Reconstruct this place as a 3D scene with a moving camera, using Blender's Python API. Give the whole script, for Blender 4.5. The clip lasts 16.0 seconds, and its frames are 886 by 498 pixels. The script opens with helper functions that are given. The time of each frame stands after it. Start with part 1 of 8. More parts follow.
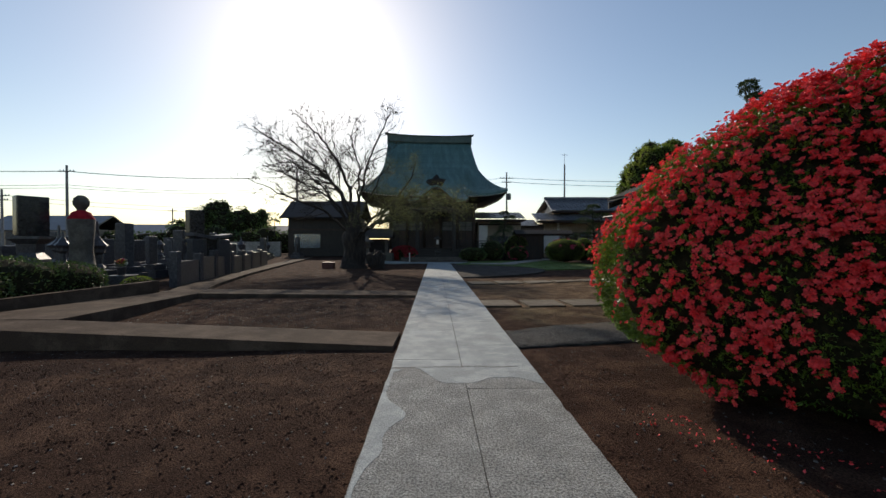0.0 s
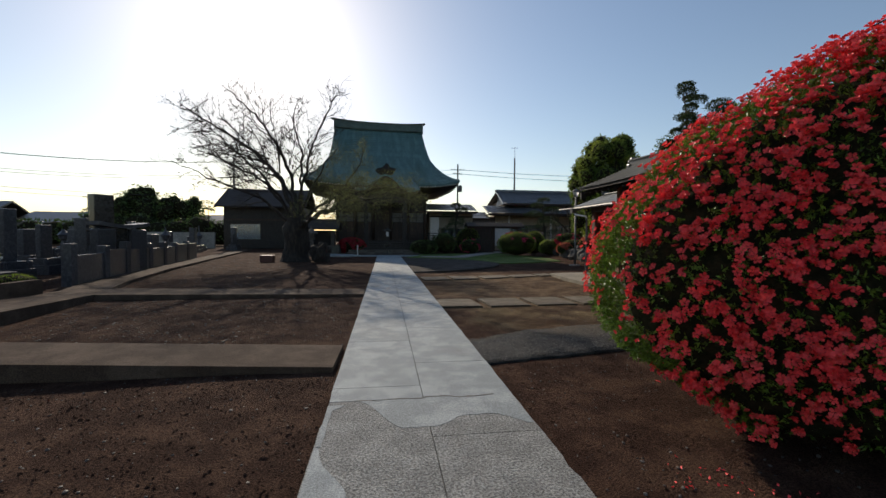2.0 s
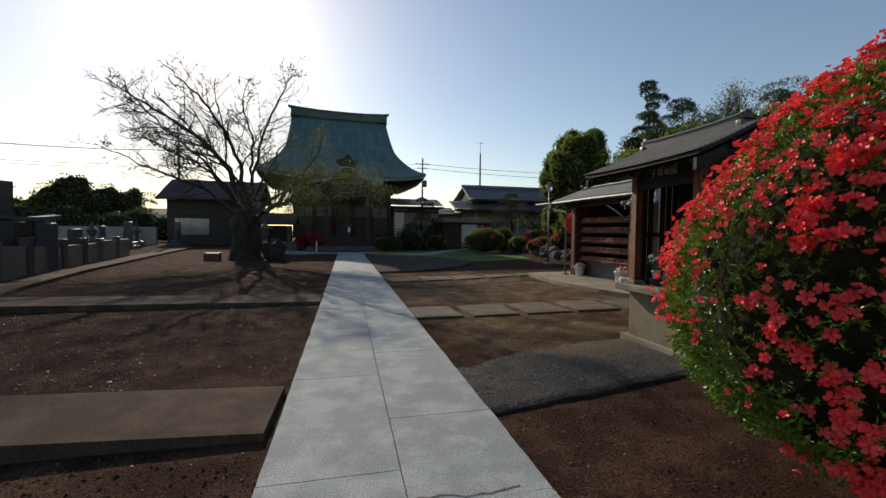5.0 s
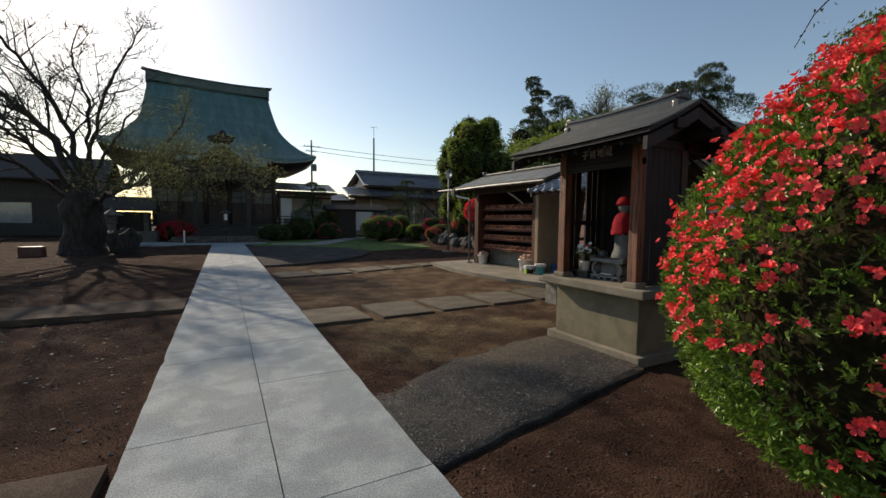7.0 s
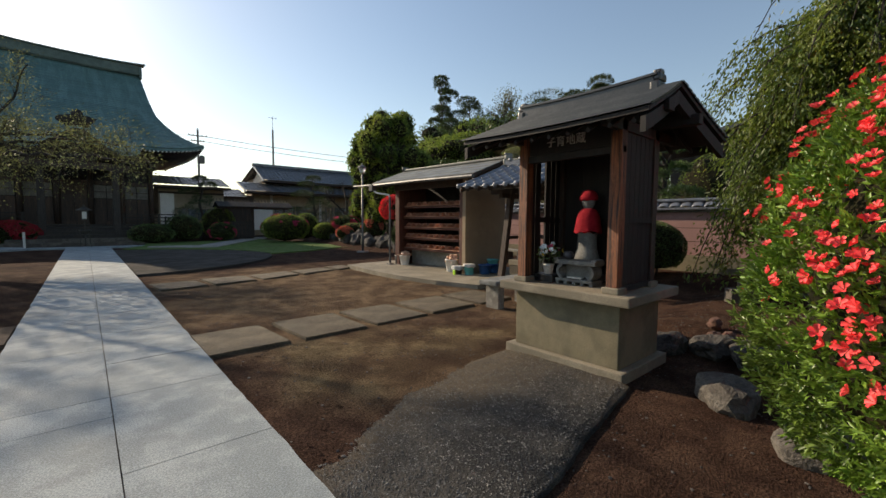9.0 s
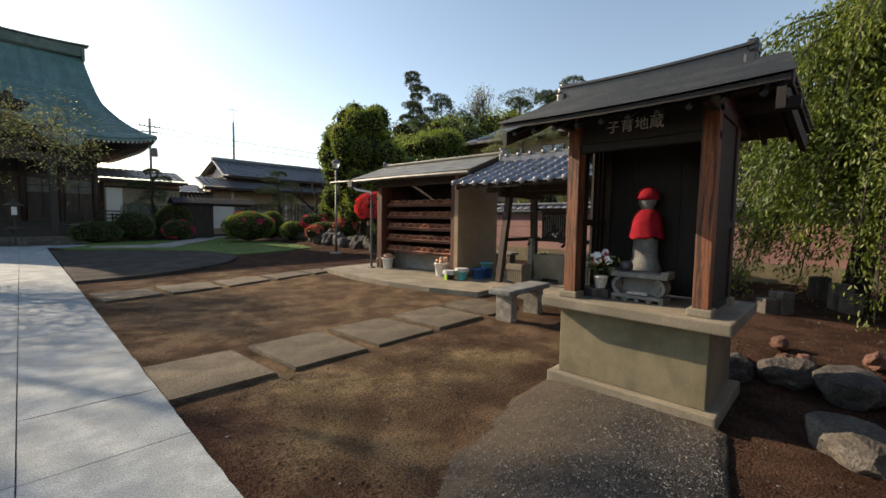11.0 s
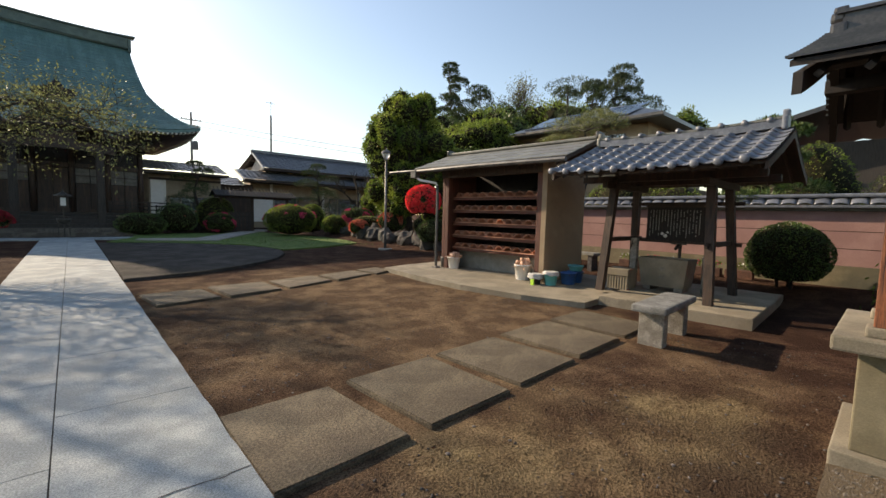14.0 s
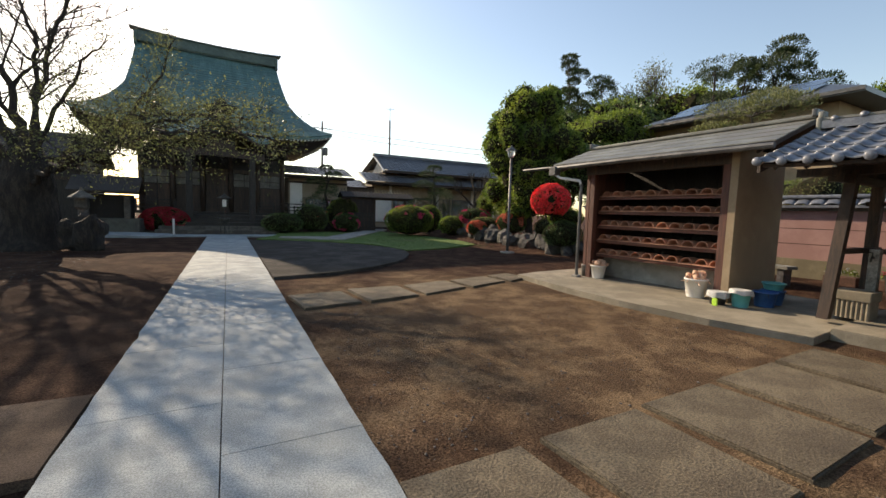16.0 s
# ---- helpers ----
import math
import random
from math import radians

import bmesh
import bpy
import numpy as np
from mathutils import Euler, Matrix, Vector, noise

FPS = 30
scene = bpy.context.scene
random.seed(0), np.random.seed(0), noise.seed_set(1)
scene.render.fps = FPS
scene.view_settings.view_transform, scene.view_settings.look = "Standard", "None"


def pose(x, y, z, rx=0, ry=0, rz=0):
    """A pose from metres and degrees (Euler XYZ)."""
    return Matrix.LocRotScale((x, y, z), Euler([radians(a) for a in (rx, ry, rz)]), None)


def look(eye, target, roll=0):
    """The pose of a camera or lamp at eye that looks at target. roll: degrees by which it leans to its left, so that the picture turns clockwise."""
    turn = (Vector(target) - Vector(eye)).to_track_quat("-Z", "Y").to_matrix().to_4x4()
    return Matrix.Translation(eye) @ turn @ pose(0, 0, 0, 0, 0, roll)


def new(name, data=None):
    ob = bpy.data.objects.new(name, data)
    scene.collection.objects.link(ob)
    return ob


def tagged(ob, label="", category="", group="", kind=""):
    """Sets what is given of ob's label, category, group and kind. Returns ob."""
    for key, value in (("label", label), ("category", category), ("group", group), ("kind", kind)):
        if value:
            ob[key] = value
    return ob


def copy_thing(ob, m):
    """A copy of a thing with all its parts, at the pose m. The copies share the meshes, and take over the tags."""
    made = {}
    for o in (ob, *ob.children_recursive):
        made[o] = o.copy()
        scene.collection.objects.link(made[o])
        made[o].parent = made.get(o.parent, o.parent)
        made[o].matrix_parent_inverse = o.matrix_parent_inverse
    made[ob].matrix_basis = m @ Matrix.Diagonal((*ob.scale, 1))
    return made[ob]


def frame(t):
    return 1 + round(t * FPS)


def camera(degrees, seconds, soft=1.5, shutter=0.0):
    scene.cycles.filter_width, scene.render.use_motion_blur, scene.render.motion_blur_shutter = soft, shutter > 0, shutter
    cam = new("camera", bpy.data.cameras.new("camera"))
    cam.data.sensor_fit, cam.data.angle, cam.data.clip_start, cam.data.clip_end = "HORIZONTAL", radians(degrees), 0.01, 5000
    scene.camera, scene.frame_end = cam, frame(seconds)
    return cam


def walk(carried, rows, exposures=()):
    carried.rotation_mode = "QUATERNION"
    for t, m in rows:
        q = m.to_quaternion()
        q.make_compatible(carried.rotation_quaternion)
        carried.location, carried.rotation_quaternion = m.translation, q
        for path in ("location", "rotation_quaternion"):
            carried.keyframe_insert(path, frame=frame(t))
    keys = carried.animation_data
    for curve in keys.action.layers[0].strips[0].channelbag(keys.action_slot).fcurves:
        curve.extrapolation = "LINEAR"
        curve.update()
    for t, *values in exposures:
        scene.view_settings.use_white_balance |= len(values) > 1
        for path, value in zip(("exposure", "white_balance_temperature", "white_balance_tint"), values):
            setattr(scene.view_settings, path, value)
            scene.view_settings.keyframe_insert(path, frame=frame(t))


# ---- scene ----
cam = camera(94.4, 16.0)
PATH = [
    (0, (-0.321, -1.132, 1.455), (-0.281, 0.868, 1.43), -0.0),
    (0.5, (-0.351, -0.852, 1.466), (-0.223, 1.143, 1.427), 0.2),
    (1, (-0.331, -0.546, 1.456), (-0.098, 1.44, 1.41), 0.3),
    (1.5, (-0.286, -0.252, 1.477), (-0.014, 1.729, 1.42), 0.0),
    (2, (-0.358, 0.015, 1.476), (-0.073, 1.994, 1.413), 0.4),
    (2.5, (-0.392, 0.278, 1.498), (-0.099, 2.256, 1.43), 0.4),
    (3, (-0.371, 0.578, 1.495), (-0.074, 2.555, 1.425), 0.4),
    (5.5, (-0.337, 1.767, 1.476), (0.224, 3.685, 1.385), 0.5),
    (6, (-0.342, 2.02, 1.488), (0.346, 3.895, 1.379), 0.3),
    (6.5, (-0.318, 2.291, 1.476), (0.513, 4.105, 1.347), 0.4),
    (7, (-0.255, 2.589, 1.481), (0.688, 4.348, 1.346), 0.6),
    (7.5, (-0.213, 2.847, 1.472), (0.798, 4.568, 1.337), 0.5),
    (8, (-0.208, 3.141, 1.456), (0.908, 4.795, 1.325), 0.8),
    (8.5, (-0.163, 3.404, 1.459), (1.065, 4.977, 1.325), 0.6),
    (11, (0.075, 4.764, 1.48), (1.506, 6.153, 1.34), 0.9),
    (11.5, (0.081, 5.083, 1.465), (1.513, 6.473, 1.328), 1.1),
    (12, (0.074, 5.385, 1.458), (1.507, 6.774, 1.324), 1.3),
    (12.5, (0.115, 5.677, 1.453), (1.542, 7.071, 1.313), 1.3),
    (13, (0.14, 5.962, 1.446), (1.55, 7.372, 1.295), 1.3),
    (13.5, (0.133, 6.254, 1.447), (1.507, 7.698, 1.291), 1.4),
    (14, (0.134, 6.557, 1.435), (1.474, 8.033, 1.271), 1.5),
    (14.5, (0.169, 6.87, 1.443), (1.395, 8.441, 1.271), 1.5),
    (15, (0.163, 7.152, 1.44), (1.255, 8.819, 1.267), 1.5),
    (15.5, (0.106, 7.45, 1.437), (1.129, 9.159, 1.263), 1.6),
    (16, (0.06, 7.702, 1.44), (0.986, 9.466, 1.264), 1.7),
]
walk(cam, [(t, look(eye, aim, lean)) for t, eye, aim, lean in PATH],
     exposures=[(0.0, -0.43, 6550, 11), (3.0, -0.40, 6650, 12), (5.5, -0.38, 6750, 11), (7.0, -0.24, 6850, 11), (8.5, -0.02, 7050, 11), (11.0, 0.48, 7450, 13), (16.0, 0.52, 7450, 13)])

# ---- light ----
SUN_AZ, SUN_EL = -16.0, 26.5          # degrees from +y (minus: towards -x), and above the horizon
sky_world = bpy.data.worlds.new("sky")
scene.world = sky_world
sky_world.use_nodes = True
wn = sky_world.node_tree.nodes
sky_tex = wn.new("ShaderNodeTexSky")
sky_tex.sky_type = 'NISHITA'
sky_tex.sun_disc = False
sky_tex.sun_elevation = radians(SUN_EL)
sky_tex.sun_rotation = radians(SUN_AZ)
sky_tex.air_density, sky_tex.dust_density, sky_tex.ozone_density = 1.12, 0.5, 1.25
wn["Background"].inputs["Strength"].default_value = 0.15
sky_world.node_tree.links.new(sky_tex.outputs[0], wn["Background"].inputs[0])
sun_data = bpy.data.lights.new("sun", 'SUN')
sun_data.energy, sun_data.angle, sun_data.color = 4.8, radians(0.5), (1.0, 0.87, 0.70)
sun = new("sun", sun_data)
sa, se = radians(SUN_AZ), radians(SUN_EL)
sun_dir = Vector((math.sin(sa) * math.cos(se), math.cos(sa) * math.cos(se), math.sin(se)))
sun.matrix_world = look(sun_dir * 80, (0, 0, 0))
scene.view_settings.exposure = 0.0

# ---- materials ----
R = random.Random(7)
NP = np.random.default_rng(5)


def mat(name, a, b, scale=8.0, rough=0.8, bump=0.15, fine=60.0, metal=0.0, c=None, stretch=(1, 1, 1), island=0.0, obvar=0.0, spec=0.5, cov=(0.42, 0.62), fine_mix=0.35, transl=0.0, bdist=0.01):
    """Two-scale noise between colours a and b (and stains of c), with fine relief."""
    m = bpy.data.materials.new(name)
    m.use_nodes = True
    nt = m.node_tree
    N, L = nt.nodes, nt.links
    bs = N["Principled BSDF"]
    co = N.new("ShaderNodeTexCoord")
    mp = N.new("ShaderNodeMapping")
    mp.inputs["Scale"].default_value = stretch
    geo_out = co.outputs["Object"]
    L.new(geo_out, mp.inputs["Vector"])

    def noise_tex(sc, detail=8, rgh=0.64):
        n = N.new("ShaderNodeTexNoise")
        n.inputs["Scale"].default_value, n.inputs["Detail"].default_value, n.inputs["Roughness"].default_value = sc, detail, rgh
        L.new(mp.outputs[0], n.inputs["Vector"])
        return n

    def ramp(src, lo, hi):
        r = N.new("ShaderNodeMapRange")
        r.inputs["From Min"].default_value, r.inputs["From Max"].default_value = lo, hi
        r.interpolation_type = 'SMOOTHSTEP'
        L.new(src, r.inputs["Value"])
        return r.outputs[0]

    def mix(fac, x, y, blend='MIX'):
        n = N.new("ShaderNodeMix")
        n.data_type, n.blend_type = 'RGBA', blend
        for i, v in ((0, fac), (6, x), (7, y)):
            if isinstance(v, (int, float)):
                n.inputs[i].default_value = v
            elif isinstance(v, tuple):
                n.inputs[i].default_value = (*v[:3], 1)
            else:
                L.new(v, n.inputs[i])
        return n.outputs[2]

    n1, n2 = noise_tex(scale), noise_tex(fine, 3, 0.7)
    col = mix(ramp(n1.outputs["Fac"], *cov), a, b)
    if c is not None:
        n3 = noise_tex(scale * 0.23, 5, 0.65)
        col = mix(ramp(n3.outputs["Fac"], 0.52, 0.68), col, c)
    g = mix(ramp(n2.outputs["Fac"], 0.36, 0.64), (0.42, 0.42, 0.42), (1.5, 1.5, 1.5))
    col = mix(fine_mix, col, mix(1.0, col, g, 'MULTIPLY'))
    var_src = None
    if island > 0:
        gi = N.new("ShaderNodeNewGeometry")
        var_src, amount = gi.outputs["Random Per Island"], island
    elif obvar > 0:
        oi = N.new("ShaderNodeObjectInfo")
        var_src, amount = oi.outputs["Random"], obvar
    if var_src is not None:
        r = N.new("ShaderNodeMapRange")
        r.inputs["To Min"].default_value, r.inputs["To Max"].default_value = 1 - amount, 1 + amount
        L.new(var_src, r.inputs["Value"])
        hs = N.new("ShaderNodeHueSaturation")
        L.new(r.outputs[0], hs.inputs["Value"])
        L.new(col, hs.inputs["Color"])
        col = hs.outputs[0]
    L.new(col, bs.inputs["Base Color"])
    bs.inputs["Metallic"].default_value = metal
    bs.inputs["Specular IOR Level"].default_value = spec
    rr = N.new("ShaderNodeMapRange")
    rr.inputs["To Min"].default_value, rr.inputs["To Max"].default_value = max(rough - 0.1, 0.03), min(rough + 0.1, 1)
    L.new(n2.outputs["Fac"], rr.inputs["Value"])
    L.new(rr.outputs[0], bs.inputs["Roughness"])
    if bump > 0:
        ad = N.new("ShaderNodeMath")
        ad.operation = 'MULTIPLY_ADD'
        ad.inputs[1].default_value = 0.5
        L.new(n1.outputs["Fac"], ad.inputs[0])
        L.new(n2.outputs["Fac"], ad.inputs[2])
        bp = N.new("ShaderNodeBump")
        bp.inputs["Strength"].default_value, bp.inputs["Distance"].default_value = bump, bdist
        L.new(ad.outputs[0], bp.inputs["Height"])
        L.new(bp.outputs[0], bs.inputs["Normal"])
    if transl > 0:
        tr = N.new("ShaderNodeBsdfTranslucent")
        L.new(col, tr.inputs["Color"])
        ms = N.new("ShaderNodeMixShader")
        ms.inputs[0].default_value = transl
        L.new(bs.outputs[0], ms.inputs[1])
        L.new(tr.outputs[0], ms.inputs[2])
        L.new(ms.outputs[0], N["Material Output"].inputs["Surface"])
    return m


SOIL = mat("soil", (0.064, 0.036, 0.026), (0.116, 0.068, 0.047), 1.9, 0.95, 1.0, 62, c=(0.053, 0.031, 0.024), fine_mix=0.75, spec=0.03, bdist=0.06)


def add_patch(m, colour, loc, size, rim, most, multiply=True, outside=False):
    """Another colour of the same ground inside (or outside) an oval with a ragged rim: brighter soil, sandy dust on the
    asphalt.
    """
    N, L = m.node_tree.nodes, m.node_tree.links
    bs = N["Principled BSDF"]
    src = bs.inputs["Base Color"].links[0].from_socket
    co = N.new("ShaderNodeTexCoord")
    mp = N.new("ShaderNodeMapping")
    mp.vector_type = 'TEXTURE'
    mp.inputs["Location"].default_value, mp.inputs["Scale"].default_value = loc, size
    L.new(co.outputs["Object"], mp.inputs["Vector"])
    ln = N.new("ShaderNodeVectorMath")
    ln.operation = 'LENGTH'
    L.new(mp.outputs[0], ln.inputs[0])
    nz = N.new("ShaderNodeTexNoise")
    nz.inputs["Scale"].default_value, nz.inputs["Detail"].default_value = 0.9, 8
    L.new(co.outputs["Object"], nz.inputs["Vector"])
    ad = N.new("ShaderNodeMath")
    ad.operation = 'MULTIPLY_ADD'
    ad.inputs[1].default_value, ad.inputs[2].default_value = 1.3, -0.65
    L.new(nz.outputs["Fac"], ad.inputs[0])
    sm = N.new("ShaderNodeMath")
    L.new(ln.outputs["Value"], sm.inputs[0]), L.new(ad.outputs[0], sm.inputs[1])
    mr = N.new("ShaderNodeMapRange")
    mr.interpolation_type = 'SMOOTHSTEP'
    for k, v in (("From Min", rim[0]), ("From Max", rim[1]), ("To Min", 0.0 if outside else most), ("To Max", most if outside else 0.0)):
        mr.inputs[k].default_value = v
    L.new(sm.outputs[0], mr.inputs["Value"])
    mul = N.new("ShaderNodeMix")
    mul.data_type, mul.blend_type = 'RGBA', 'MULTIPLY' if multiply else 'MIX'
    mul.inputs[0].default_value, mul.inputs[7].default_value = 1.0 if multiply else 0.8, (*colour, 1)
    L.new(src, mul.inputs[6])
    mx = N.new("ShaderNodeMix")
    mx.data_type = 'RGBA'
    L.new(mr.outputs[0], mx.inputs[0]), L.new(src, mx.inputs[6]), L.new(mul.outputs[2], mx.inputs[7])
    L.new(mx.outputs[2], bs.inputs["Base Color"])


# two soft ovals right of the path where the soil colour is multiplied up
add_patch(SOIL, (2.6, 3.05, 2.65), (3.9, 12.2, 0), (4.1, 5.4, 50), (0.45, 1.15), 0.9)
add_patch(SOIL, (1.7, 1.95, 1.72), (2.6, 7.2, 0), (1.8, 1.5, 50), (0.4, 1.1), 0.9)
PEBBLE = mat("pebble", (0.05, 0.042, 0.036), (0.12, 0.10, 0.088), 20, 0.6, 0.2, 80, island=0.5)
ASPHALT = mat("asphalt", (0.045, 0.042, 0.039), (0.095, 0.086, 0.074), 1.6, 0.85, 1.0, 110, c=(0.15, 0.12, 0.082), fine_mix=1.0, spec=0.3, bdist=0.03)
ASPHALT_D = mat("dark_asphalt", (0.055, 0.050, 0.045), (0.095, 0.085, 0.076), 1.4, 0.85, 0.8, 110, c=(0.075, 0.065, 0.054), fine_mix=0.9, spec=0.06, bdist=0.03)
GRIT = mat("asphalt_grit", (0.045, 0.044, 0.043), (0.19, 0.178, 0.158), 30, 0.7, 0.1, 90, island=0.65)
for m_, most_ in ((ASPHALT, 1.0), (GRIT, 0.55)):
    add_patch(m_, (0.165, 0.122, 0.075), (1.9, 4.9, 0), (2.7, 1.6, 50), (0.55, 1.05), most_, False, True)
PATHC = mat("path_concrete", (0.25, 0.28, 0.284), (0.352, 0.383, 0.382), 2.4, 0.85, 0.6, 90, c=(0.225, 0.245, 0.245), fine_mix=0.5, obvar=0.03)
PATHROUGH = mat("worn_path_concrete", (0.225, 0.228, 0.215), (0.305, 0.308, 0.29), 3.5, 0.9, 1.0, 60, c=(0.25, 0.25, 0.232), fine_mix=1.0, bdist=0.02)
JOINT = mat("joint_dirt", (0.10, 0.085, 0.07), (0.18, 0.16, 0.14), 10, 0.95, 0.2)
WALKC = mat("earthy_concrete", (0.066, 0.046, 0.034), (0.108, 0.078, 0.058), 2.0, 0.95, 0.7, 90, c=(0.058, 0.040, 0.029), fine_mix=0.6, spec=0.1)
SLABC = mat("slab_concrete", (0.112, 0.086, 0.054), (0.172, 0.136, 0.087), 2.5, 0.9, 1.2, 60, c=(0.075, 0.056, 0.036), fine_mix=0.75, obvar=0.08, bdist=0.015)
CONC = mat("concrete", (0.21, 0.18, 0.13), (0.30, 0.26, 0.192), 1.6, 0.85, 0.35, 90, c=(0.165, 0.145, 0.105), fine_mix=0.25)
CONC_D = mat("grey_concrete", (0.26, 0.24, 0.21), (0.36, 0.33, 0.29), 2.0, 0.9, 0.4, 100, c=(0.18, 0.16, 0.14), fine_mix=0.5)
PLINTH = mat("mossy_plaster", (0.16, 0.135, 0.082), (0.235, 0.20, 0.125), 1.7, 0.8, 0.2, 70, c=(0.105, 0.097, 0.066), fine_mix=0.14)
LAWN = mat("lawn", (0.075, 0.13, 0.03), (0.14, 0.20, 0.05), 3, 0.95, 0.6, 90, c=(0.11, 0.12, 0.04), fine_mix=0.7, spec=0.2)
WOOD_D = mat("dark_wood", (0.050, 0.029, 0.019), (0.024, 0.016, 0.012), 5, 0.65, 0.4, 60, stretch=(6, 6, 0.5), c=(0.075, 0.042, 0.026), fine_mix=0.5, obvar=0.2)
WOOD_R = mat("weathered_red_wood", (0.27, 0.088, 0.032), (0.032, 0.014, 0.010), 5, 0.6, 0.5, 50, stretch=(9, 9, 0.45), c=(0.06, 0.035, 0.025), fine_mix=0.6)
# for black boards, and for recessed or under-eave wood with its shade in the colour
WOOD_BLACK = mat("shaded_black_wood", (0.009, 0.0065, 0.0055), (0.018, 0.012, 0.009), 6, 0.7, 0.3, 60, stretch=(5, 5, 0.6), fine_mix=0.4, obvar=0.25)
WOOD_RED = mat("red_stained_wood", (0.14, 0.05, 0.032), (0.085, 0.032, 0.022), 4, 0.6, 0.3, 60, stretch=(8, 8, 0.6), fine_mix=0.4, obvar=0.1)
WOOD_G = mat("grey_wood", (0.048, 0.040, 0.033), (0.026, 0.022, 0.018), 5, 0.8, 0.4, 60, stretch=(7, 7, 0.6), fine_mix=0.5, obvar=0.12)
COPPER = mat("green_copper", (0.070, 0.150, 0.150), (0.108, 0.208, 0.205), 1.2, 0.55, 0.25, 30, c=(0.05, 0.115, 0.105), fine_mix=0.4, stretch=(2.2, 0.5, 0.5), obvar=0.08)
COPPER_D = mat("dark_copper", (0.05, 0.085, 0.075), (0.075, 0.12, 0.105), 2, 0.5, 0.2, 40, fine_mix=0.4)
SHEET = mat("dark_sheet_metal", (0.026, 0.025, 0.025), (0.048, 0.046, 0.045), 3, 0.33, 0.15, 50, metal=0.0, spec=0.7, c=(0.06, 0.06, 0.06), fine_mix=0.4, obvar=0.12)
SHEET_G = mat("grey_roof_metal", (0.14, 0.14, 0.122), (0.21, 0.21, 0.182), 2, 0.5, 0.15, 60, metal=0.2, c=(0.17, 0.16, 0.14))
TILE = mat("blue_grey_tile", (0.13, 0.145, 0.175), (0.21, 0.225, 0.255), 6, 0.35, 0.15, 60, c=(0.10, 0.11, 0.13), fine_mix=0.3, obvar=0.2)
TILE_J = mat("far_grey_tile", (0.10, 0.108, 0.125), (0.20, 0.21, 0.23), 5, 0.3, 0.15, 40, fine_mix=0.3, island=0.25)
PINK = mat("pink_plaster", (0.33, 0.185, 0.165), (0.385, 0.225, 0.20), 1.4, 0.85, 0.15, 60, c=(0.34, 0.20, 0.18), fine_mix=0.2)
TAN = mat("tan_plaster", (0.31, 0.225, 0.14), (0.36, 0.27, 0.17), 1.5, 0.85, 0.2, 90, c=(0.26, 0.185, 0.12), fine_mix=0.25)
WHITEP = mat("white_plaster", (0.62, 0.60, 0.55), (0.72, 0.70, 0.65), 1.5, 0.8, 0.1, 60, c=(0.5, 0.48, 0.44), fine_mix=0.2)
CREAM = mat("cream_plaster", (0.30, 0.24, 0.17), (0.36, 0.30, 0.22), 1.5, 0.85, 0.1, 60, fine_mix=0.2)
GRANITE = mat("granite", (0.036, 0.035, 0.040), (0.075, 0.073, 0.08), 14, 0.4, 0.15, 180, c=(0.034, 0.033, 0.037), fine_mix=0.6, obvar=0.25)
GRANITE_D = mat("black_granite", (0.012, 0.012, 0.014), (0.03, 0.03, 0.032), 10, 0.2, 0.03, 150, fine_mix=0.4)
STONE = mat("grey_stone", (0.085, 0.073, 0.060), (0.15, 0.132, 0.11), 3, 0.85, 0.7, 40, c=(0.12, 0.12, 0.09), fine_mix=0.5, obvar=0.15, bdist=0.03)
ROCK = mat("garden_rock", (0.055, 0.050, 0.045), (0.115, 0.103, 0.09), 3, 0.9, 0.9, 30, c=(0.045, 0.05, 0.03), fine_mix=0.6, obvar=0.2, bdist=0.04)
BENCHST = mat("pale_granite", (0.20, 0.18, 0.15), (0.32, 0.295, 0.25), 8, 0.8, 0.5, 90, c=(0.16, 0.145, 0.115), fine_mix=0.6, obvar=0.1)
STATUE_ST = mat("statue_stone", (0.15, 0.15, 0.14), (0.23, 0.23, 0.215), 6, 0.85, 0.3, 90, fine_mix=0.4)
RED = mat("red_cloth", (0.27, 0.008, 0.018), (0.36, 0.014, 0.026), 5, 0.9, 0.4, 120, fine_mix=0.3, spec=0.2)
BARK = mat("bark", (0.030, 0.024, 0.020), (0.062, 0.048, 0.038), 5, 0.95, 1.0, 30, stretch=(2, 2, 0.5), c=(0.02, 0.016, 0.014), fine_mix=0.6, bdist=0.05)
TWIG = mat("twig", (0.06, 0.045, 0.035), (0.10, 0.075, 0.055), 5, 0.9, 0.2)
LEAF_AZ = mat("azalea_leaf", (0.12, 0.215, 0.026), (0.21, 0.33, 0.048), 2.5, 0.36, 0.0, 40, island=0.5, transl=0.25, c=(0.10, 0.13, 0.03))
PETAL = mat("red_petal", (0.95, 0.055, 0.06), (0.99, 0.10, 0.10), 3, 0.55, 0.0, 60, island=0.15, transl=0.22)
LEAF_D = mat("dark_leaf", (0.055, 0.095, 0.022), (0.11, 0.17, 0.04), 1.5, 0.45, 0.0, 20, island=0.5, transl=0.25)
LEAF_M = mat("fresh_leaf", (0.12, 0.18, 0.025), (0.21, 0.27, 0.045), 1.5, 0.5, 0.0, 20, island=0.4, transl=0.5)
LEAF_E = mat("evergreen_leaf", (0.10, 0.16, 0.024), (0.25, 0.31, 0.05), 0.9, 0.5, 0.0, 20, island=0.45, transl=0.5)
LEAF_W = mat("weeping_leaf", (0.085, 0.13, 0.02), (0.19, 0.235, 0.038), 1.1, 0.45, 0.0, 20, island=0.5, transl=0.45)
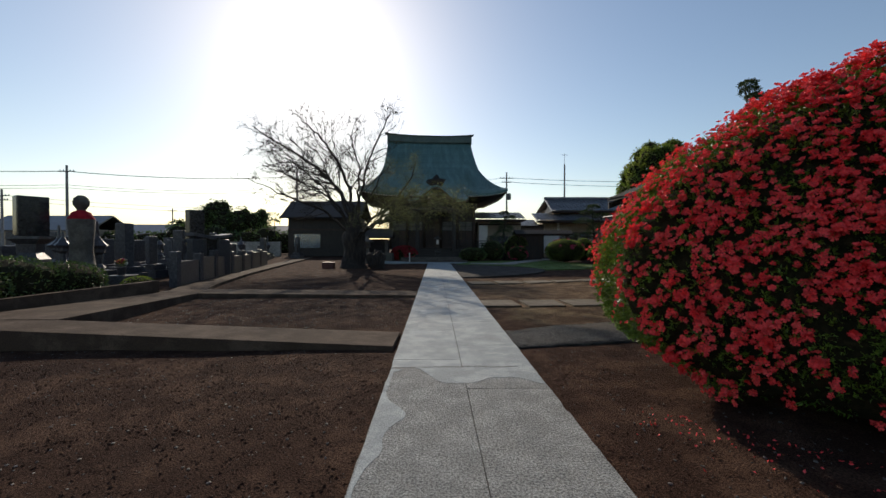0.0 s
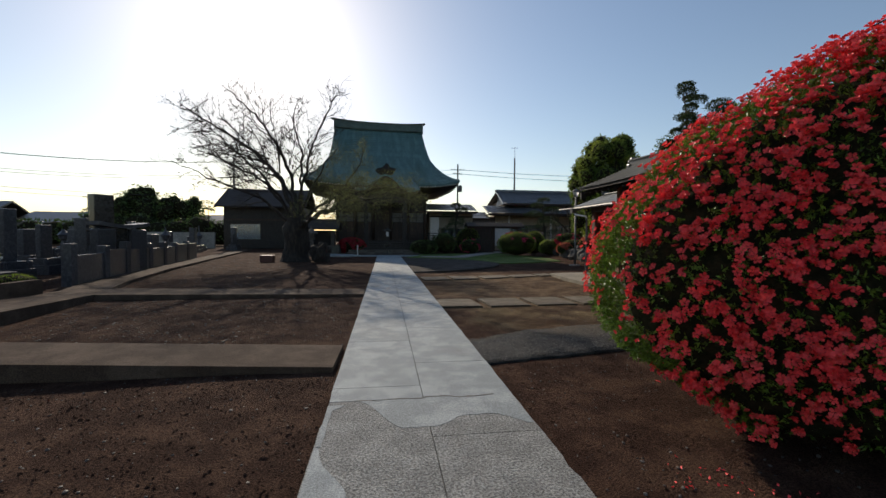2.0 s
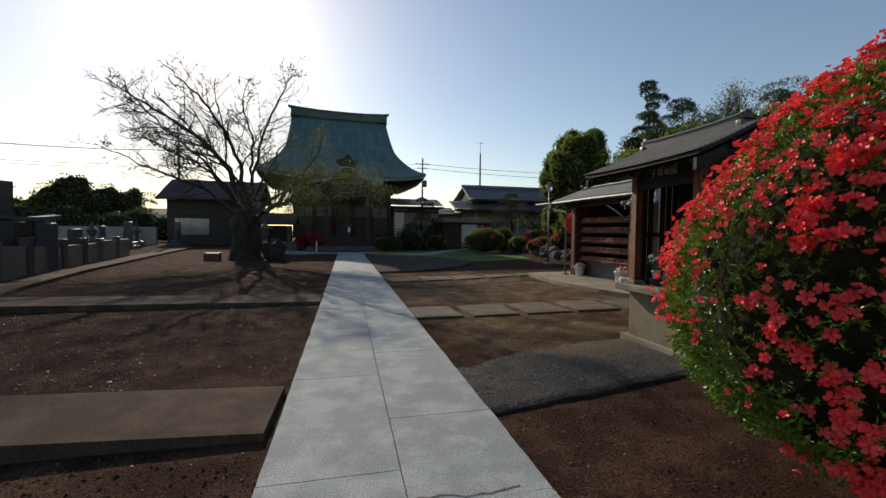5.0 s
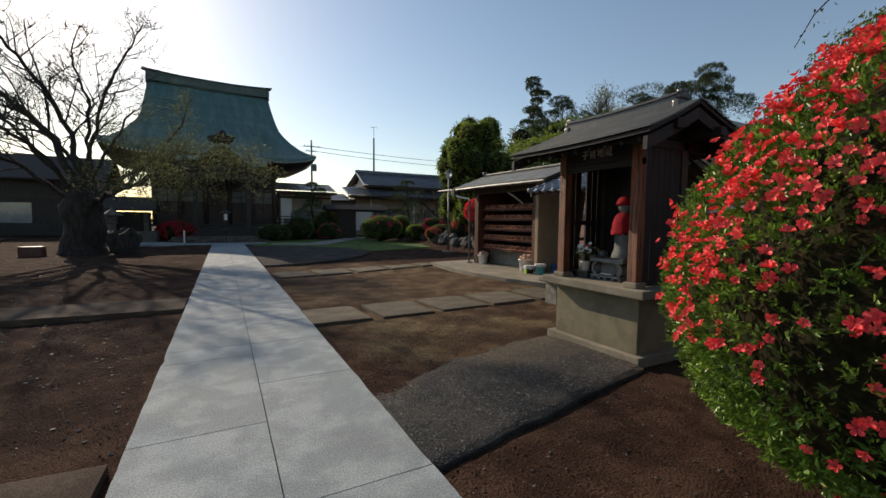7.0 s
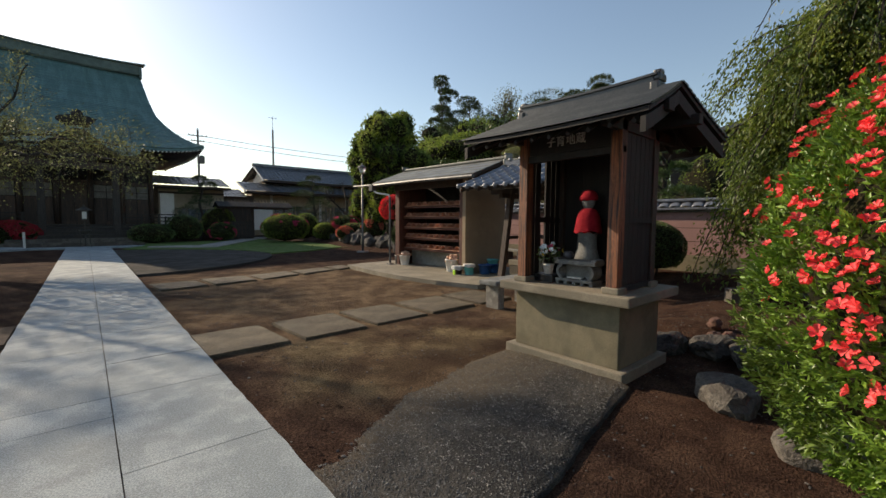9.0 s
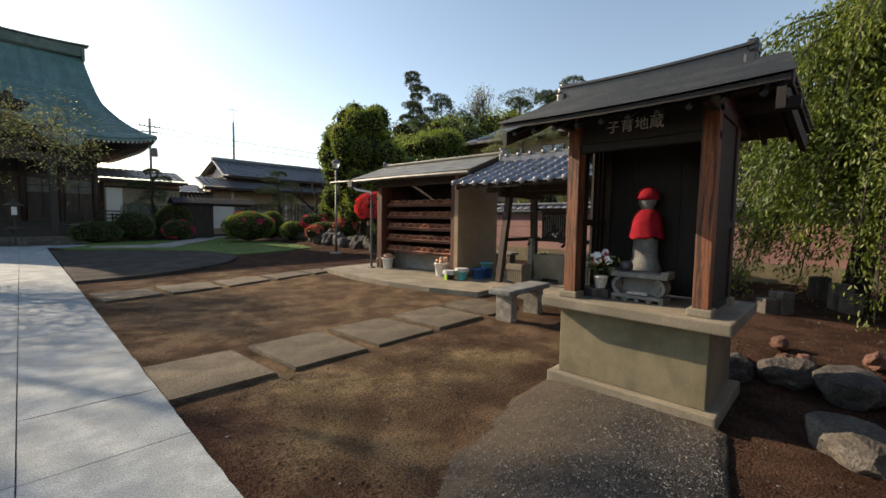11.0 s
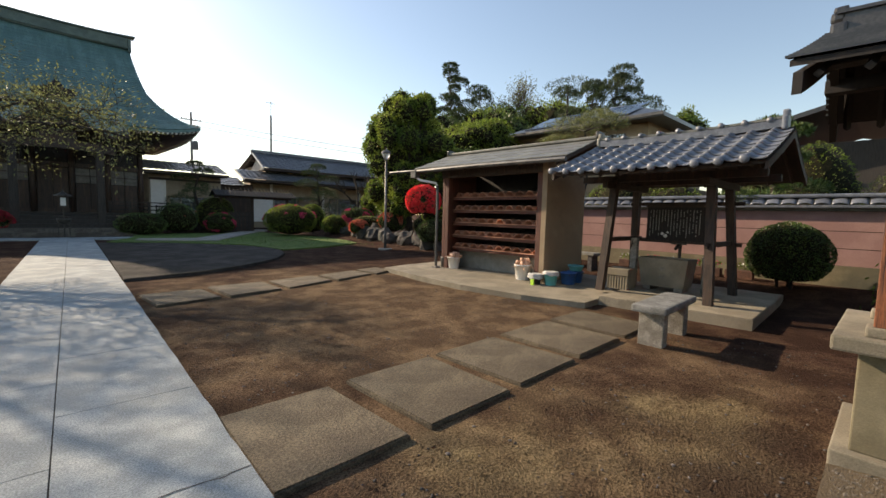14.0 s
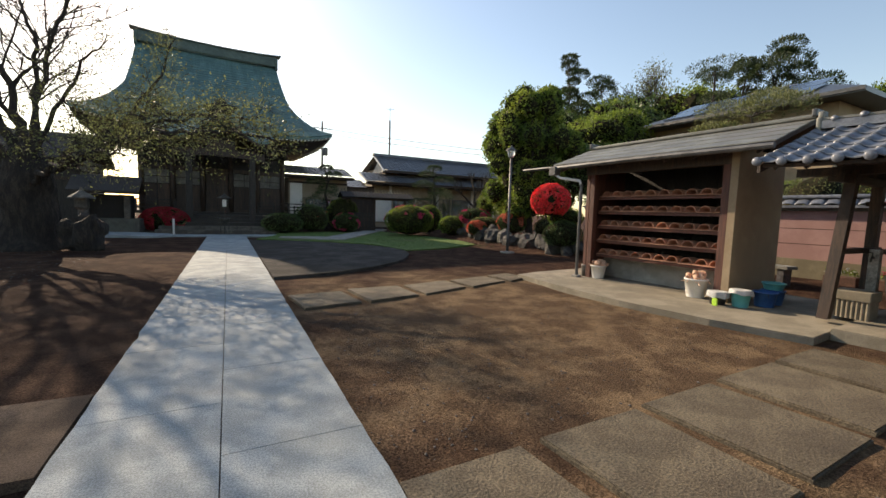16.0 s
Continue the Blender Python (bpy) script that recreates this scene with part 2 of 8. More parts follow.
LEAF_Y = mat("spring_leaf", (0.13, 0.145, 0.055), (0.19, 0.205, 0.085), 1.5, 0.5, 0.0, 20, island=0.4, transl=0.6)
LEAF_RB = mat("reddish_spring_leaf", (0.07, 0.05, 0.022), (0.075, 0.085, 0.024), 1.5, 0.5, 0.0, 20, island=0.4, transl=0.45)
LEAF_P = mat("pine_needle", (0.035, 0.06, 0.018), (0.075, 0.10, 0.03), 1.5, 0.6, 0.0, 20, island=0.45, transl=0.2)
PETAL_C = mat("crimson_petal", (0.34, 0.018, 0.03), (0.46, 0.03, 0.05), 3, 0.6, 0.0, 60, island=0.3, transl=0.2)
PETAL_P = mat("magenta_petal", (0.55, 0.05, 0.12), (0.68, 0.08, 0.18), 3, 0.6, 0.0, 60, island=0.3, transl=0.3)
PETAL_O = mat("salmon_petal", (0.62, 0.14, 0.08), (0.7, 0.2, 0.12), 3, 0.6, 0.0, 60, island=0.3, transl=0.3)
# fills foliage from inside: the shade between leaves as a near-black colour
INNER = mat("inner_shade", (0.016, 0.017, 0.009), (0.034, 0.028, 0.015), 12, 0.95, 0.8, 60, spec=0.05)
GREYM = mat("galvanised_metal", (0.085, 0.083, 0.08), (0.14, 0.137, 0.132), 3, 0.5, 0.1, 60, metal=0.4)
BRONZE = mat("dark_bronze", (0.055, 0.05, 0.042), (0.09, 0.08, 0.065), 5, 0.5, 0.1, 60, metal=0.6)
WHITE_PL = mat("white_plastic", (0.74, 0.72, 0.68), (0.80, 0.78, 0.74), 6, 0.45, 0.03, 60, fine_mix=0.15)
TEAL_PL = mat("teal_plastic", (0.11, 0.42, 0.42), (0.14, 0.48, 0.48), 6, 0.4, 0.03, 60, fine_mix=0.15)
BLUE_PL = mat("blue_plastic", (0.03, 0.10, 0.30), (0.045, 0.14, 0.36), 6, 0.4, 0.03, 60, fine_mix=0.15)
BLACK_PL = mat("black_plastic", (0.015, 0.015, 0.015), (0.03, 0.03, 0.03), 6, 0.4, 0.03, 60)
LIME = mat("lime_plastic", (0.45, 0.75, 0.05), (0.5, 0.8, 0.08), 6, 0.4, 0.0, 60)
CLOTH_G = mat("grey_cloth", (0.45, 0.44, 0.42), (0.58, 0.57, 0.54), 8, 0.9, 0.4, 90)
PAIL = mat("pail_wood", (0.50, 0.23, 0.14), (0.62, 0.33, 0.21), 5, 0.6, 0.15, 60, obvar=0.22)
LADLE = mat("ladle_wood", (0.62, 0.36, 0.24), (0.72, 0.46, 0.32), 6, 0.6, 0.1, 60, obvar=0.15)
POT_BL = mat("glazed_black", (0.02, 0.02, 0.022), (0.035, 0.035, 0.035), 5, 0.3, 0.05, 60)
CREAMC = mat("cream_ceramic", (0.55, 0.52, 0.47), (0.62, 0.6, 0.55), 5, 0.4, 0.05, 60)
YELLOW = mat("yellow_petal", (0.75, 0.5, 0.05), (0.8, 0.6, 0.08), 4, 0.6, 0, 40, island=0.2)
WHITEF = mat("white_petal", (0.75, 0.75, 0.72), (0.82, 0.82, 0.8), 4, 0.6, 0, 40, island=0.15)
AGED_PAPER = mat("aged_paper", (0.11, 0.105, 0.095), (0.16, 0.155, 0.14), 3, 0.85, 0.05, 60)
INK = mat("white_lettering", (0.55, 0.54, 0.5), (0.65, 0.64, 0.6), 8, 0.6, 0.05, 60)
GREYL = mat("worn_lettering", (0.24, 0.235, 0.22), (0.30, 0.29, 0.27), 8, 0.7, 0.05, 60)
CABLE = mat("cable", (0.03, 0.03, 0.03), (0.05, 0.05, 0.05), 4, 0.6, 0, 40)
POLEC = mat("pole_concrete", (0.22, 0.21, 0.2), (0.3, 0.29, 0.28), 3, 0.8, 0.1, 60)
PANELS = mat("solar_panel", (0.02, 0.035, 0.07), (0.035, 0.05, 0.09), 3, 0.15, 0, 60)
PAPER = mat("paper", (0.5, 0.48, 0.42), (0.6, 0.58, 0.52), 9, 0.9, 0, 60)
BRICK_C = mat("reddish_rock", (0.10, 0.05, 0.036), (0.16, 0.08, 0.055), 5, 0.9, 0.5, 40, obvar=0.2)
GLASS = bpy.data.materials.new("window_glass")
GLASS.use_nodes = True
gb = GLASS.node_tree.nodes["Principled BSDF"]
gb.inputs["Base Color"].default_value, gb.inputs["Roughness"].default_value = (0.6, 0.68, 0.68, 1), 0.05
gb.inputs["Transmission Weight"].default_value = 0.7
LAMPG = bpy.data.materials.new("lamp_glass")
LAMPG.use_nodes = True
lb = LAMPG.node_tree.nodes["Principled BSDF"]
lb.inputs["Base Color"].default_value, lb.inputs["Roughness"].default_value = (0.85, 0.86, 0.84, 1), 0.25
lb.inputs["Transmission Weight"].default_value = 0.6

# ---- building helpers ----


def to_mesh(name, bm, material, smooth=False):
    me = bpy.data.meshes.new(name)
    bmesh.ops.recalc_face_normals(bm, faces=bm.faces[:])
    bm.to_mesh(me)
    bm.free()
    for m in (material if isinstance(material, (list, tuple)) else [material]):
        me.materials.append(m)
    if smooth:
        me.shade_smooth()
    return me


def part(name, bm, material, parent=None, label="", smooth=False):
    me = to_mesh(name, bm, material, smooth)
    ob = new(name, me)
    if parent is not None:
        ob.parent = parent
    if label:
        ob["label"] = label
    return ob


def thing(name, x=0, y=0, z=0, rz=0, label="", category="", group="", kind=""):
    e = new(name)
    e.empty_display_size = 0.1
    e.matrix_world = pose(x, y, z, 0, 0, rz)
    return tagged(e, label, category, group, kind)


def shared(name, me, parent, m=None, label=""):
    ob = new(name, me)
    if parent is not None:
        ob.parent = parent
    if m is not None:
        ob.matrix_local = m
    if label:
        ob["label"] = label
    return ob


def bx(bm, x0, x1, y0, y1, z0, z1, bevel=0.0, mi=0):
    vs = [bm.verts.new(p) for p in ((x0, y0, z0), (x1, y0, z0), (x1, y1, z0), (x0, y1, z0), (x0, y0, z1), (x1, y0, z1), (x1, y1, z1), (x0, y1, z1))]
    fs = [bm.faces.new([vs[i] for i in q]) for q in ((3, 2, 1, 0), (4, 5, 6, 7), (0, 1, 5, 4), (1, 2, 6, 5), (2, 3, 7, 6), (3, 0, 4, 7))]
    for f in fs:
        f.material_index = mi
    if bevel > 0:
        es = list({e for f in fs for e in f.edges})
        bmesh.ops.bevel(bm, geom=es, offset=bevel, segments=2, affect='EDGES', profile=0.6)
    return vs


def box(x0, x1, y0, y1, z0, z1, bevel=0.0):
    bm = bmesh.new()
    bx(bm, x0, x1, y0, y1, z0, z1, bevel)
    return bm


def prism(poly, z0, z1, bevel=0.0, bm=None):
    """An upright prism over a polygon of (x, y); z1 may be a function of (x, y)."""
    bm = bm or bmesh.new()
    top = z1 if callable(z1) else (lambda x, y: z1)
    lo = [bm.verts.new((x, y, z0)) for x, y in poly]
    hi = [bm.verts.new((x, y, top(x, y))) for x, y in poly]
    n = len(poly)
    fs = [bm.faces.new(lo[::-1]), bm.faces.new(hi)]
    for i in range(n):
        fs.append(bm.faces.new((lo[i], lo[(i + 1) % n], hi[(i + 1) % n], hi[i])))
    if bevel > 0:
        bmesh.ops.bevel(bm, geom=[e for e in fs[1].edges], offset=bevel, segments=2, affect='EDGES')
    return bm


def tube(pts, radii, n=8, bm=None, caps=True):
    """A tapered tube along points."""
    bm = bm or bmesh.new()
    pts = [Vector(p) for p in pts]
    rings = []
    up = None
    for i, p in enumerate(pts):
        d = (pts[min(i + 1, len(pts) - 1)] - pts[max(i - 1, 0)]).normalized()
        if up is None:
            up = Vector((0, 0, 1)) if abs(d.z) < 0.9 else Vector((1, 0, 0))
        s = d.cross(up).normalized()
        up = s.cross(d).normalized()
        r = radii[i] if isinstance(radii, (list, tuple)) else radii
        rings.append([bm.verts.new(p + (s * math.cos(a) + up * math.sin(a)) * r) for a in [2 * math.pi * k / n for k in range(n)]])
    for a, b in zip(rings, rings[1:]):
        for k in range(n):
            bm.faces.new((a[k], a[(k + 1) % n], b[(k + 1) % n], b[k]))
    if caps:
        bm.faces.new(rings[0][::-1])
        bm.faces.new(rings[-1])
    return bm


def lathe(profile, n=24, cx=0, cy=0, bm=None, closed_top=True):
    """A body of revolution from (radius, z) pairs, from the bottom to the top."""
    bm = bm or bmesh.new()
    rings = []
    for r, z in profile:
        rings.append([bm.verts.new((cx + r * math.cos(2 * math.pi * k / n), cy + r * math.sin(2 * math.pi * k / n), z)) for k in range(n)])
    for a, b in zip(rings, rings[1:]):
        for k in range(n):
            bm.faces.new((a[k], a[(k + 1) % n], b[(k + 1) % n], b[k]))
    bm.faces.new(rings[0][::-1])
    if closed_top:
        bm.faces.new(rings[-1])
    return bm


def sheet(f, nu, nv, thick, bm=None):
    """A curved slab: f(u, v) gives its top, 0 to 1 both ways; thick is its depth straight down."""
    bm = bm or bmesh.new()
    T = [[bm.verts.new(f(i / nu, j / nv)) for j in range(nv + 1)] for i in range(nu + 1)]
    B = [[bm.verts.new(v.co - Vector((0, 0, thick))) for v in row] for row in T]
    for i in range(nu):
        for j in range(nv):
            bm.faces.new((T[i][j], T[i + 1][j], T[i + 1][j + 1], T[i][j + 1]))
            bm.faces.new((B[i][j], B[i][j + 1], B[i + 1][j + 1], B[i + 1][j]))
    for i in range(nu):
        bm.faces.new((T[i][0], B[i][0], B[i + 1][0], T[i + 1][0]))
        bm.faces.new((T[i][nv], T[i + 1][nv], B[i + 1][nv], B[i][nv]))
    for j in range(nv):
        bm.faces.new((T[0][j], T[0][j + 1], B[0][j + 1], B[0][j]))
        bm.faces.new((T[nu][j], B[nu][j], B[nu][j + 1], T[nu][j + 1]))
    return bm


def blob(cx, cy, cz, rx, ry, rz, rough=0.12, seed=0, sub=3, flat=None, bm=None):
    """An uneven rounded body; flat cuts it level at that height."""
    bm = bm or bmesh.new()
    made = bmesh.ops.create_icosphere(bm, subdivisions=sub, radius=1.0)["verts"]
    off = Vector((seed * 3.7, seed * 1.9, seed * 5.3))
    for v in made:
        k = 1 + rough * noise.noise(v.co * 1.3 + off) * 2 + rough * 0.6 * noise.noise(v.co * 3.1 + off)
        v.co = Vector((cx + v.co.x * rx * k, cy + v.co.y * ry * k, cz + v.co.z * rz * k))
        if flat is not None and v.co.z < flat:
            v.co.z = flat
    return bm


def leaf_mesh(name, pts, nrm, length, width, material, droop=0.0, spread=0.9, seed=0):
    """Many pointed folded leaves, at pts, growing along nrm with scatter. All in one mesh."""
    rng = np.random.default_rng(seed)
    n = len(pts)
    d = nrm + rng.normal(0, spread, (n, 3))
    d[:, 2] -= droop
    d /= np.linalg.norm(d, axis=1)[:, None]
    s = np.cross(d, rng.normal(0, 1, (n, 3)))
    s /= np.linalg.norm(s, axis=1)[:, None]
    up = np.cross(s, d)
    L = length * rng.uniform(0.6, 1.25, n)[:, None]
    W = width * rng.uniform(0.7, 1.2, n)[:, None]
    a = pts
    b = pts + d * L * 0.5 + s * W * 0.5 + up * W * 0.18
    c = pts + d * L - up * L * 0.12
    e = pts + d * L * 0.5 - s * W * 0.5 + up * W * 0.18
    co = np.stack((a, b, c, e), 1).reshape(-1, 3)
    idx = np.arange(n)[:, None] * 4
    tri = np.concatenate((idx + np.array([[0, 1, 2]]), idx + np.array([[0, 2, 3]])), 1).reshape(-1)
    me = bpy.data.meshes.new(name)
    me.vertices.add(4 * n)
    me.vertices.foreach_set("co", co.astype(np.float32).ravel())
    me.loops.add(6 * n)
    me.loops.foreach_set("vertex_index", tri.astype(np.int32))
    me.polygons.add(2 * n)
    me.polygons.foreach_set("loop_start", (np.arange(2 * n) * 3).astype(np.int32))
    me.update(calc_edges=True)
    me.materials.append(material)
    return me


def flower_mesh(name, pts, nrm, size, material, petals=5, seed=0, cup=0.42):
    """Funnel-shaped flowers with broad overlapping ruffled petals facing along nrm, all in one mesh."""
    rng = np.random.default_rng(seed)
    n = len(pts)
    d = nrm + rng.normal(0, 0.45, (n, 3))
    d /= np.linalg.norm(d, axis=1)[:, None]
    s = np.cross(d, rng.normal(0, 1, (n, 3)))
    s /= np.linalg.norm(s, axis=1)[:, None]
    t = np.cross(d, s)
    S = size * rng.uniform(0.7, 1.25, n)[:, None]
    rows = []
    for k in range(petals):
        a0 = 2 * math.pi * k / petals
        curl = rng.uniform(-0.16, 0.2, (n, 1))

        def ring(ang, r, h):
            return pts + (s * math.cos(ang) + t * math.sin(ang)) * S * r + d * S * (h + curl * r)
        rows.append(np.stack((ring(a0, 0.04, 0.0), ring(a0 - 0.6, 0.34, cup), ring(a0 - 0.4, 0.56, cup * 1.05), ring(a0, 0.64, cup * 0.8), ring(a0 + 0.4, 0.56, cup * 1.12), ring(a0 + 0.6, 0.34, cup * 0.9)), 1))
    co = np.concatenate(rows, 1).reshape(-1, 3)
    m = n * petals
    me = bpy.data.meshes.new(name)
    me.vertices.add(6 * m)
    me.vertices.foreach_set("co", co.astype(np.float32).ravel())
    idx = (np.arange(m)[:, None] * 6 + np.array([[0, 1, 2, 3, 0, 3, 4, 5]])).astype(np.int32)
    me.loops.add(8 * m)
    me.loops.foreach_set("vertex_index", idx.ravel())
    me.polygons.add(2 * m)
    me.polygons.foreach_set("loop_start", (np.arange(2 * m) * 4).astype(np.int32))
    me.update(calc_edges=True)
    me.materials.append(material)
    return me


def ell_points(n, c, r, seed, zmin=-1.0, rough=0.0, inner=0.0):
    """Points and outward normals over an ellipsoid, with lumps."""
    rng = np.random.default_rng(seed)
    u = rng.normal(0, 1, (n * 2, 3))
    u /= np.linalg.norm(u, axis=1)[:, None]
    u = u[u[:, 2] > zmin][:n]
    k = np.ones(len(u))
    if rough > 0:
        off = Vector((seed * 1.7, seed * 0.9, seed * 2.3))
        k += np.array([rough * (noise.noise(Vector(q) * 2.2 + off) + 0.5 * noise.noise(Vector(q) * 5.0 + off)) for q in u])
    k -= inner * rng.random(len(u)) ** 2
    p = np.array(c) + u * np.array(r) * k[:, None]
    nn = u / np.array(r)
    nn /= np.linalg.norm(nn, axis=1)[:, None]
    return p, nn

# ---- ground, path and paving ----


def sstep(x, a, b):
    t = min(max((x - a) / (b - a), 0.0), 1.0)
    return t * t * (3 - 2 * t)


def ground_z(x, y):
    """Height of the soil: a little below the paving, raised in the planted beds."""
    bed1 = 0.24 * sstep(x, 4.95, 5.5) * sstep(-y, -6.6, -5.6) * sstep(y, -6.0, -3.0)
    bed2 = 0.22 * sstep(x, 9.9, 11.0) * sstep(-y, -17.5, -15.0)
    bed3 = 0.35 * sstep(x, 10.6, 12.4) * sstep(y, 17.5, 19.5) * sstep(-y, -33.0, -30.0)
    grave = 0.12 * sstep(-x, 8.6 + 0.19 * (y - 13), 9.2 + 0.19 * (y - 13)) * sstep(y, 11, 13)
    n = 0.016 * noise.noise(Vector((x * 0.7, y * 0.7, 0))) + 0.007 * noise.noise(Vector((x * 2.6, y * 2.6, 3)))
    n *= sstep(-abs(x), -30, -20) * sstep(-y, -45, -35)
    return -0.062 + n + max(bed1, bed2, bed3, grave)


def ground_mesh():
    xs = [-2500, -900, -300, -120, -60, -35, -24] + [-18 + 0.6 * i for i in range(16)] + [-8.4 + 0.24 * i for i in range(71)] + [9.1 + 0.6 * i for i in range(16)] + [20, 26, 40, 70, 140, 320, 900, 2500]
    ys = [-2500, -900, -300, -100, -40, -16, -9] + [-6 + 0.24 * i for i in range(96)] + [17.3 + 0.6 * i for i in range(34)] + [39, 42, 47, 55, 70, 100, 180, 400, 1000, 2500]
    V = [(x, y, ground_z(x, y)) for y in ys for x in xs]
    w = len(xs)
    F = [(j * w + i, j * w + i + 1, (j + 1) * w + i + 1, (j + 1) * w + i) for j in range(len(ys) - 1) for i in range(w - 1)]
    me = bpy.data.meshes.new("ground")
    me.from_pydata(V, [], F)
    me.shade_smooth()
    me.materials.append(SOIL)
    return me


ground = tagged(new("ground", ground_mesh()), "bare reddish-brown earth of the temple yard", "ground", kind="structure")

HALF = 0.84
path = thing("path", label="pale concrete path of paired slabs leading to the temple", category="path", kind="structure")
part("bedding", box(-HALF + 0.02, HALF - 0.02, -9, 30.3, -0.16, -0.014), JOINT, path)


def path_slab(x0, x1, y0, y1, material, outer):
    """One slab whose outer edge is worn and uneven."""
    g = 0.004
    n = max(3, int((y1 - y0) / 0.12))
    ys = [y0 + g + (y1 - y0 - 2 * g) * i / n for i in range(n + 1)]
    wob = [0.012 * noise.noise(Vector((y * 2.3, outer * 9, 1))) + 0.006 * noise.noise(Vector((y * 9, outer * 9, 4))) - (0.02 if noise.noise(Vector((y * 3.1, outer * 5, 8))) > 0.45 else 0) for y in ys]
    if outer > 0:
        poly = [(x0 + g, y0 + g)] + [(x1 + w, y) for y, w in zip(ys, wob)] + [(x0 + g, y1 - g)]
    else:
        poly = [(x1 - g, y0 + g), (x1 - g, y1 - g)] + [(x0 - w, y) for y, w in zip(reversed(ys), reversed(wob))]
    part("slab", prism(poly, -0.13, 0.0), material, path)


left_joints = [-9.0, -6.5, -4.0, -1.4, 1.1, 3.70, 4.02, 5.77, 7.47, 7.91, 9.55, 11.015, 12.5, 13.9, 15.4, 16.9, 18.5, 20.1, 21.7, 23.3, 24.9, 26.5, 28.3, 30.3]
right_joints = [-9.0, -6.5, -4.0, -1.4, 1.1, 2.97, 3.65, 4.74, 6.55, 7.89, 8.9, 10.284, 11.7, 13.2, 14.7, 16.2, 17.8, 19.4, 21.0, 22.6, 24.2, 26.0, 28.0, 30.3]
for joints, x0, x1, side in ((left_joints, -HALF, 0.0, -1), (right_joints, 0.0, HALF, 1)):
    for a, b in zip(joints, joints[1:]):
        path_slab(x0, x1, a, b, PATHROUGH if b < 3.75 else PATHC, side)


def wobbly(cx, cy, rx, ry, n, seed):
    return [(cx + rx * math.cos(2 * math.pi * i / n) * (1 + 0.22 * noise.noise(Vector((math.cos(6.28 * i / n) * 2, math.sin(6.28 * i / n) * 2, seed)))), cy + ry * math.sin(2 * math.pi * i / n) * (1 + 0.22 * noise.noise(Vector((math.cos(6.28 * i / n) * 2, math.sin(6.28 * i / n) * 2, seed + 9))))) for i in range(n)]


def patch_poly():
    """A cement repair along the edge: one broad bulge and a smaller one before it."""
    pts = [(-0.832, 0.6), (-0.832, 2.9)]
    for i in range(31):
        y = 2.9 - 2.3 * i / 30
        bulge = 0.225 * math.exp(-((y - 2.35) / 0.28) ** 2) + 0.10 * math.exp(-((y - 1.78) / 0.25) ** 2)
        pts.append((-0.80 + bulge + 0.02 * noise.noise(Vector((y * 5, 0, 2))), y))
    return pts[::-1]


part("repair_patch", prism(patch_poly(), 0.001, 0.003), PATHC, path, "smooth pale cement repair along the edge")
part("repair_patch", prism([(-0.832, 2.92)] + [(-0.79 + 0.025 * noise.noise(Vector((y_ * 6, 3, 0))) + 0.11 * sstep(y_, 3.5, 3.62), y_) for y_ in [2.92 + 0.05 * i for i in range(15)]] + [(-0.832, 3.62)], 0.001, 0.003), PATHC, path, "smooth pale cement repair along the edge")


def tongue(x):
    """Lower rim of the cement skim: a lobe in the middle and a flat bay to the side."""
    return 3.66 - 0.53 * sstep(x, -0.56, -0.2) + 0.17 * sstep(x, 0.04, 0.32) - 0.20 * sstep(x, 0.55, 0.82) + 0.015 * noise.noise(Vector((x * 9, 0, 6)))


part("repair_patch", prism([(-0.55 + 1.38 * i / 28, tongue(-0.55 + 1.38 * i / 28)) for i in range(29)] + [(0.83, 3.645), (0.3, 3.655), (-0.2, 3.69), (-0.55, 3.69)], 0.001, 0.0025), PATHC, path, "smooth pale cement skim across the path")

front_yard = thing("forecourt_paving", label="pale concrete paving across the foot of the temple steps", category="paving", kind="structure")
part("paving", prism([(-2.1, 30.32), (2.0, 30.32), (2.4, 31.6), (-2.4, 31.6)], -0.12, 0.0), PATHC, front_yard)
ramp = tagged(part("ramp_paving", prism([(-5.4, 30.6), (-3.3, 29.6), (-2.15, 30.3), (-2.4, 31.6), (-5.2, 33.2)], -0.1, lambda x, y: 0.03 + 0.05 * sstep(-x, 3.2, 3.6)), PATHC), "pale concrete slabs laid beside the temple steps", "paving", kind="structure")

# raised concrete walks on the cemetery side


def walk_z(x, y):
    return max(0.0, min(0.041 * (-0.9 - x), 0.24))


strip_1 = tagged(part("concrete_walk_1", prism([(-12.0, 4.8), (-9, 4.8), (-6.4, 4.78), (-4, 4.75), (-0.92, 4.69), (-0.9, 5.63), (-3, 5.62), (-6.4, 5.6), (-12, 5.6)], -0.2, walk_z, 0.0), WALKC), "worn grey concrete walk with a dark upright edge", "walkway", kind="structure")
strip_2 = tagged(part("concrete_walk_2", prism([(-6.95, 10.45), (-3.9, 10.47), (-0.86, 10.47), (-0.86, 11.55), (-3.9, 11.55), (-7.3, 11.6)], -0.2, lambda x, y: max(0.0, 0.012 * (-0.9 - x)), 0.0), WALKC), "low grey concrete walk crossing the yard", "walkway", kind="structure")
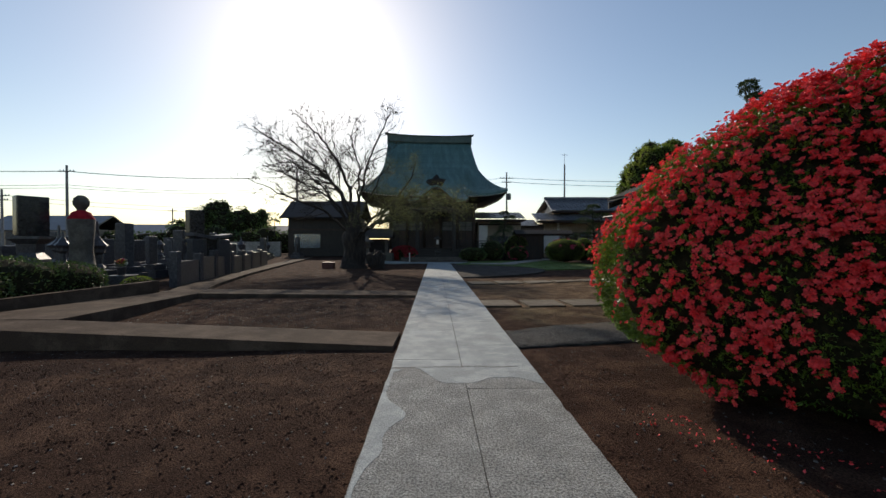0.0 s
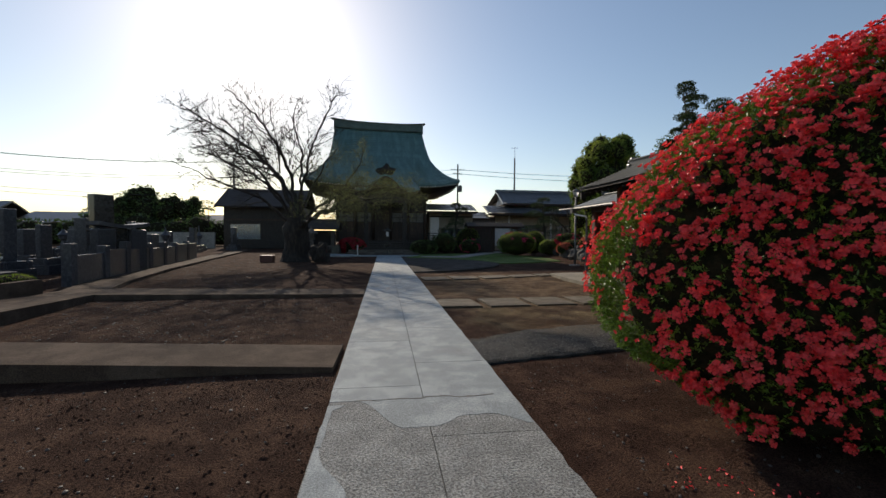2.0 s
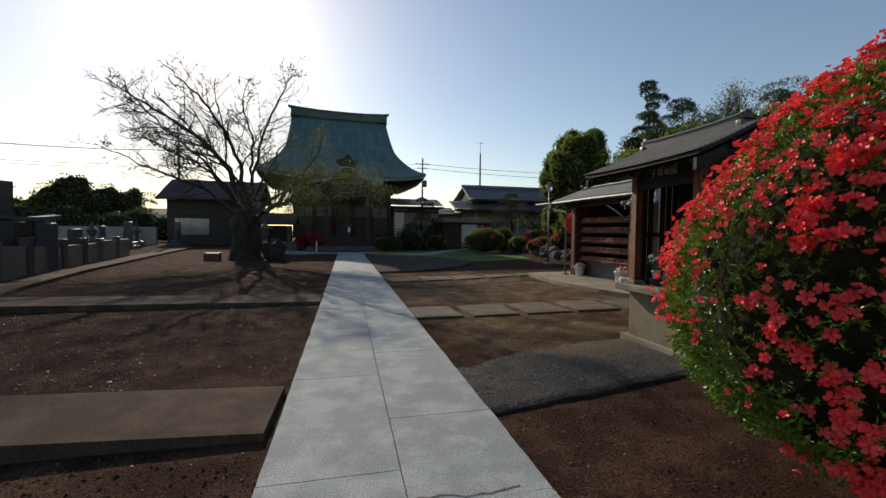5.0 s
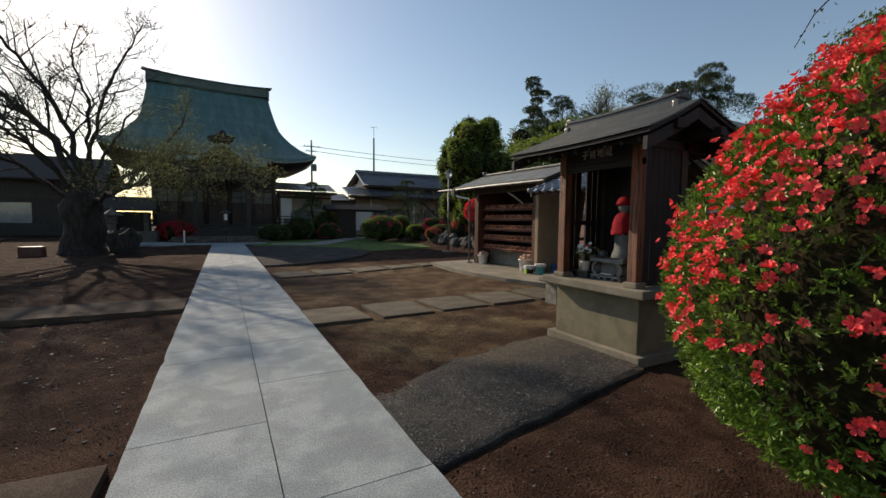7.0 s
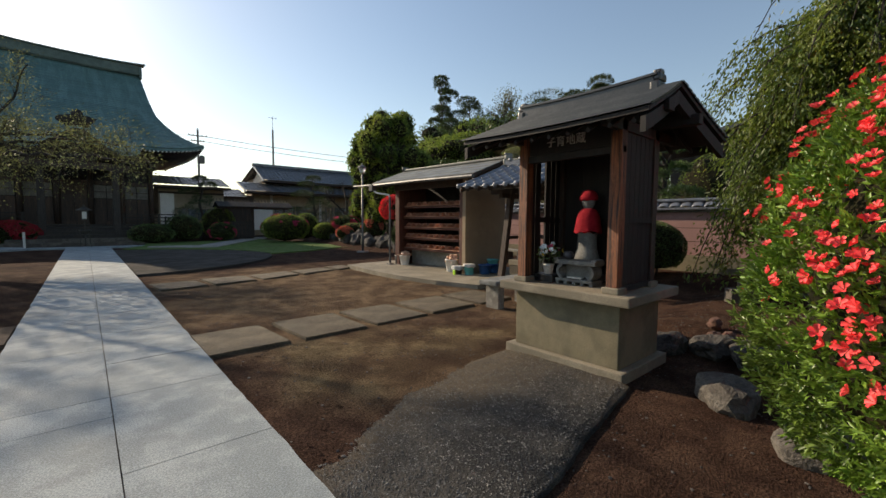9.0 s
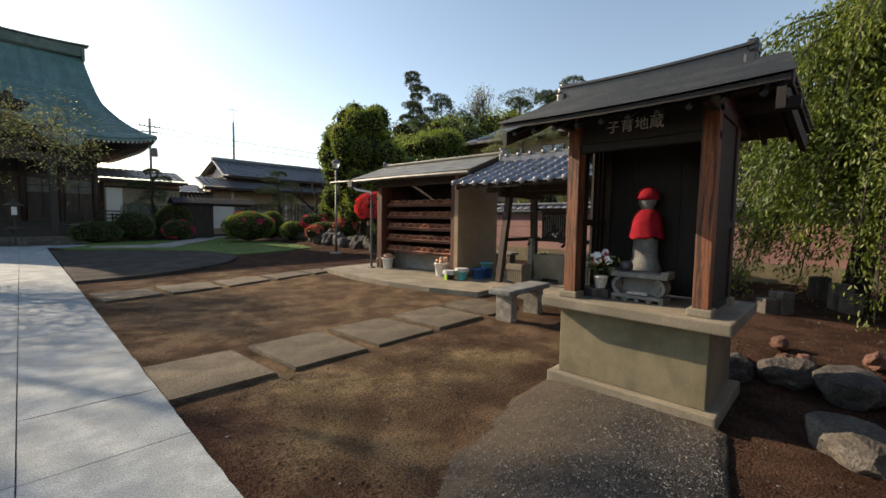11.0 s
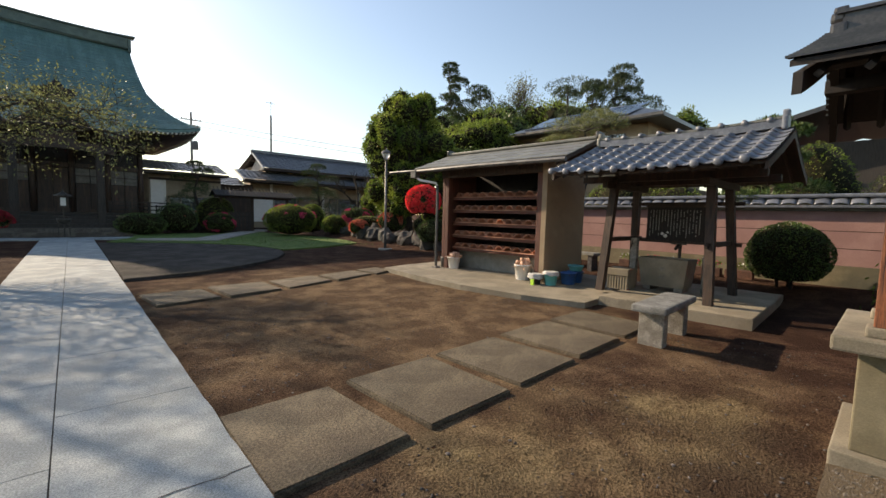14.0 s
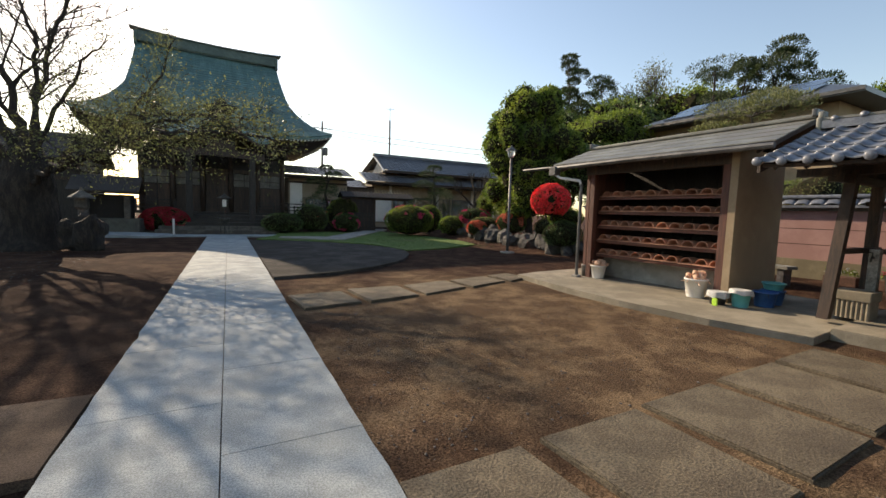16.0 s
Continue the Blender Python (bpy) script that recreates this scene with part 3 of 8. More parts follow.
strip_3 = tagged(part("concrete_walk_3", prism([(-8.3, 5.603), (-6.4, 5.603), (-6.68, 8.0), (-6.947, 10.44), (-7.31, 11.61), (-8.0, 13.5), (-9.2, 18.6), (-10.6, 26.8), (-12.9, 41.2), (-13.9, 41.2), (-11.6, 26.8), (-10.2, 18.6), (-9.3, 14.0), (-8.2, 11.2)], -0.2, lambda x, y: 0.235 - 0.16 * sstep(y, 5.6, 10.5) - 0.03 * sstep(y, 10.5, 14)), WALKC), "long grey concrete walk along the graves", "walkway", kind="structure")

# worn asphalt before the wayside shrine
def asphalt_near(x):
    return 4.72 + 0.23 * (x - 0.865) - 0.01 * (x - 0.865) ** 2 + 0.03 * noise.noise(Vector((x * 2.2, 0, 3))) + 0.012 * noise.noise(Vector((x * 9, 0, 5)))


def asphalt_top(x, y):
    """Nearly level, then sinking under the earth along its far side."""
    far = 6.05 + 0.32 * (x - 0.865) + 0.22 * noise.noise(Vector((x * 1.3, 1, 0)))
    edge = 0.022 * (1 - sstep(y, asphalt_near(x), asphalt_near(x) + 0.09))
    return -0.016 - 0.075 * sstep(y, far - 0.55, far + 0.35) - edge + 0.006 * noise.noise(Vector((x * 4, y * 4, 0))) + 0.004 * noise.noise(Vector((x * 13, y * 13, 2)))


def asphalt_mesh():
    bm = bmesh.new()
    nx, ny = 66, 46
    grid = [[None] * (ny + 1) for _ in range(nx + 1)]
    for i in range(nx + 1):
        x = 0.85 + 2.73 * i / nx
        y0 = asphalt_near(x)
        for j in range(ny + 1):
            y = y0 + (6.74 - y0) * (j / ny) ** 1.2
            grid[i][j] = bm.verts.new((x, y, asphalt_top(x, y)))
    low = [bm.verts.new((grid[i][0].co.x, grid[i][0].co.y - 0.015, -0.16)) for i in range(nx + 1)]
    for i in range(nx):
        bm.faces.new((low[i], low[i + 1], grid[i + 1][0], grid[i][0]))
        for j in range(ny):
            bm.faces.new((grid[i][j], grid[i + 1][j], grid[i + 1][j + 1], grid[i][j + 1]))
    return bm


asphalt_patch = tagged(part("asphalt_patch", asphalt_mesh(), ASPHALT, None, "", True), "coarse worn asphalt patch with crumbling edge", "asphalt", kind="structure")
apron = tagged(part("asphalt_apron", prism([(0.865, 16.75), (2.2, 17.1), (3.45, 17.85), (4.25, 18.6), (4.85, 19.3), (5.5, 20.5), (5.85, 21.7), (5.75, 23.0), (5.2, 24.4), (4.2, 25.6), (2.8, 26.8), (0.865, 27.6)], -0.12, 0.012, 0.01), ASPHALT_D), "dark asphalt apron with a curved edge", "asphalt", kind="structure")

# stepping slabs


def stepping_slab(poly, group, label):
    cx, cy = sum(p[0] for p in poly) / 4, sum(p[1] for p in poly) / 4
    bm = prism([(x - cx, y - cy) for x, y in poly], -0.11, 0.0, 0.012)
    ob = part("paving_slab", bm, SLABC)
    ob.matrix_world = pose(cx, cy, R.uniform(-0.026, -0.014), R.uniform(-0.5, 0.5), R.uniform(-0.4, 0.4), 0)
    return tagged(ob, label, "paving slab", group)


for xa, xb, xc, xd, dy in ((0.85, 1.76, 1.70, 0.85, 0.0), (1.95, 2.85, 2.84, 1.88, 0.03), (3.03, 3.98, 3.90, 2.97, 0.08), (4.12, 5.11, 5.11, 4.10, 0.13), (5.27, 6.16, 6.14, 5.25, 0.16)):
    stepping_slab([(xa, 8.60 + dy), (xb, 8.62 + dy), (xc, 9.68 + dy), (xd, 9.67 + dy)], "slabs to the water pavilion", "square exposed-aggregate concrete slab set in the earth")
for poly in ([(1.04, 13.9), (1.96, 14.1), (1.85, 15.05), (0.93, 14.95)], [(2.1, 14.05), (3.05, 14.28), (3.02, 15.24), (2.0, 15.18)], [(3.22, 14.33), (4.29, 14.72), (4.2, 15.5), (3.15, 15.26)], [(4.44, 14.68), (5.5, 15.05), (5.4, 15.8), (4.36, 15.52)], [(5.62, 14.98), (6.3, 15.27), (6.25, 16.0), (5.54, 15.82)]):
    stepping_slab(poly, "slabs to the pail shed", "square weathered concrete slab set in the earth")

# garden lawn and its flagged path
lawn = tagged(part("lawn", prism([(1.2, 28.4), (4.2, 26.6), (5.6, 25.0), (6.1, 22.2), (8.1, 22.7), (10.6, 24.4), (11.2, 27.5), (10.3, 32.0), (9.6, 35.5), (7.2, 35), (2.6, 34.2), (2.4, 31.7), (1.8, 30.0)], -0.1, lambda x, y: -0.012 + 0.02 * noise.noise(Vector((x, y, 0)))), LAWN), "short patchy lawn between the path and the garden", "lawn", kind="structure")
garden_path = tagged(part("garden_path", prism([(2.2, 28.9), (4.0, 27.7), (5.0, 27.3), (10.9, 37.8), (10.1, 38.6), (4.6, 29.3), (2.4, 29.6)], -0.1, 0.035), CONC_D), "grey flagged garden path to the gate", "path", kind="structure")


def blades(n, f, seed, h):
    rng = np.random.default_rng(seed)
    P = np.array([p for p in (f(rng) for _ in range(n)) if p is not None])
    return leaf_mesh("grass", P, np.tile((0, 0, 1.0), (len(P), 1)), h, 0.012, LAWN, spread=0.3, seed=seed)


def lawn_pt(rng):
    x, y = rng.uniform(3.4, 10.6), rng.uniform(22.6, 30)
    return (x, y, -0.01) if (x > 6.0 and y < 27 + x * 0.3) or y > 26 else None


tagged(new("lawn_grass", blades(4000, lawn_pt, 31, 0.06)), "short grass blades", "grass", kind="stuff")

# pebbles and crumbs of stone lying on the earth


def pebbles(name, n, region, lo, hi, seed, label, material=PEBBLE, top=ground_z, low_poly=False):
    rng = np.random.default_rng(seed)
    base = bmesh.new()
    bmesh.ops.create_icosphere(base, subdivisions=1, radius=1)
    bv = np.array([v.co[:] for v in base.verts])
    bf = [[v.index for v in f.verts] for f in base.faces]
    base.free()
    if low_poly:
        bv = np.array(((1, 0, 0), (0, 1, 0), (-1, 0, 0), (0, -1, 0), (0, 0, 1.0), (0, 0, -1.0)))
        bf = [[0, 1, 4], [1, 2, 4], [2, 3, 4], [3, 0, 4], [1, 0, 5], [2, 1, 5], [3, 2, 5], [0, 3, 5]]
    V, F = [], []
    k = 0
    while k < n:
        x, y = rng.uniform(region[0], region[1]), rng.uniform(region[2], region[3])
        if abs(x) < HALF + 0.02 or (x < -0.9 and (4.7 < y < 5.7 or 10.4 < y < 11.7)) or (x > 0.85 and 8.5 < y < 9.8):
            k += 1
            continue
        r = lo + (hi - lo) * rng.random() ** 3
        s = r * rng.uniform(0.6, 1.2, 3) * np.array((1, 1, 0.6))
        a = rng.uniform(0, 6.28)
        q = bv * rng.uniform(0.8, 1.2, (len(bv), 1)) * s
        q = np.stack((q[:, 0] * math.cos(a) - q[:, 1] * math.sin(a), q[:, 0] * math.sin(a) + q[:, 1] * math.cos(a), q[:, 2]), 1)
        z = top(x, y)
        if z < ground_z(x, y) - 0.004:
            k += 1
            continue
        o = len(V)
        V += (q + (x, y, z + s[2] * 0.4)).tolist()
        F += [[i + o for i in f] for f in bf]
        k += 1
    me = bpy.data.meshes.new(name)
    me.from_pydata(V, [], F)
    me.materials.append(material)
    return tagged(new(name, me), label, "pebbles", kind="stuff")


pebbles("pebbles", 3200, (-7, -0.9, 0.2, 4.7), 0.002, 0.015, 41, "scattered small stones on the earth")
pebbles("pebbles", 2600, (-7.2, -0.9, 5.7, 10.4), 0.004, 0.022, 42, "scattered small stones on the earth")
pebbles("pebbles", 3600, (0.9, 6.5, 0.5, 8.5), 0.003, 0.016, 43, "scattered small stones on the earth")
pebbles("pebbles", 2600, (0.9, 6.2, 9.8, 14), 0.003, 0.014, 44, "scattered small stones on the earth")
pebbles("pebbles", 2600, (-11, -3, 12, 27), 0.008, 0.03, 45, "grey gravel along the graves")
pebbles("bark_chips", 900, (4.9, 9.5, 2.5, 6.6), 0.005, 0.02, 46, "pale chips strewn on the planted bed")

pebbles("asphalt_grit", 26000, (0.87, 3.56, 4.72, 6.7), 0.004, 0.010, 47, "coarse dark chippings bound in the worn asphalt", GRIT, lambda x, y: asphalt_top(x, y) if y > asphalt_near(x) + 0.02 else -1, True)
pebbles("soil_crumbs", 9000, (-6.5, -0.86, 0.6, 4.75), 0.003, 0.018, 48, "loose crumbs of dark earth", SOIL, ground_z, True)
pebbles("soil_crumbs", 9000, (0.86, 5.2, 0.6, 8.6), 0.003, 0.016, 49, "loose crumbs of dark earth", SOIL, ground_z, True)
pebbles("soil_crumbs", 5000, (0.86, 6.5, 8.6, 14), 0.003, 0.016, 50, "loose crumbs of dark earth", SOIL, ground_z, True)
pebbles("soil_crumbs", 5000, (-7, -0.86, 5.7, 10.4), 0.003, 0.014, 51, "loose crumbs of dark earth", SOIL, ground_z, True)

# jagged cracks across the path and broken lumps along its edge


def crack(x0, x1, y0, amp, w, seed, label):
    n = 26
    up, dn = [], []
    for i in range(n + 1):
        x = x0 + (x1 - x0) * i / n
        y = y0 + amp * noise.noise(Vector((x * 3.5, seed, 0))) + amp * 0.6 * noise.noise(Vector((x * 11, seed, 4)))
        h = w * (0.5 + 0.9 * abs(noise.noise(Vector((x * 8, seed, 9)))))
        up.append((x, y + h)), dn.append((x, y - h))
    part("crack", prism(dn + up[::-1], 0.001, 0.0025), JOINT, path, label)


crack(-0.6, 0.66, 3.70, 0.05, 0.009, 1, "dark jagged crack in the concrete")
crack(0.05, 0.83, 8.9, 0.03, 0.004, 2, "dark jagged crack in the concrete")
crack(-0.5, -0.3, 3.45, 0.08, 0.003, 3, "thin crack in the concrete")

# ---- azalea hedge ----
HC, HA, HB, HH, HTH = Vector((4.69, 1.19, 1.124)), 0.955, 3.95, 2.075, 0.83
HPP, HPV = 3.9, 1.94
HTAPER = 0.045                        # the hedge grows lower towards its sunny end


def hedge_surface(n, seed, shrink=1.0, lump=0.05, zlow=0.04):
    """Random points and normals over the clipped hedge, a long rounded body."""
    rng = np.random.default_rng(seed)
    u = rng.normal(0, 1, (n * 3, 3)) * np.array((1, 2.2, 1.4))
    au = np.abs(u) / np.array((HA, HB, HH))
    F = ((au[:, 0] ** HPP + au[:, 1] ** HPP) ** (HPV / HPP) + au[:, 2] ** HPV) ** (1 / HPV)
    p = u / F[:, None]
    q = np.abs(p) / np.array((HA, HB, HH))
    S = (q[:, 0] ** HPP + q[:, 1] ** HPP) ** (HPV / HPP - 1)
    g = np.stack((S * q[:, 0] ** (HPP - 1) / HA, S * q[:, 1] ** (HPP - 1) / HB, q[:, 2] ** (HPV - 1) / HH), 1) * np.sign(p)
    g /= np.linalg.norm(g, axis=1)[:, None]
    p[:, 2] *= np.where(p[:, 2] > 0, 1.025 - HTAPER * p[:, 1] / HB, 1.0)
    c, s = math.cos(HTH), math.sin(HTH)
    W = np.stack((c * p[:, 0] - s * p[:, 1], s * p[:, 0] + c * p[:, 1], p[:, 2]), 1) * shrink
    G = np.stack((c * g[:, 0] - s * g[:, 1], s * g[:, 0] + c * g[:, 1], g[:, 2]), 1)
    W += np.array(HC)
    k = np.array([lump * noise.noise(Vector(w) * 2.4) + lump * 0.5 * noise.noise(Vector(w) * 6) for w in W])
    # the skirt draws in towards the ground
    W -= G * (sstep_np(0.6 - W[:, 2], 0.0, 0.6) * 0.25)[:, None]
    W += G * k[:, None]
    keep = W[:, 2] > zlow + 0.15 * np.array([noise.noise(Vector((w[0] * 3, w[1] * 3, 7))) for w in W])
    return W[keep][:n], G[keep][:n]


def sstep_np(x, a, b):
    t = np.clip((x - a) / (b - a), 0, 1)
    return t * t * (3 - 2 * t)


hedge = thing("azalea_hedge", HC.x, HC.y, 0, label="large clipped azalea hedge covered in red flowers", category="hedge")
hinv = hedge.matrix_world.inverted()


def under_hedge(name, me, label=""):
    ob = new(name, me)
    ob.parent, ob.matrix_parent_inverse = hedge, hinv
    if label:
        ob["label"] = label
    return ob


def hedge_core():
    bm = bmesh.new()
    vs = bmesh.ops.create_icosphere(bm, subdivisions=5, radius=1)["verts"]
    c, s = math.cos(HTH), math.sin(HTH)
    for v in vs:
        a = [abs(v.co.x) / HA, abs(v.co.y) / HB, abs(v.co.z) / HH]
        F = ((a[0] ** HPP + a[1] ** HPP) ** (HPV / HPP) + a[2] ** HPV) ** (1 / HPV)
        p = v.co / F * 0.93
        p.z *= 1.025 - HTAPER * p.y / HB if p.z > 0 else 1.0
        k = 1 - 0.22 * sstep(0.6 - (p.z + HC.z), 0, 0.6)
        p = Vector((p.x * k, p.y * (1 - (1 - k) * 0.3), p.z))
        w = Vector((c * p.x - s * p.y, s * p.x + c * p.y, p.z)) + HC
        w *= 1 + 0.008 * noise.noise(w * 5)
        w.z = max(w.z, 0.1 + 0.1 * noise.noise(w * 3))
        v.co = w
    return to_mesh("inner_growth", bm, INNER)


# closed dark body, no twigs: its colour paints the shade in the leaf gaps
under_hedge("inner_growth", hedge_core(), "solid dark body inside the hedge, standing in for the shade between leaves")
# shoots: tufts of narrow leaves that spring from one point each
hp, hn = hedge_surface(36000, 11)
depth_in = NP.uniform(0.0, 0.10, (len(hp), 1))
tuft = hn * 0.9 + np.array((0, 0, 0.45)) + NP.normal(0, 0.35, hn.shape)
tuft /= np.linalg.norm(tuft, axis=1)[:, None]
rep = np.repeat(np.arange(len(hp)), 8)
lp = (hp - hn * depth_in)[rep] + tuft[rep] * NP.uniform(-0.025, 0.02, (len(rep), 1)) + NP.normal(0, 0.006, (len(rep), 3))
under_hedge("leaves", leaf_mesh("leaves", lp, tuft[rep], 0.038, 0.0135, LEAF_AZ, spread=0.5, seed=12), "small narrow glossy green leaves in tufts")["kind"] = "stuff"
# flowers in clusters: thick on the shady side and over the top, thin on the sun-lit end
cp, cn = hedge_surface(13500, 13, lump=0.05)
dens = np.array([0.85 * noise.noise(Vector(p) * 1.5) + 1.0 * noise.noise(Vector(p) * 4.6) + 0.35 * noise.noise(Vector(p) * 11) for p in cp])
shady = np.clip(cn[:, 0] * -0.675 + cn[:, 1] * -0.738, -0.7, 1)
sunny = np.clip(cn[:, 0] * -0.738 + cn[:, 1] * 0.675, 0, 1)
along = -math.sin(HTH) * (cp[:, 0] - HC.x) + math.cos(HTH) * (cp[:, 1] - HC.y)
across = math.cos(HTH) * (cp[:, 0] - HC.x) + math.sin(HTH) * (cp[:, 1] - HC.y)
bare_side = sstep_np(across, -0.45, 0.7)
corner = np.exp(-((along - 3.3) / 1.2) ** 2) * (1 - bare_side)
keep = 1.1 * dens + 0.2 * shady + 0.85 * corner - sunny * (0.98 + 0.42 * bare_side) + 0.40 * cn[:, 2] + 0.55 * (cp[:, 2] - 1.35) + NP.uniform(-0.5, 0.5, len(cp)) * (1 + 0.5 * sunny) > 0.04
cp, cn = cp[keep], cn[keep]
rep = np.repeat(np.arange(len(cp)), np.where(sunny[keep] > 0.35, NP.integers(1, 4, len(cp)), NP.integers(2, 6, len(cp))))
fp = cp[rep] + NP.normal(0, 0.027, (len(rep), 3)) + cn[rep] * NP.uniform(0.0, 0.045, (len(rep), 1))
under_hedge("bloom", flower_mesh("bloom", fp, cn[rep] + np.array((0, 0, 0.55)), np.where(sunny[keep][rep] > 0.35, 0.036, 0.046)[:, None], PETAL, seed=14), "clusters of open scarlet azalea flowers")["kind"] = "stuff"
for k in range(16):
    a = k / 15 - 0.5
    base = HC + Vector((-math.sin(HTH), math.cos(HTH), 0)) * (a * 5.2) + Vector((R.uniform(-0.3, 0.3), R.uniform(-0.3, 0.3), 0))
    pts = [Vector((base.x, base.y, -0.08))]
    for j in range(4):
        pts.append(pts[-1] + Vector((R.uniform(-0.16, 0.16), R.uniform(-0.16, 0.16), 0.19)))
    ob = part("stem", tube(pts, [0.03, 0.026, 0.022, 0.018, 0.014], 6), BARK, hedge)
    ob.matrix_parent_inverse = hinv

# ---- wayside shrine with the statue ----
shrine = thing("wayside_shrine", 4.1, 6.05, 0, label="small dark timber wayside shrine on a plastered plinth, open in front", category="shrine")
SI = shrine.matrix_world.inverted()


def sp(name, bm, material, label="", smooth=False, parent=None):
    ob = part(name, bm, material, parent or shrine, label, smooth)
    if parent is None:
        ob.matrix_parent_inverse = SI
    return ob


sp("footing", box(3.585, 4.62, 5.35, 6.74, -0.12, 0.05, 0.012), CONC, "low concrete footing")
sp("plinth", box(3.66, 4.56, 5.43, 6.655, 0.05, 0.69, 0.01), PLINTH, "stained yellowish plaster plinth")
sp("floor_slab", box(3.50, 4.66, 5.27, 6.775, 0.69, 0.785, 0.015), CONC, "overhanging concrete slab")
for px_, py_ in ((3.66, 6.55), (3.66, 5.495), (4.38, 6.55), (4.38, 5.495)):
    sp("plinth_stone", box(px_ - 0.085, px_ + 0.085, py_ - 0.085, py_ + 0.085, 0.785, 0.845, 0.012), CONC)
    sp("post", box(px_ - 0.055, px_ + 0.055, py_ - 0.055, py_ + 0.055, 0.845, 2.42, 0.006), WOOD_R if px_ < 4 else WOOD_D, "weathered reddish square post" if px_ < 4 else "")
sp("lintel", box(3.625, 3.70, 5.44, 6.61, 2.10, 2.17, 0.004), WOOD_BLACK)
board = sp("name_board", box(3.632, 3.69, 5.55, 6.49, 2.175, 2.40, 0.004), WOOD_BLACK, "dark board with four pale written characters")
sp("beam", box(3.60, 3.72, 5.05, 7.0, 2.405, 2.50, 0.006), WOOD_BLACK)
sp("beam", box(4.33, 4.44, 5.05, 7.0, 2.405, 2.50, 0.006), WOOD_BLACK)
for yy in (5.44, 6.55):
    sp("tie_beam", box(3.30, 4.85, yy, yy + 0.06, 2.30, 2.40, 0.006), WOOD_BLACK)
# inner boards: the shrine's inside shade is put into their near-black colour
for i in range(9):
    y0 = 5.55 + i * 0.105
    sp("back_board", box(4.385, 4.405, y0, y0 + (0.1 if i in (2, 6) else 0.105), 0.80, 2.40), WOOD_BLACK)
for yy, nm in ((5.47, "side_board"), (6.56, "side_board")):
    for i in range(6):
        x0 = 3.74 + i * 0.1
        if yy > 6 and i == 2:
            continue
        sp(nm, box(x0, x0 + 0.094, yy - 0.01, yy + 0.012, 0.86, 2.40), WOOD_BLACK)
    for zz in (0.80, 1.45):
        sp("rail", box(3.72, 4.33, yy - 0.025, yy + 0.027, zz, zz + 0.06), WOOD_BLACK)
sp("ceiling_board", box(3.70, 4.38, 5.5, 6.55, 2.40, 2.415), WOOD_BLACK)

EAVE_X, RIDGE_X, RIDGE_Z = 3.14, 4.1, 2.775


def shrine_slope(u, v, side):
    """u along the ridge, v from the ridge to the eave; the slope flattens towards the eave and the ends rise a little."""
    y0, y1 = 5.14 - 0.12 * v, 6.97 + 0.06 * v
    y = y0 + (y1 - y0) * u
    run = RIDGE_X - EAVE_X
    z = RIDGE_Z - (0.48 * v - 0.05 * v * v) + 0.02 * (2 * u - 1) ** 2 * v
    return Vector((RIDGE_X + side * run * v, y, z))


ROWS = 13
for side in (-1, 1):
    sp("roof_deck", sheet(lambda u, v: shrine_slope(u, v, side) - Vector((0, 0, 0.02)), 12, 8, 0.035), WOOD_BLACK)
    for j in range(ROWS):
        v0, v1 = j / ROWS, min((j + 1) / ROWS + 0.02, 1.02)
        sp("roof_course", sheet(lambda u, v: shrine_slope(u * 1.02 - 0.01, v0 + (v1 - v0) * v, side) + Vector((0, 0, 0.018 * v - 0.006)), 12, 1, 0.014), SHEET)
    for k in range(2):
        u = 0.02 + 0.96 * k
        pts = [shrine_slope(u, v / 8, side) - Vector((0, 0, 0.15)) for v in range(9)]
        bm = bmesh.new()
        ring = [[bm.verts.new(p + Vector((0, dy, dz))) for dy, dz in ((-0.022, -0.06), (0.022, -0.06), (0.022, 0.06), (-0.022, 0.06))] for p in pts]
        for a, b in zip(ring, ring[1:]):
            for i in range(4):
                bm.faces.new((a[i], a[(i + 1) % 4], b[(i + 1) % 4], b[i]))
        bm.faces.new(ring[0][::-1]), bm.faces.new(ring[-1])
        sp("barge_board", bm, WOOD_BLACK, "curved dark barge board")
    for k in range(10):
        u = 0.06 + 0.88 * k / 9
        a, b = shrine_slope(u, 0.1, side), shrine_slope(u, 0.97, side)
        sp("rafter", tube([a - Vector((0, 0, 0.115)), (a + b) / 2 - Vector((0, 0, 0.10)), b - Vector((0, 0, 0.115))], 0.024, 4), WOOD_BLACK)
sp("ridge_board", sheet(lambda u, v: Vector((RIDGE_X - 0.075 + 0.15 * v, 5.36 + 1.55 * u, 2.835 + 0.02 * (2 * u - 1) ** 2)), 12, 1, 0.13), SHEET, "dark metal-clad ridge")
sp("ridge_cap", sheet(lambda u, v: Vector((RIDGE_X - 0.095 + 0.19 * v, 5.33 + 1.61 * u, 2.855 + 0.022 * (2 * u - 1) ** 2)), 12, 1, 0.022), SHEET)
for yy in (5.345, 6.925):
    bm = box(RIDGE_X - 0.1, RIDGE_X + 0.1, yy - 0.045, yy + 0.045, 2.69, 2.80, 0.02)
    bx(bm, RIDGE_X - 0.075, RIDGE_X + 0.075, yy - 0.05, yy + 0.05, 2.80, 2.875, 0.025)
    bx(bm, RIDGE_X - 0.045, RIDGE_X + 0.045, yy - 0.04, yy + 0.04, 2.87, 2.92, 0.02)
    sp("ridge_end", bm, SHEET, "scrolled dark ridge-end ornament")
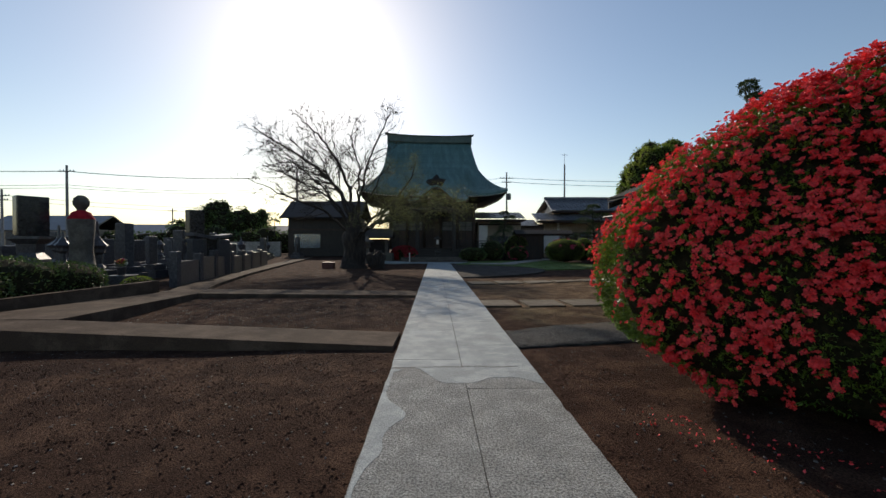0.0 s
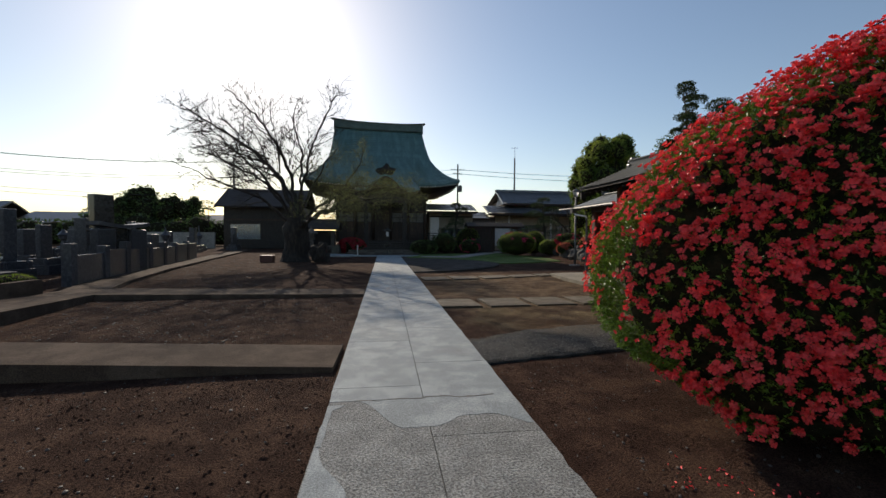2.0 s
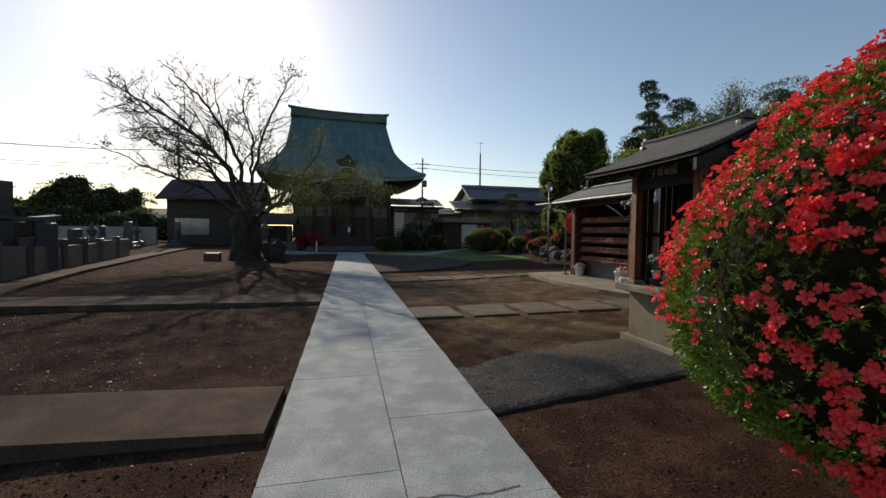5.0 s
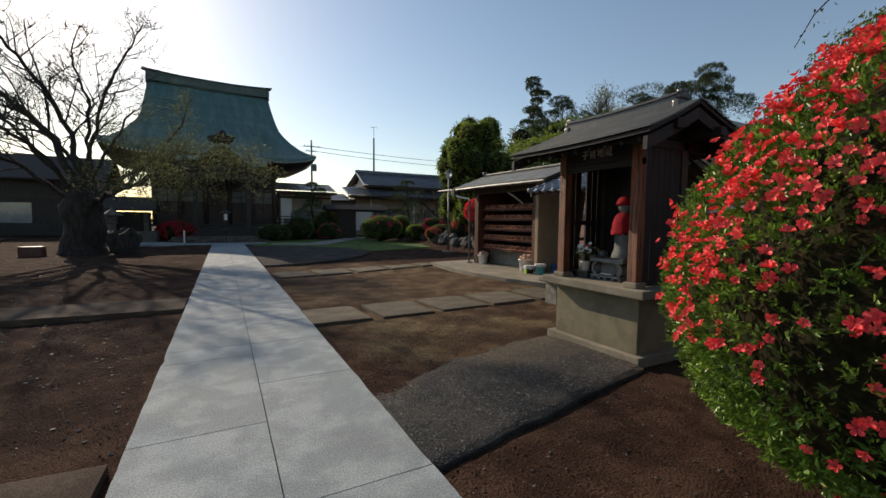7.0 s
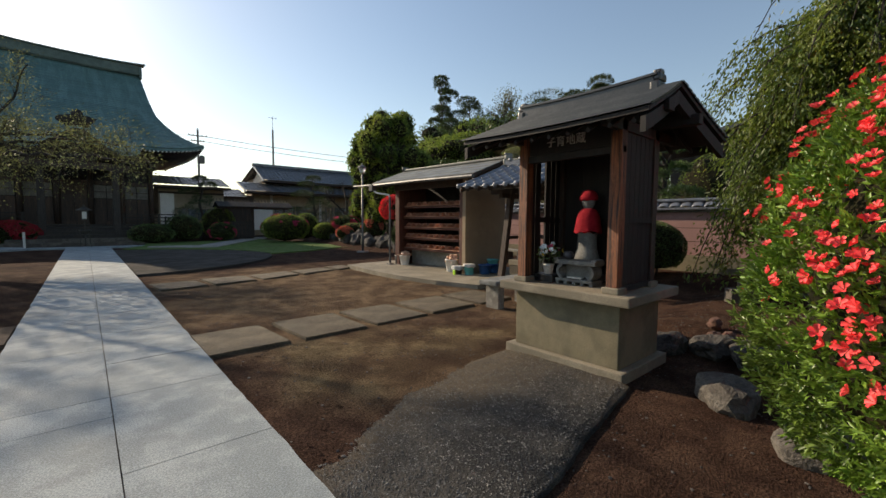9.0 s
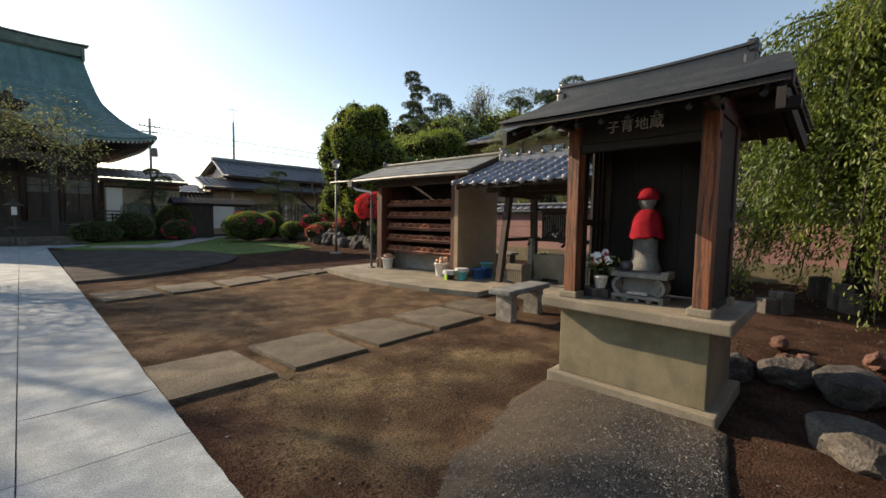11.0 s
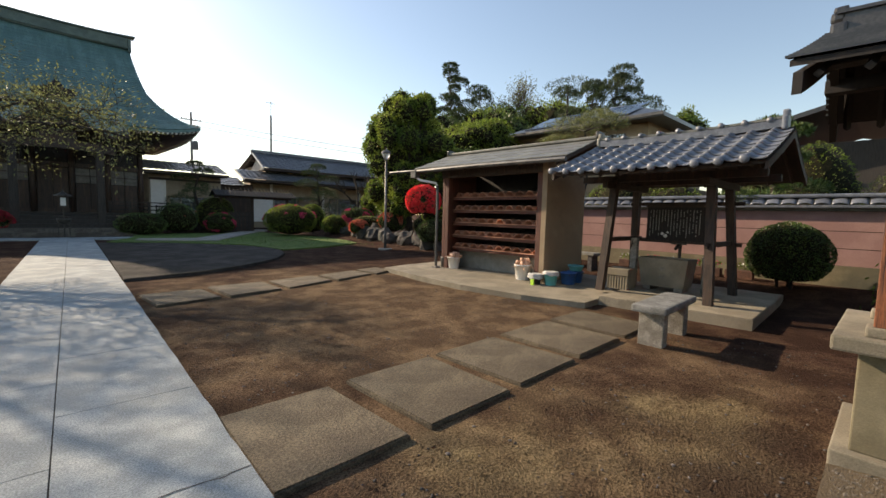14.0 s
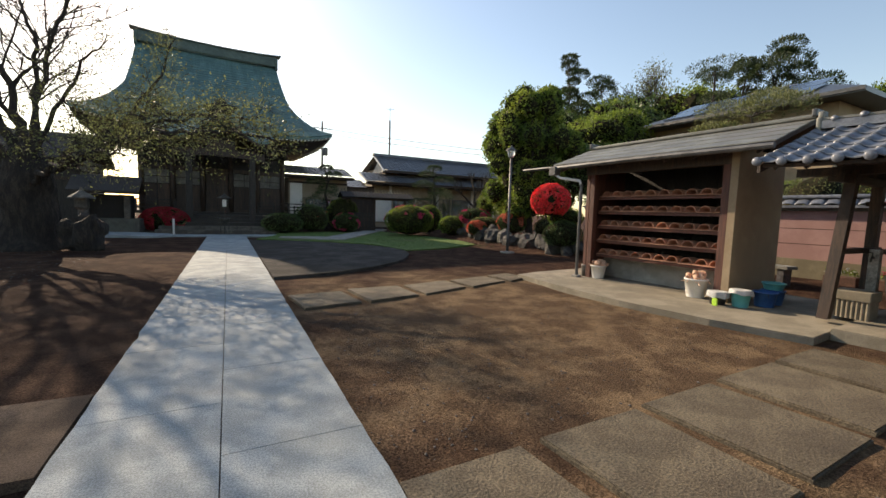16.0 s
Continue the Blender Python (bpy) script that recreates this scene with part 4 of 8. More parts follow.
for side in (0, 1):
    y0 = 5.47 if side == 0 else 6.56
    bm = bmesh.new()
    tri = [(3.62, 2.42), (4.42, 2.42), (4.10, 2.70)]
    a = [bm.verts.new((x, y0 - 0.01, z)) for x, z in tri]
    b = [bm.verts.new((x, y0 + 0.012, z)) for x, z in tri]
    bm.faces.new(a), bm.faces.new(b[::-1])
    for i in range(3):
        bm.faces.new((a[i], a[(i + 1) % 3], b[(i + 1) % 3], b[i]))
    sp("gable_board", bm, WOOD_BLACK)


def text_mesh(body, size, extrude=0.003):
    cu = bpy.data.curves.new("writing", 'FONT')
    cu.body, cu.size, cu.extrude, cu.align_x, cu.align_y = body, size, extrude, 'CENTER', 'CENTER'
    tmp = bpy.data.objects.new("writing_tmp", cu)
    scene.collection.objects.link(tmp)
    me = bpy.data.meshes.new_from_object(tmp.evaluated_get(bpy.context.evaluated_depsgraph_get()))
    bpy.data.objects.remove(tmp)
    bpy.data.curves.remove(cu)
    return me


for ch, yy in zip("子育地蔵", (6.215, 6.10, 5.985, 5.87)):
    me = text_mesh(ch, 0.112)
    me.materials.clear()
    me.materials.append(INK)
    ob = new("character", me)
    ob.parent = board
    ob.matrix_basis = Matrix(((0, 0, -1, 3.629), (-1, 0, 0, yy), (0, 1, 0, 2.285), (0, 0, 0, 1)))

# the statue in red cap and bib: one plain mesh
bm = bmesh.new()
lathe([(0.135, 1.02), (0.15, 1.04), (0.14, 1.08), (0.115, 1.15), (0.11, 1.30), (0.118, 1.42), (0.125, 1.52), (0.10, 1.58), (0.05, 1.61), (0.055, 1.625), (0.075, 1.66), (0.082, 1.70), (0.078, 1.74), (0.05, 1.79), (0.02, 1.80)], 24, 0, 0, bm)
nf0 = len(bm.faces)
lathe([(0.165, 1.345), (0.16, 1.35), (0.148, 1.42), (0.138, 1.50), (0.118, 1.56), (0.085, 1.60), (0.07, 1.612)], 24, 0, 0, bm)
lathe([(0.088, 1.70), (0.103, 1.705), (0.108, 1.735), (0.098, 1.765), (0.075, 1.80), (0.04, 1.82), (0.01, 1.825)], 24, 0, 0, bm)
bm.faces.ensure_lookup_table()
for f in bm.faces[nf0:]:
    f.material_index = 1
for v in bm.verts:
    if 1.34 < v.co.z < 1.6 and v.co.x ** 2 + v.co.y ** 2 > 0.007:
        v.co *= 1 + 0.02 * math.sin(math.atan2(v.co.y, v.co.x) * 9) * (1.6 - v.co.z) * 3
for v in bm.verts:
    v.co.x *= 0.8
    v.co.z -= 0.785
statue = part("statue", bm, [STATUE_ST, RED], None, "", True)
statue.matrix_world = pose(4.22, 6.1, 0.785)
tagged(statue, "stone statue in a red knitted cap and red bib", "statue")
bm = lathe([(0.2, 0.785), (0.2, 0.86), (0.17, 0.88), (0.17, 0.96), (0.19, 0.98), (0.19, 1.02)], 6, 4.22, 6.1)
tagged(part("statue_pedestal", bm, STATUE_ST), "six-sided stone pedestal under the statue", "pedestal")

# stone offering table
table = thing("offering_table", 3.93, 6.03, 0.785, label="carved pale stone offering table with rounded legs", category="altar table")
bm = box(-0.105, 0.105, -0.245, 0.245, 0.215, 0.26, 0.008)
part("top", bm, STATUE_ST, table)
for s in (-1, 1):
    part("raised_end", box(-0.10, 0.06, s * 0.225 - 0.03, s * 0.225 + 0.03, 0.258, 0.285, 0.01), STATUE_ST, table)
for s in (-1, 1):
    pts = [(0, s * (0.15 + 0.075 * math.sin(a)), 0.135 + 0.082 * math.cos(a)) for a in [math.pi * k / 8 for k in range(9)]]
    bm = bmesh.new()
    for (xa, ya, za), (xb, yb, zb) in zip(pts, pts[1:]):
        ia, ib = (0.13, ya - s * 0.0, za), (0.13, yb, zb)
        sc = 0.62
        q = []
        for (yy, zz) in ((ya, za), (yb, zb)):
            yi, zi = s * 0.15 + (yy - s * 0.15) * sc, 0.135 + (zz - 0.135) * sc
            for xx in (-0.085, 0.085):
                q.append(bm.verts.new((xx, yy, zz)))
                q.append(bm.verts.new((xx, yi, zi)))
        for f in ((0, 4, 6, 2), (1, 3, 7, 5), (0, 1, 5, 4), (2, 6, 7, 3)):
            bm.faces.new([q[i] for i in f])
    part("leg", bm, STATUE_ST, table)
part("back_panel", box(0.02, 0.06, -0.16, 0.16, 0.055, 0.215), STATUE_ST, table)
bm = box(-0.11, 0.11, -0.22, 0.22, 0.03, 0.06, 0.006)
for k in range(5):
    y = -0.2 + k * 0.1
    bx(bm, -0.10, 0.10, y - 0.02, y + 0.02, 0.0, 0.032, 0.004)
part("base", bm, STATUE_ST, table)
tagged(part("booklets", box(3.85, 3.93, 5.95, 6.12, 0.849, 0.866, 0.003), PAPER), "thin stack of papers inside the offering table", "papers")
tagged(part("incense_bowl", lathe([(0.035, 1.046), (0.052, 1.06), (0.058, 1.09), (0.05, 1.125), (0.03, 1.135)], 18, 3.93, 6.16, None), GRANITE, None, "", True), "round grey stone bowl on the offering table", "bowl")
tagged(part("tray", box(3.78, 4.0, 6.26, 6.5, 0.786, 0.87, 0.01), POT_BL), "dark square stand holding a flower pot", "stand")


def bouquet(name, x, y, z, pot_r, pot_h, pot_mat, seed, kinds, label):
    e = thing(name, x, y, z, label=label, category="flower pot")
    part("pot", lathe([(pot_r * 0.72, 0), (pot_r * 0.78, 0.01), (pot_r, pot_h - 0.02), (pot_r * 1.08, pot_h - 0.015), (pot_r * 1.08, pot_h), (pot_r * 0.9, pot_h), (pot_r * 0.88, pot_h - 0.03)], 20), pot_mat, e, "", True)
    p, n = ell_points(160, (0, 0, pot_h + 0.1), (0.12, 0.12, 0.11), seed, -0.6, 0.1, 0.5)
    ob = new("leaves", leaf_mesh("leaves", p, n, 0.055, 0.018, LEAF_D, seed=seed))
    ob.parent = e
    rng = random.Random(seed)
    for material, size, cnt in kinds:
        P = np.array([(0.13 * math.cos(a) * r, 0.15 * math.sin(a) * r, pot_h + 0.1 + rng.uniform(0, 0.11)) for a, r in ((rng.uniform(0, 6.28), rng.uniform(0.3, 1)) for _ in range(cnt))])
        nn = P - np.array((0.05, 0, pot_h + 0.02))
        nn[:, 0] -= 0.12
        nn /= np.linalg.norm(nn, axis=1)[:, None]
        ob = new("blossom", flower_mesh("blossom", P, nn, size, material, 7, seed, 0.25))
        ob.parent = e
    return e


bouquet("flower_pot", 3.85, 6.36, 0.871, 0.06, 0.115, CREAMC, 61, ((WHITEF, 0.05, 9), (YELLOW, 0.035, 6), (PETAL, 0.05, 3), (PETAL_P, 0.035, 4)), "white flower pot with white, yellow and red flowers")

# ---- pail shed ----
shed_slab = tagged(part("shed_floor", prism([(6.12, 15.4), (5.96, 13.8), (5.93, 12.4), (6.1, 11.0), (6.42, 9.94), (9.7, 10.2), (9.9, 15.9), (6.9, 15.6)], -0.12, 0.045, 0.01), CONC), "pale concrete floor slab before the pail shed", "floor slab", kind="structure")
SHX, SHY, SHR = 7.19, 14.66, 2.5
shed = thing("pail_shed", SHX, SHY, 0.045, SHR, label="open-fronted dark timber shed with shelves of pails", category="shed")
ZB = -0.045


def sh(name, bm, material, label="", parent=None, smooth=False):
    return part(name, bm, material, parent or shed, label, smooth)


sh("side_wall", box(0.32, 1.75, -0.02, 0.06, 0.0, 2.55), WOOD_RED, "red-stained board wall")
sh("end_wall", box(0.26, 1.95, -3.12, -3.0, 0.0, 2.62, 0.006), TAN, "tan plastered end wall")
# back of the shed in near-black, the shade behind the shelves painted in
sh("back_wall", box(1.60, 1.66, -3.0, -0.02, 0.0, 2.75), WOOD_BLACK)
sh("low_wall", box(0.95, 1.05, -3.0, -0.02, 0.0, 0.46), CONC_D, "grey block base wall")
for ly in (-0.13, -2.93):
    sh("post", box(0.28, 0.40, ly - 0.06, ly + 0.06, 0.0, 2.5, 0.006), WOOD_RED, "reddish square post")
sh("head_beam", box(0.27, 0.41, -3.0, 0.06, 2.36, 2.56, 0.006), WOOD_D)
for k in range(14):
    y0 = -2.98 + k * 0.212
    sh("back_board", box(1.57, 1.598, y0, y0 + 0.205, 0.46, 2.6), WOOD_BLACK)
SHELF_Z = (0.60, 0.93, 1.26, 1.59, 1.92)
for z in SHELF_Z:
    sh("shelf_board", box(0.62, 1.5, -2.87, -0.1, z - 0.045 + ZB, z - 0.01 + ZB, 0.004), WOOD_D)
    sh("shelf_bearer", box(0.56, 0.60, -2.87, -0.1, z - 0.075 + ZB, z - 0.02 + ZB, 0.004), WOOD_RED)


def shed_roof(u, v, drop=0.0):
    """u along the front from the far end, v from the eave to the ridge."""
    return Vector((-0.10 + 1.35 * v, 0.74 - (0.74 + 3.72) * u, 2.60 + 0.50 * v - drop + 0.01))


sh("roof_deck", sheet(lambda u, v: shed_roof(u, v, 0.02), 2, 2, 0.07), WOOD_D)
sh("roof_deck", sheet(lambda u, v: Vector((1.25 + 0.95 * v, 0.74 - 4.46 * u, 3.09 - 0.35 * v)), 2, 2, 0.07), WOOD_D)
for k in range(4):
    v0 = k / 4
    sh("roof_sheet", sheet(lambda u, v: shed_roof(u * 1.01 - 0.005, v0 + v * 0.27) + Vector((0, 0, 0.014 - 0.01 * v)), 1, 1, 0.018), SHEET_G)
sh("ridge_cap", box(1.15, 1.37, -3.76, 0.76, 3.10, 3.17, 0.02), SHEET_G, "grey metal ridge cap")
for ly in (-3.74, 0.72):
    bm = box(1.12, 1.40, ly - 0.04, ly + 0.04, 3.12, 3.25, 0.025)
    sh("ridge_end", bm, SHEET)
sh("fascia", box(-0.12, -0.085, -3.72, 0.74, 2.50, 2.585), WOOD_D)
sh("gutter", tube([(-0.16, 0.78, 2.53), (-0.16, -1.5, 2.545), (-0.16, -3.75, 2.53)], 0.05, 8), GREYM, "long dark eaves gutter")
sh("gutter", tube([(-0.16, 0.78, 2.55), (-0.2, 1.7, 2.55)], 0.035, 8), GREYM)
sh("gutter_box", box(-0.24, -0.06, 0.55, 0.75, 2.36, 2.56, 0.01), GREYM)
sh("downpipe", tube([(-0.14, 0.65, 2.4), (-0.12, 0.5, 2.3), (0.06, 0.06, 2.22), (0.06, 0.0, 2.1)], 0.032, 8), WHITE_PL)
sh("downpipe", tube([(0.06, 0.0, 2.15), (0.06, 0.0, 0.03)], 0.036, 10), GREYM, "grey downpipe")
sh("pipe_foot", box(-0.02, 0.15, -0.08, 0.08, 0.0, 0.05, 0.01), CONC_D)
for k in range(9):
    ly = 0.5 - k * 0.5
    sh("rafter", tube([(-0.06, ly, 2.47), (1.2, ly, 2.95)], 0.03, 4), WOOD_D)


def pail_mesh():
    """A half-round pail lying open side out on a flat bottom board with a projecting lip."""
    bm = bmesh.new()
    n, r0, r1 = 12, 0.118, 0.104
    rings = []
    for x, r in ((-0.05, r0), (0.26, r0 * 0.9), (0.26, r1 * 0.3), (0.245, r1 * 0.86), (-0.05, r1)):
        rings.append([bm.verts.new((x, r * math.cos(math.pi * k / n), 0.012 + r * math.sin(math.pi * k / n))) for k in range(n + 1)])
    for a, b in zip(rings, rings[1:] + rings[:1]):
        for k in range(n):
            bm.faces.new((a[k], a[k + 1], b[k + 1], b[k]))
    return to_mesh("bowl", bm, PAIL)


PAIL_ME = pail_mesh()
LIP_ME = to_mesh("lip", box(-0.115, 0.25, -0.132, 0.132, 0.0, 0.012, 0.0), PAIL)
M_SHED = pose(SHX, SHY, 0.045, 0, 0, SHR)
pail = thing("pail", label="reddish-brown half-round wooden pail lying on the shelf", category="pail", group="pails on the shed shelves")
shared("bowl", PAIL_ME, pail)
shared("lip", LIP_ME, pail)
first = True
for z in SHELF_Z:
    for k in range(10):
        m = M_SHED @ pose(0.64 + R.uniform(-0.015, 0.02), -0.27 - k * 0.274 + R.uniform(-0.008, 0.008), z - 0.008 + ZB, 0, 0, R.uniform(-3, 3))
        if first:
            pail.matrix_world = m
            first = False
        else:
            copy_thing(pail, m)


def bin_with_ladles(x, y, rx, h, seed):
    e = thing("white_bin", x, y, 0.045, label="white plastic bin on the shed floor", category="bin")
    part("tub", lathe([(rx * 0.74, 0), (rx * 0.76, 0.01), (rx * 0.98, h - 0.03), (rx * 1.05, h - 0.03), (rx * 1.05, h), (rx * 0.95, h), (rx * 0.93, h - 0.06)], 24), WHITE_PL, e, "", True)
    rng = random.Random(seed)
    for k in range(13):
        a, r = rng.uniform(0, 6.28), rx * 0.8 * math.sqrt(rng.random())
        l = thing("ladle", label="pale wooden ladle cup sticking out of the white bin", category="ladle", group="ladles in the white bins")
        part("cup", lathe([(0.042, 0.0), (0.045, 0.005), (0.047, 0.08), (0.041, 0.08), (0.039, 0.012)], 12, 0, 0, None, True), LADLE, l, "", True)
        part("stick", tube([(0.04, 0, 0.04), (-0.05, 0, -0.2)], 0.008, 5), LADLE, l)
        l.matrix_world = pose(x + r * math.cos(a), y + r * math.sin(a), 0.045 + h + rng.uniform(-0.02, 0.07), rng.uniform(-70, 70), rng.uniform(-70, 70), rng.uniform(0, 360))
    return e


bin_with_ladles(7.62, 14.36, 0.17, 0.30, 3)
bin_with_ladles(7.62, 12.12, 0.19, 0.34, 4)


def bucket(x, y, r, h, material, label, handle=True, tilt=0, z=0.045):
    e = thing("bucket", x, y, z, label=label, category="bucket")
    e.matrix_world = pose(x, y, z, 0, 0, R.uniform(0, 360))
    part("body", lathe([(r * 0.76, 0), (r * 0.78, 0.008), (r * 0.98, h - 0.02), (r * 1.05, h - 0.02), (r * 1.05, h), (r * 0.96, h), (r * 0.76, 0.02)], 24), material, e, "", True)
    if handle:
        part("handle", tube([(r * 1.02 * math.cos(a), 0.03 + r * 0.5 * math.sin(a) * 0.4, h - 0.02 - r * 0.75 * math.sin(a) * 0.9) for a in [math.pi * k / 10 for k in range(11)]], 0.005, 6), GREYM, e)
    return e


def draped_cloth(x, y, r, z, drop, seed, label):
    def f(u, v):
        a, rr = 2 * math.pi * u, v
        d = drop * (0.7 + 0.5 * noise.noise(Vector((math.cos(a) * 1.5, math.sin(a) * 1.5, seed))))
        R0 = r * 1.07
        if rr < 0.5:
            return Vector((R0 * 2 * rr * math.cos(a), R0 * 2 * rr * math.sin(a), 0.01 - 0.012 * math.cos(rr * 3)))
        t = (rr - 0.5) * 2
        k = R0 * (1.0 + 0.04 * math.sin(a * 7 + seed)) + 0.015 * t
        return Vector((k * math.cos(a), k * math.sin(a), -d * t))
    ob = part("cloth", sheet(f, 40, 8, 0.006), CLOTH_G, None, "", True)
    ob.matrix_world = pose(x, y, z)
    return tagged(ob, label, "cloth")


bucket(7.34, 11.58, 0.14, 0.2, BLACK_PL, "black plastic bucket under a grey cloth", False)
draped_cloth(7.34, 11.58, 0.145, 0.262, 0.12, 2, "grey rag draped over the black bucket")
tagged(part("plastic_case", box(7.14, 7.17, 11.48, 11.56, 0.046, 0.17, 0.008), LIME), "small lime-green plastic case leaning on the bucket", "case")
bucket(7.5, 11.31, 0.145, 0.27, TEAL_PL, "teal plastic bucket with a wire handle")
draped_cloth(7.5, 11.31, 0.15, 0.325, 0.1, 5, "grey cloth over the teal bucket")
bucket(7.95, 11.17, 0.17, 0.25, BLUE_PL, "dark blue plastic bucket")
bucket(8.32, 11.22, 0.17, 0.25, BLUE_PL, "dark blue plastic bucket behind the others")
bucket(8.32, 11.22, 0.165, 0.12, TEAL_PL, "shallow blue-green basin stacked on a bucket", False, 0, 0.296)
tagged(part("waste_can", lathe([(0.11, 0.045), (0.13, 0.3), (0.135, 0.32), (0.12, 0.32)], 20, 7.6, 14.68), GREYM, None, "", True), "grey can in the corner of the shed", "can")

# ---- water pavilion ----
plat = tagged(part("pavilion_platform", prism([(7.12, 7.8), (10.1, 7.9), (10.1, 10.195), (6.95, 9.97)], -0.14, 0.1, 0.012), CONC), "raised concrete platform of the water pavilion", "platform", kind="structure")
pav = thing("water_pavilion", 8.35, 9.35, 0.1, label="open timber water pavilion with a blue-grey tiled roof", category="pavilion")
PI = pav.matrix_world.inverted()


def pv(name, bm, material, label="", smooth=False):
    ob = part(name, bm, material, pav, label, smooth)
    ob.matrix_parent_inverse = PI
    return ob


def slanted_post(a, b, w, bm=None):
    bm = bm or bmesh.new()
    lo = [bm.verts.new(Vector(a) + Vector((sx * w, sy * w, 0))) for sx, sy in ((-1, -1), (1, -1), (1, 1), (-1, 1))]
    hi = [bm.verts.new(Vector(b) + Vector((sx * w, sy * w, 0))) for sx, sy in ((-1, -1), (1, -1), (1, 1), (-1, 1))]
    bm.faces.new(lo[::-1]), bm.faces.new(hi)
    for i in range(4):
        bm.faces.new((lo[i], lo[(i + 1) % 4], hi[(i + 1) % 4], hi[i]))
    return bm


for a, b in (((7.58, 10.27, 0.1), (7.83, 10.2, 2.2)), ((7.68, 8.5, 0.1), (7.86, 8.62, 2.2)), ((9.15, 10.33, 0.1), (8.9, 10.24, 2.2)), ((9.15, 8.5, 0.1), (8.92, 8.63, 2.2))):
    pv("post", slanted_post(a, b, 0.065), WOOD_D, "dark leaning square post")
for xx in (7.85, 8.91):
    pv("plate_beam", box(xx - 0.06, xx + 0.06, 7.9, 10.85, 2.14, 2.26, 0.006), WOOD_D)
for yy in (8.6, 10.22):
    pv("tie_beam", box(7.45, 9.3, yy - 0.05, yy + 0.05, 2.02, 2.13, 0.006), WOOD_D)
for zz in (1.0, 1.74):
    pv("rail", box(9.0, 9.06, 8.4, 10.4, zz, zz + 0.07), WOOD_D)
for yy in (8.58, 10.24):
    pv("rail", box(7.65, 9.2, yy - 0.03, yy + 0.03, 1.02, 1.10), WOOD_D)

P_EAVE, P_RIDGE, P_RX, P_HALF = 2.24, 2.90, 8.38, 1.66


def pav_roof(y, v, side):
    lift = 0.04 * abs((y - 9.3) / 1.65) ** 3 * v
    return Vector((P_RX + side * P_HALF * v, y, P_RIDGE - (P_RIDGE - P_EAVE) * (1.12 * v - 0.12 * v * v) + lift))


for side in (-1, 1):
    pv("roof_deck", sheet(lambda u, v: pav_roof(7.72 + 3.15 * u, v * 0.98, side) - Vector((0, 0, 0.03)), 8, 6, 0.05), WOOD_D)
    for k in range(9):
        y = 7.9 + k * 0.35
        a, b = pav_roof(y, 0.1, side), pav_roof(y, 0.95, side)
        pv("rafter", tube([a - Vector((0, 0, 0.1)), b - Vector((0, 0, 0.1))], 0.03, 4), WOOD_D)


def pav_tile():
    """A wavy pan tile: a hollow beside a round roll, 0.29 wide, with a thick lower lip."""
    bm = bmesh.new()
    prof = []
    for k in range(11):
        s = k / 10
        y = -0.145 + 0.29 * s
        z = 0.045 * math.sin(math.pi * (1 - s) * 2.4) if s > 0.58 else -0.018 * math.sin(math.pi * s / 0.58)
        prof.append((y, max(z, -0.02)))
    rows = []
    for x, dz in ((0.0, 0.030), (-0.15, 0.018), (-0.30, 0.004)):
        rows.append([bm.verts.new((x, y, z + dz)) for y, z in prof])
    low = [[bm.verts.new(v.co - Vector((0, 0, 0.022))) for v in r] for r in rows]
    n = len(prof)
    for a, b in zip(rows, rows[1:]):
        for k in range(n - 1):
            bm.faces.new((a[k], a[k + 1], b[k + 1], b[k]))
    for k in range(n - 1):
        bm.faces.new((rows[0][k], low[0][k], low[0][k + 1], rows[0][k + 1]))
    for a, b in zip(low, low[1:]):
        for k in range(n - 1):
            bm.faces.new((a[k], b[k], b[k + 1], a[k + 1]))
    return to_mesh("roof_tile", bm, TILE, True)


TILE_ME = pav_tile()
KNOB_ME = to_mesh("eave_disc", lathe([(0.055, -0.02), (0.062, 0.0), (0.06, 0.03), (0.03, 0.045)], 14), TILE, True)
NCOL, NROW = 11, 7
for side in (-1, 1):
    for c in range(NCOL):
        y = 7.86 + 0.29 * c
        for r in range(NROW):
            v1, v0 = (r + 1) / NROW, r / NROW
            a, b = pav_roof(y, v1 * 1.03, side), pav_roof(y, v0, side)
            d = (a - b).normalized()
            ang = math.degrees(math.atan2(-d.z, abs(d.x)))
            # the tile's lower lip is at its own origin, and it runs up the slope along -x
            m = pose(a.x, a.y, a.z + 0.012, 0, ang if side > 0 else ang, 0 if side > 0 else 180)
            ob = shared("roof_tile", TILE_ME, pav)
            ob.matrix_parent_inverse = PI
            ob.matrix_basis = m @ Matrix.Diagonal((1, 1 if side > 0 else -1, 1, 1))
        e = pav_roof(y + 0.10, 1.03, side)
        ob = shared("eave_disc", KNOB_ME, pav)
        ob.matrix_parent_inverse = PI
        ob.matrix_basis = pose(e.x, e.y, e.z + 0.03, 0, 90 * side, 0)
pv("ridge_tiles", sheet(lambda u, v: Vector((P_RX - 0.12 + 0.24 * v, 7.85 + 2.95 * u, 3.0 + 0.04 * (2 * u - 1) ** 2)), 10, 1, 0.12), TILE, "stacked flat ridge tiles")
pv("ridge_tiles", sheet(lambda u, v: Vector((P_RX - 0.10 + 0.20 * v, 7.83 + 2.99 * u, 3.045 + 0.045 * (2 * u - 1) ** 2)), 10, 1, 0.035), SHEET_G)
for k in range(9):
    u = (k + 0.5) / 9
    bm = tube([(P_RX - 0.13, 7.85 + 2.95 * u, 3.05), (P_RX + 0.13, 7.85 + 2.95 * u, 3.05)], 0.045, 10)
    pv("ridge_cap_tile", bm, TILE, "", True)
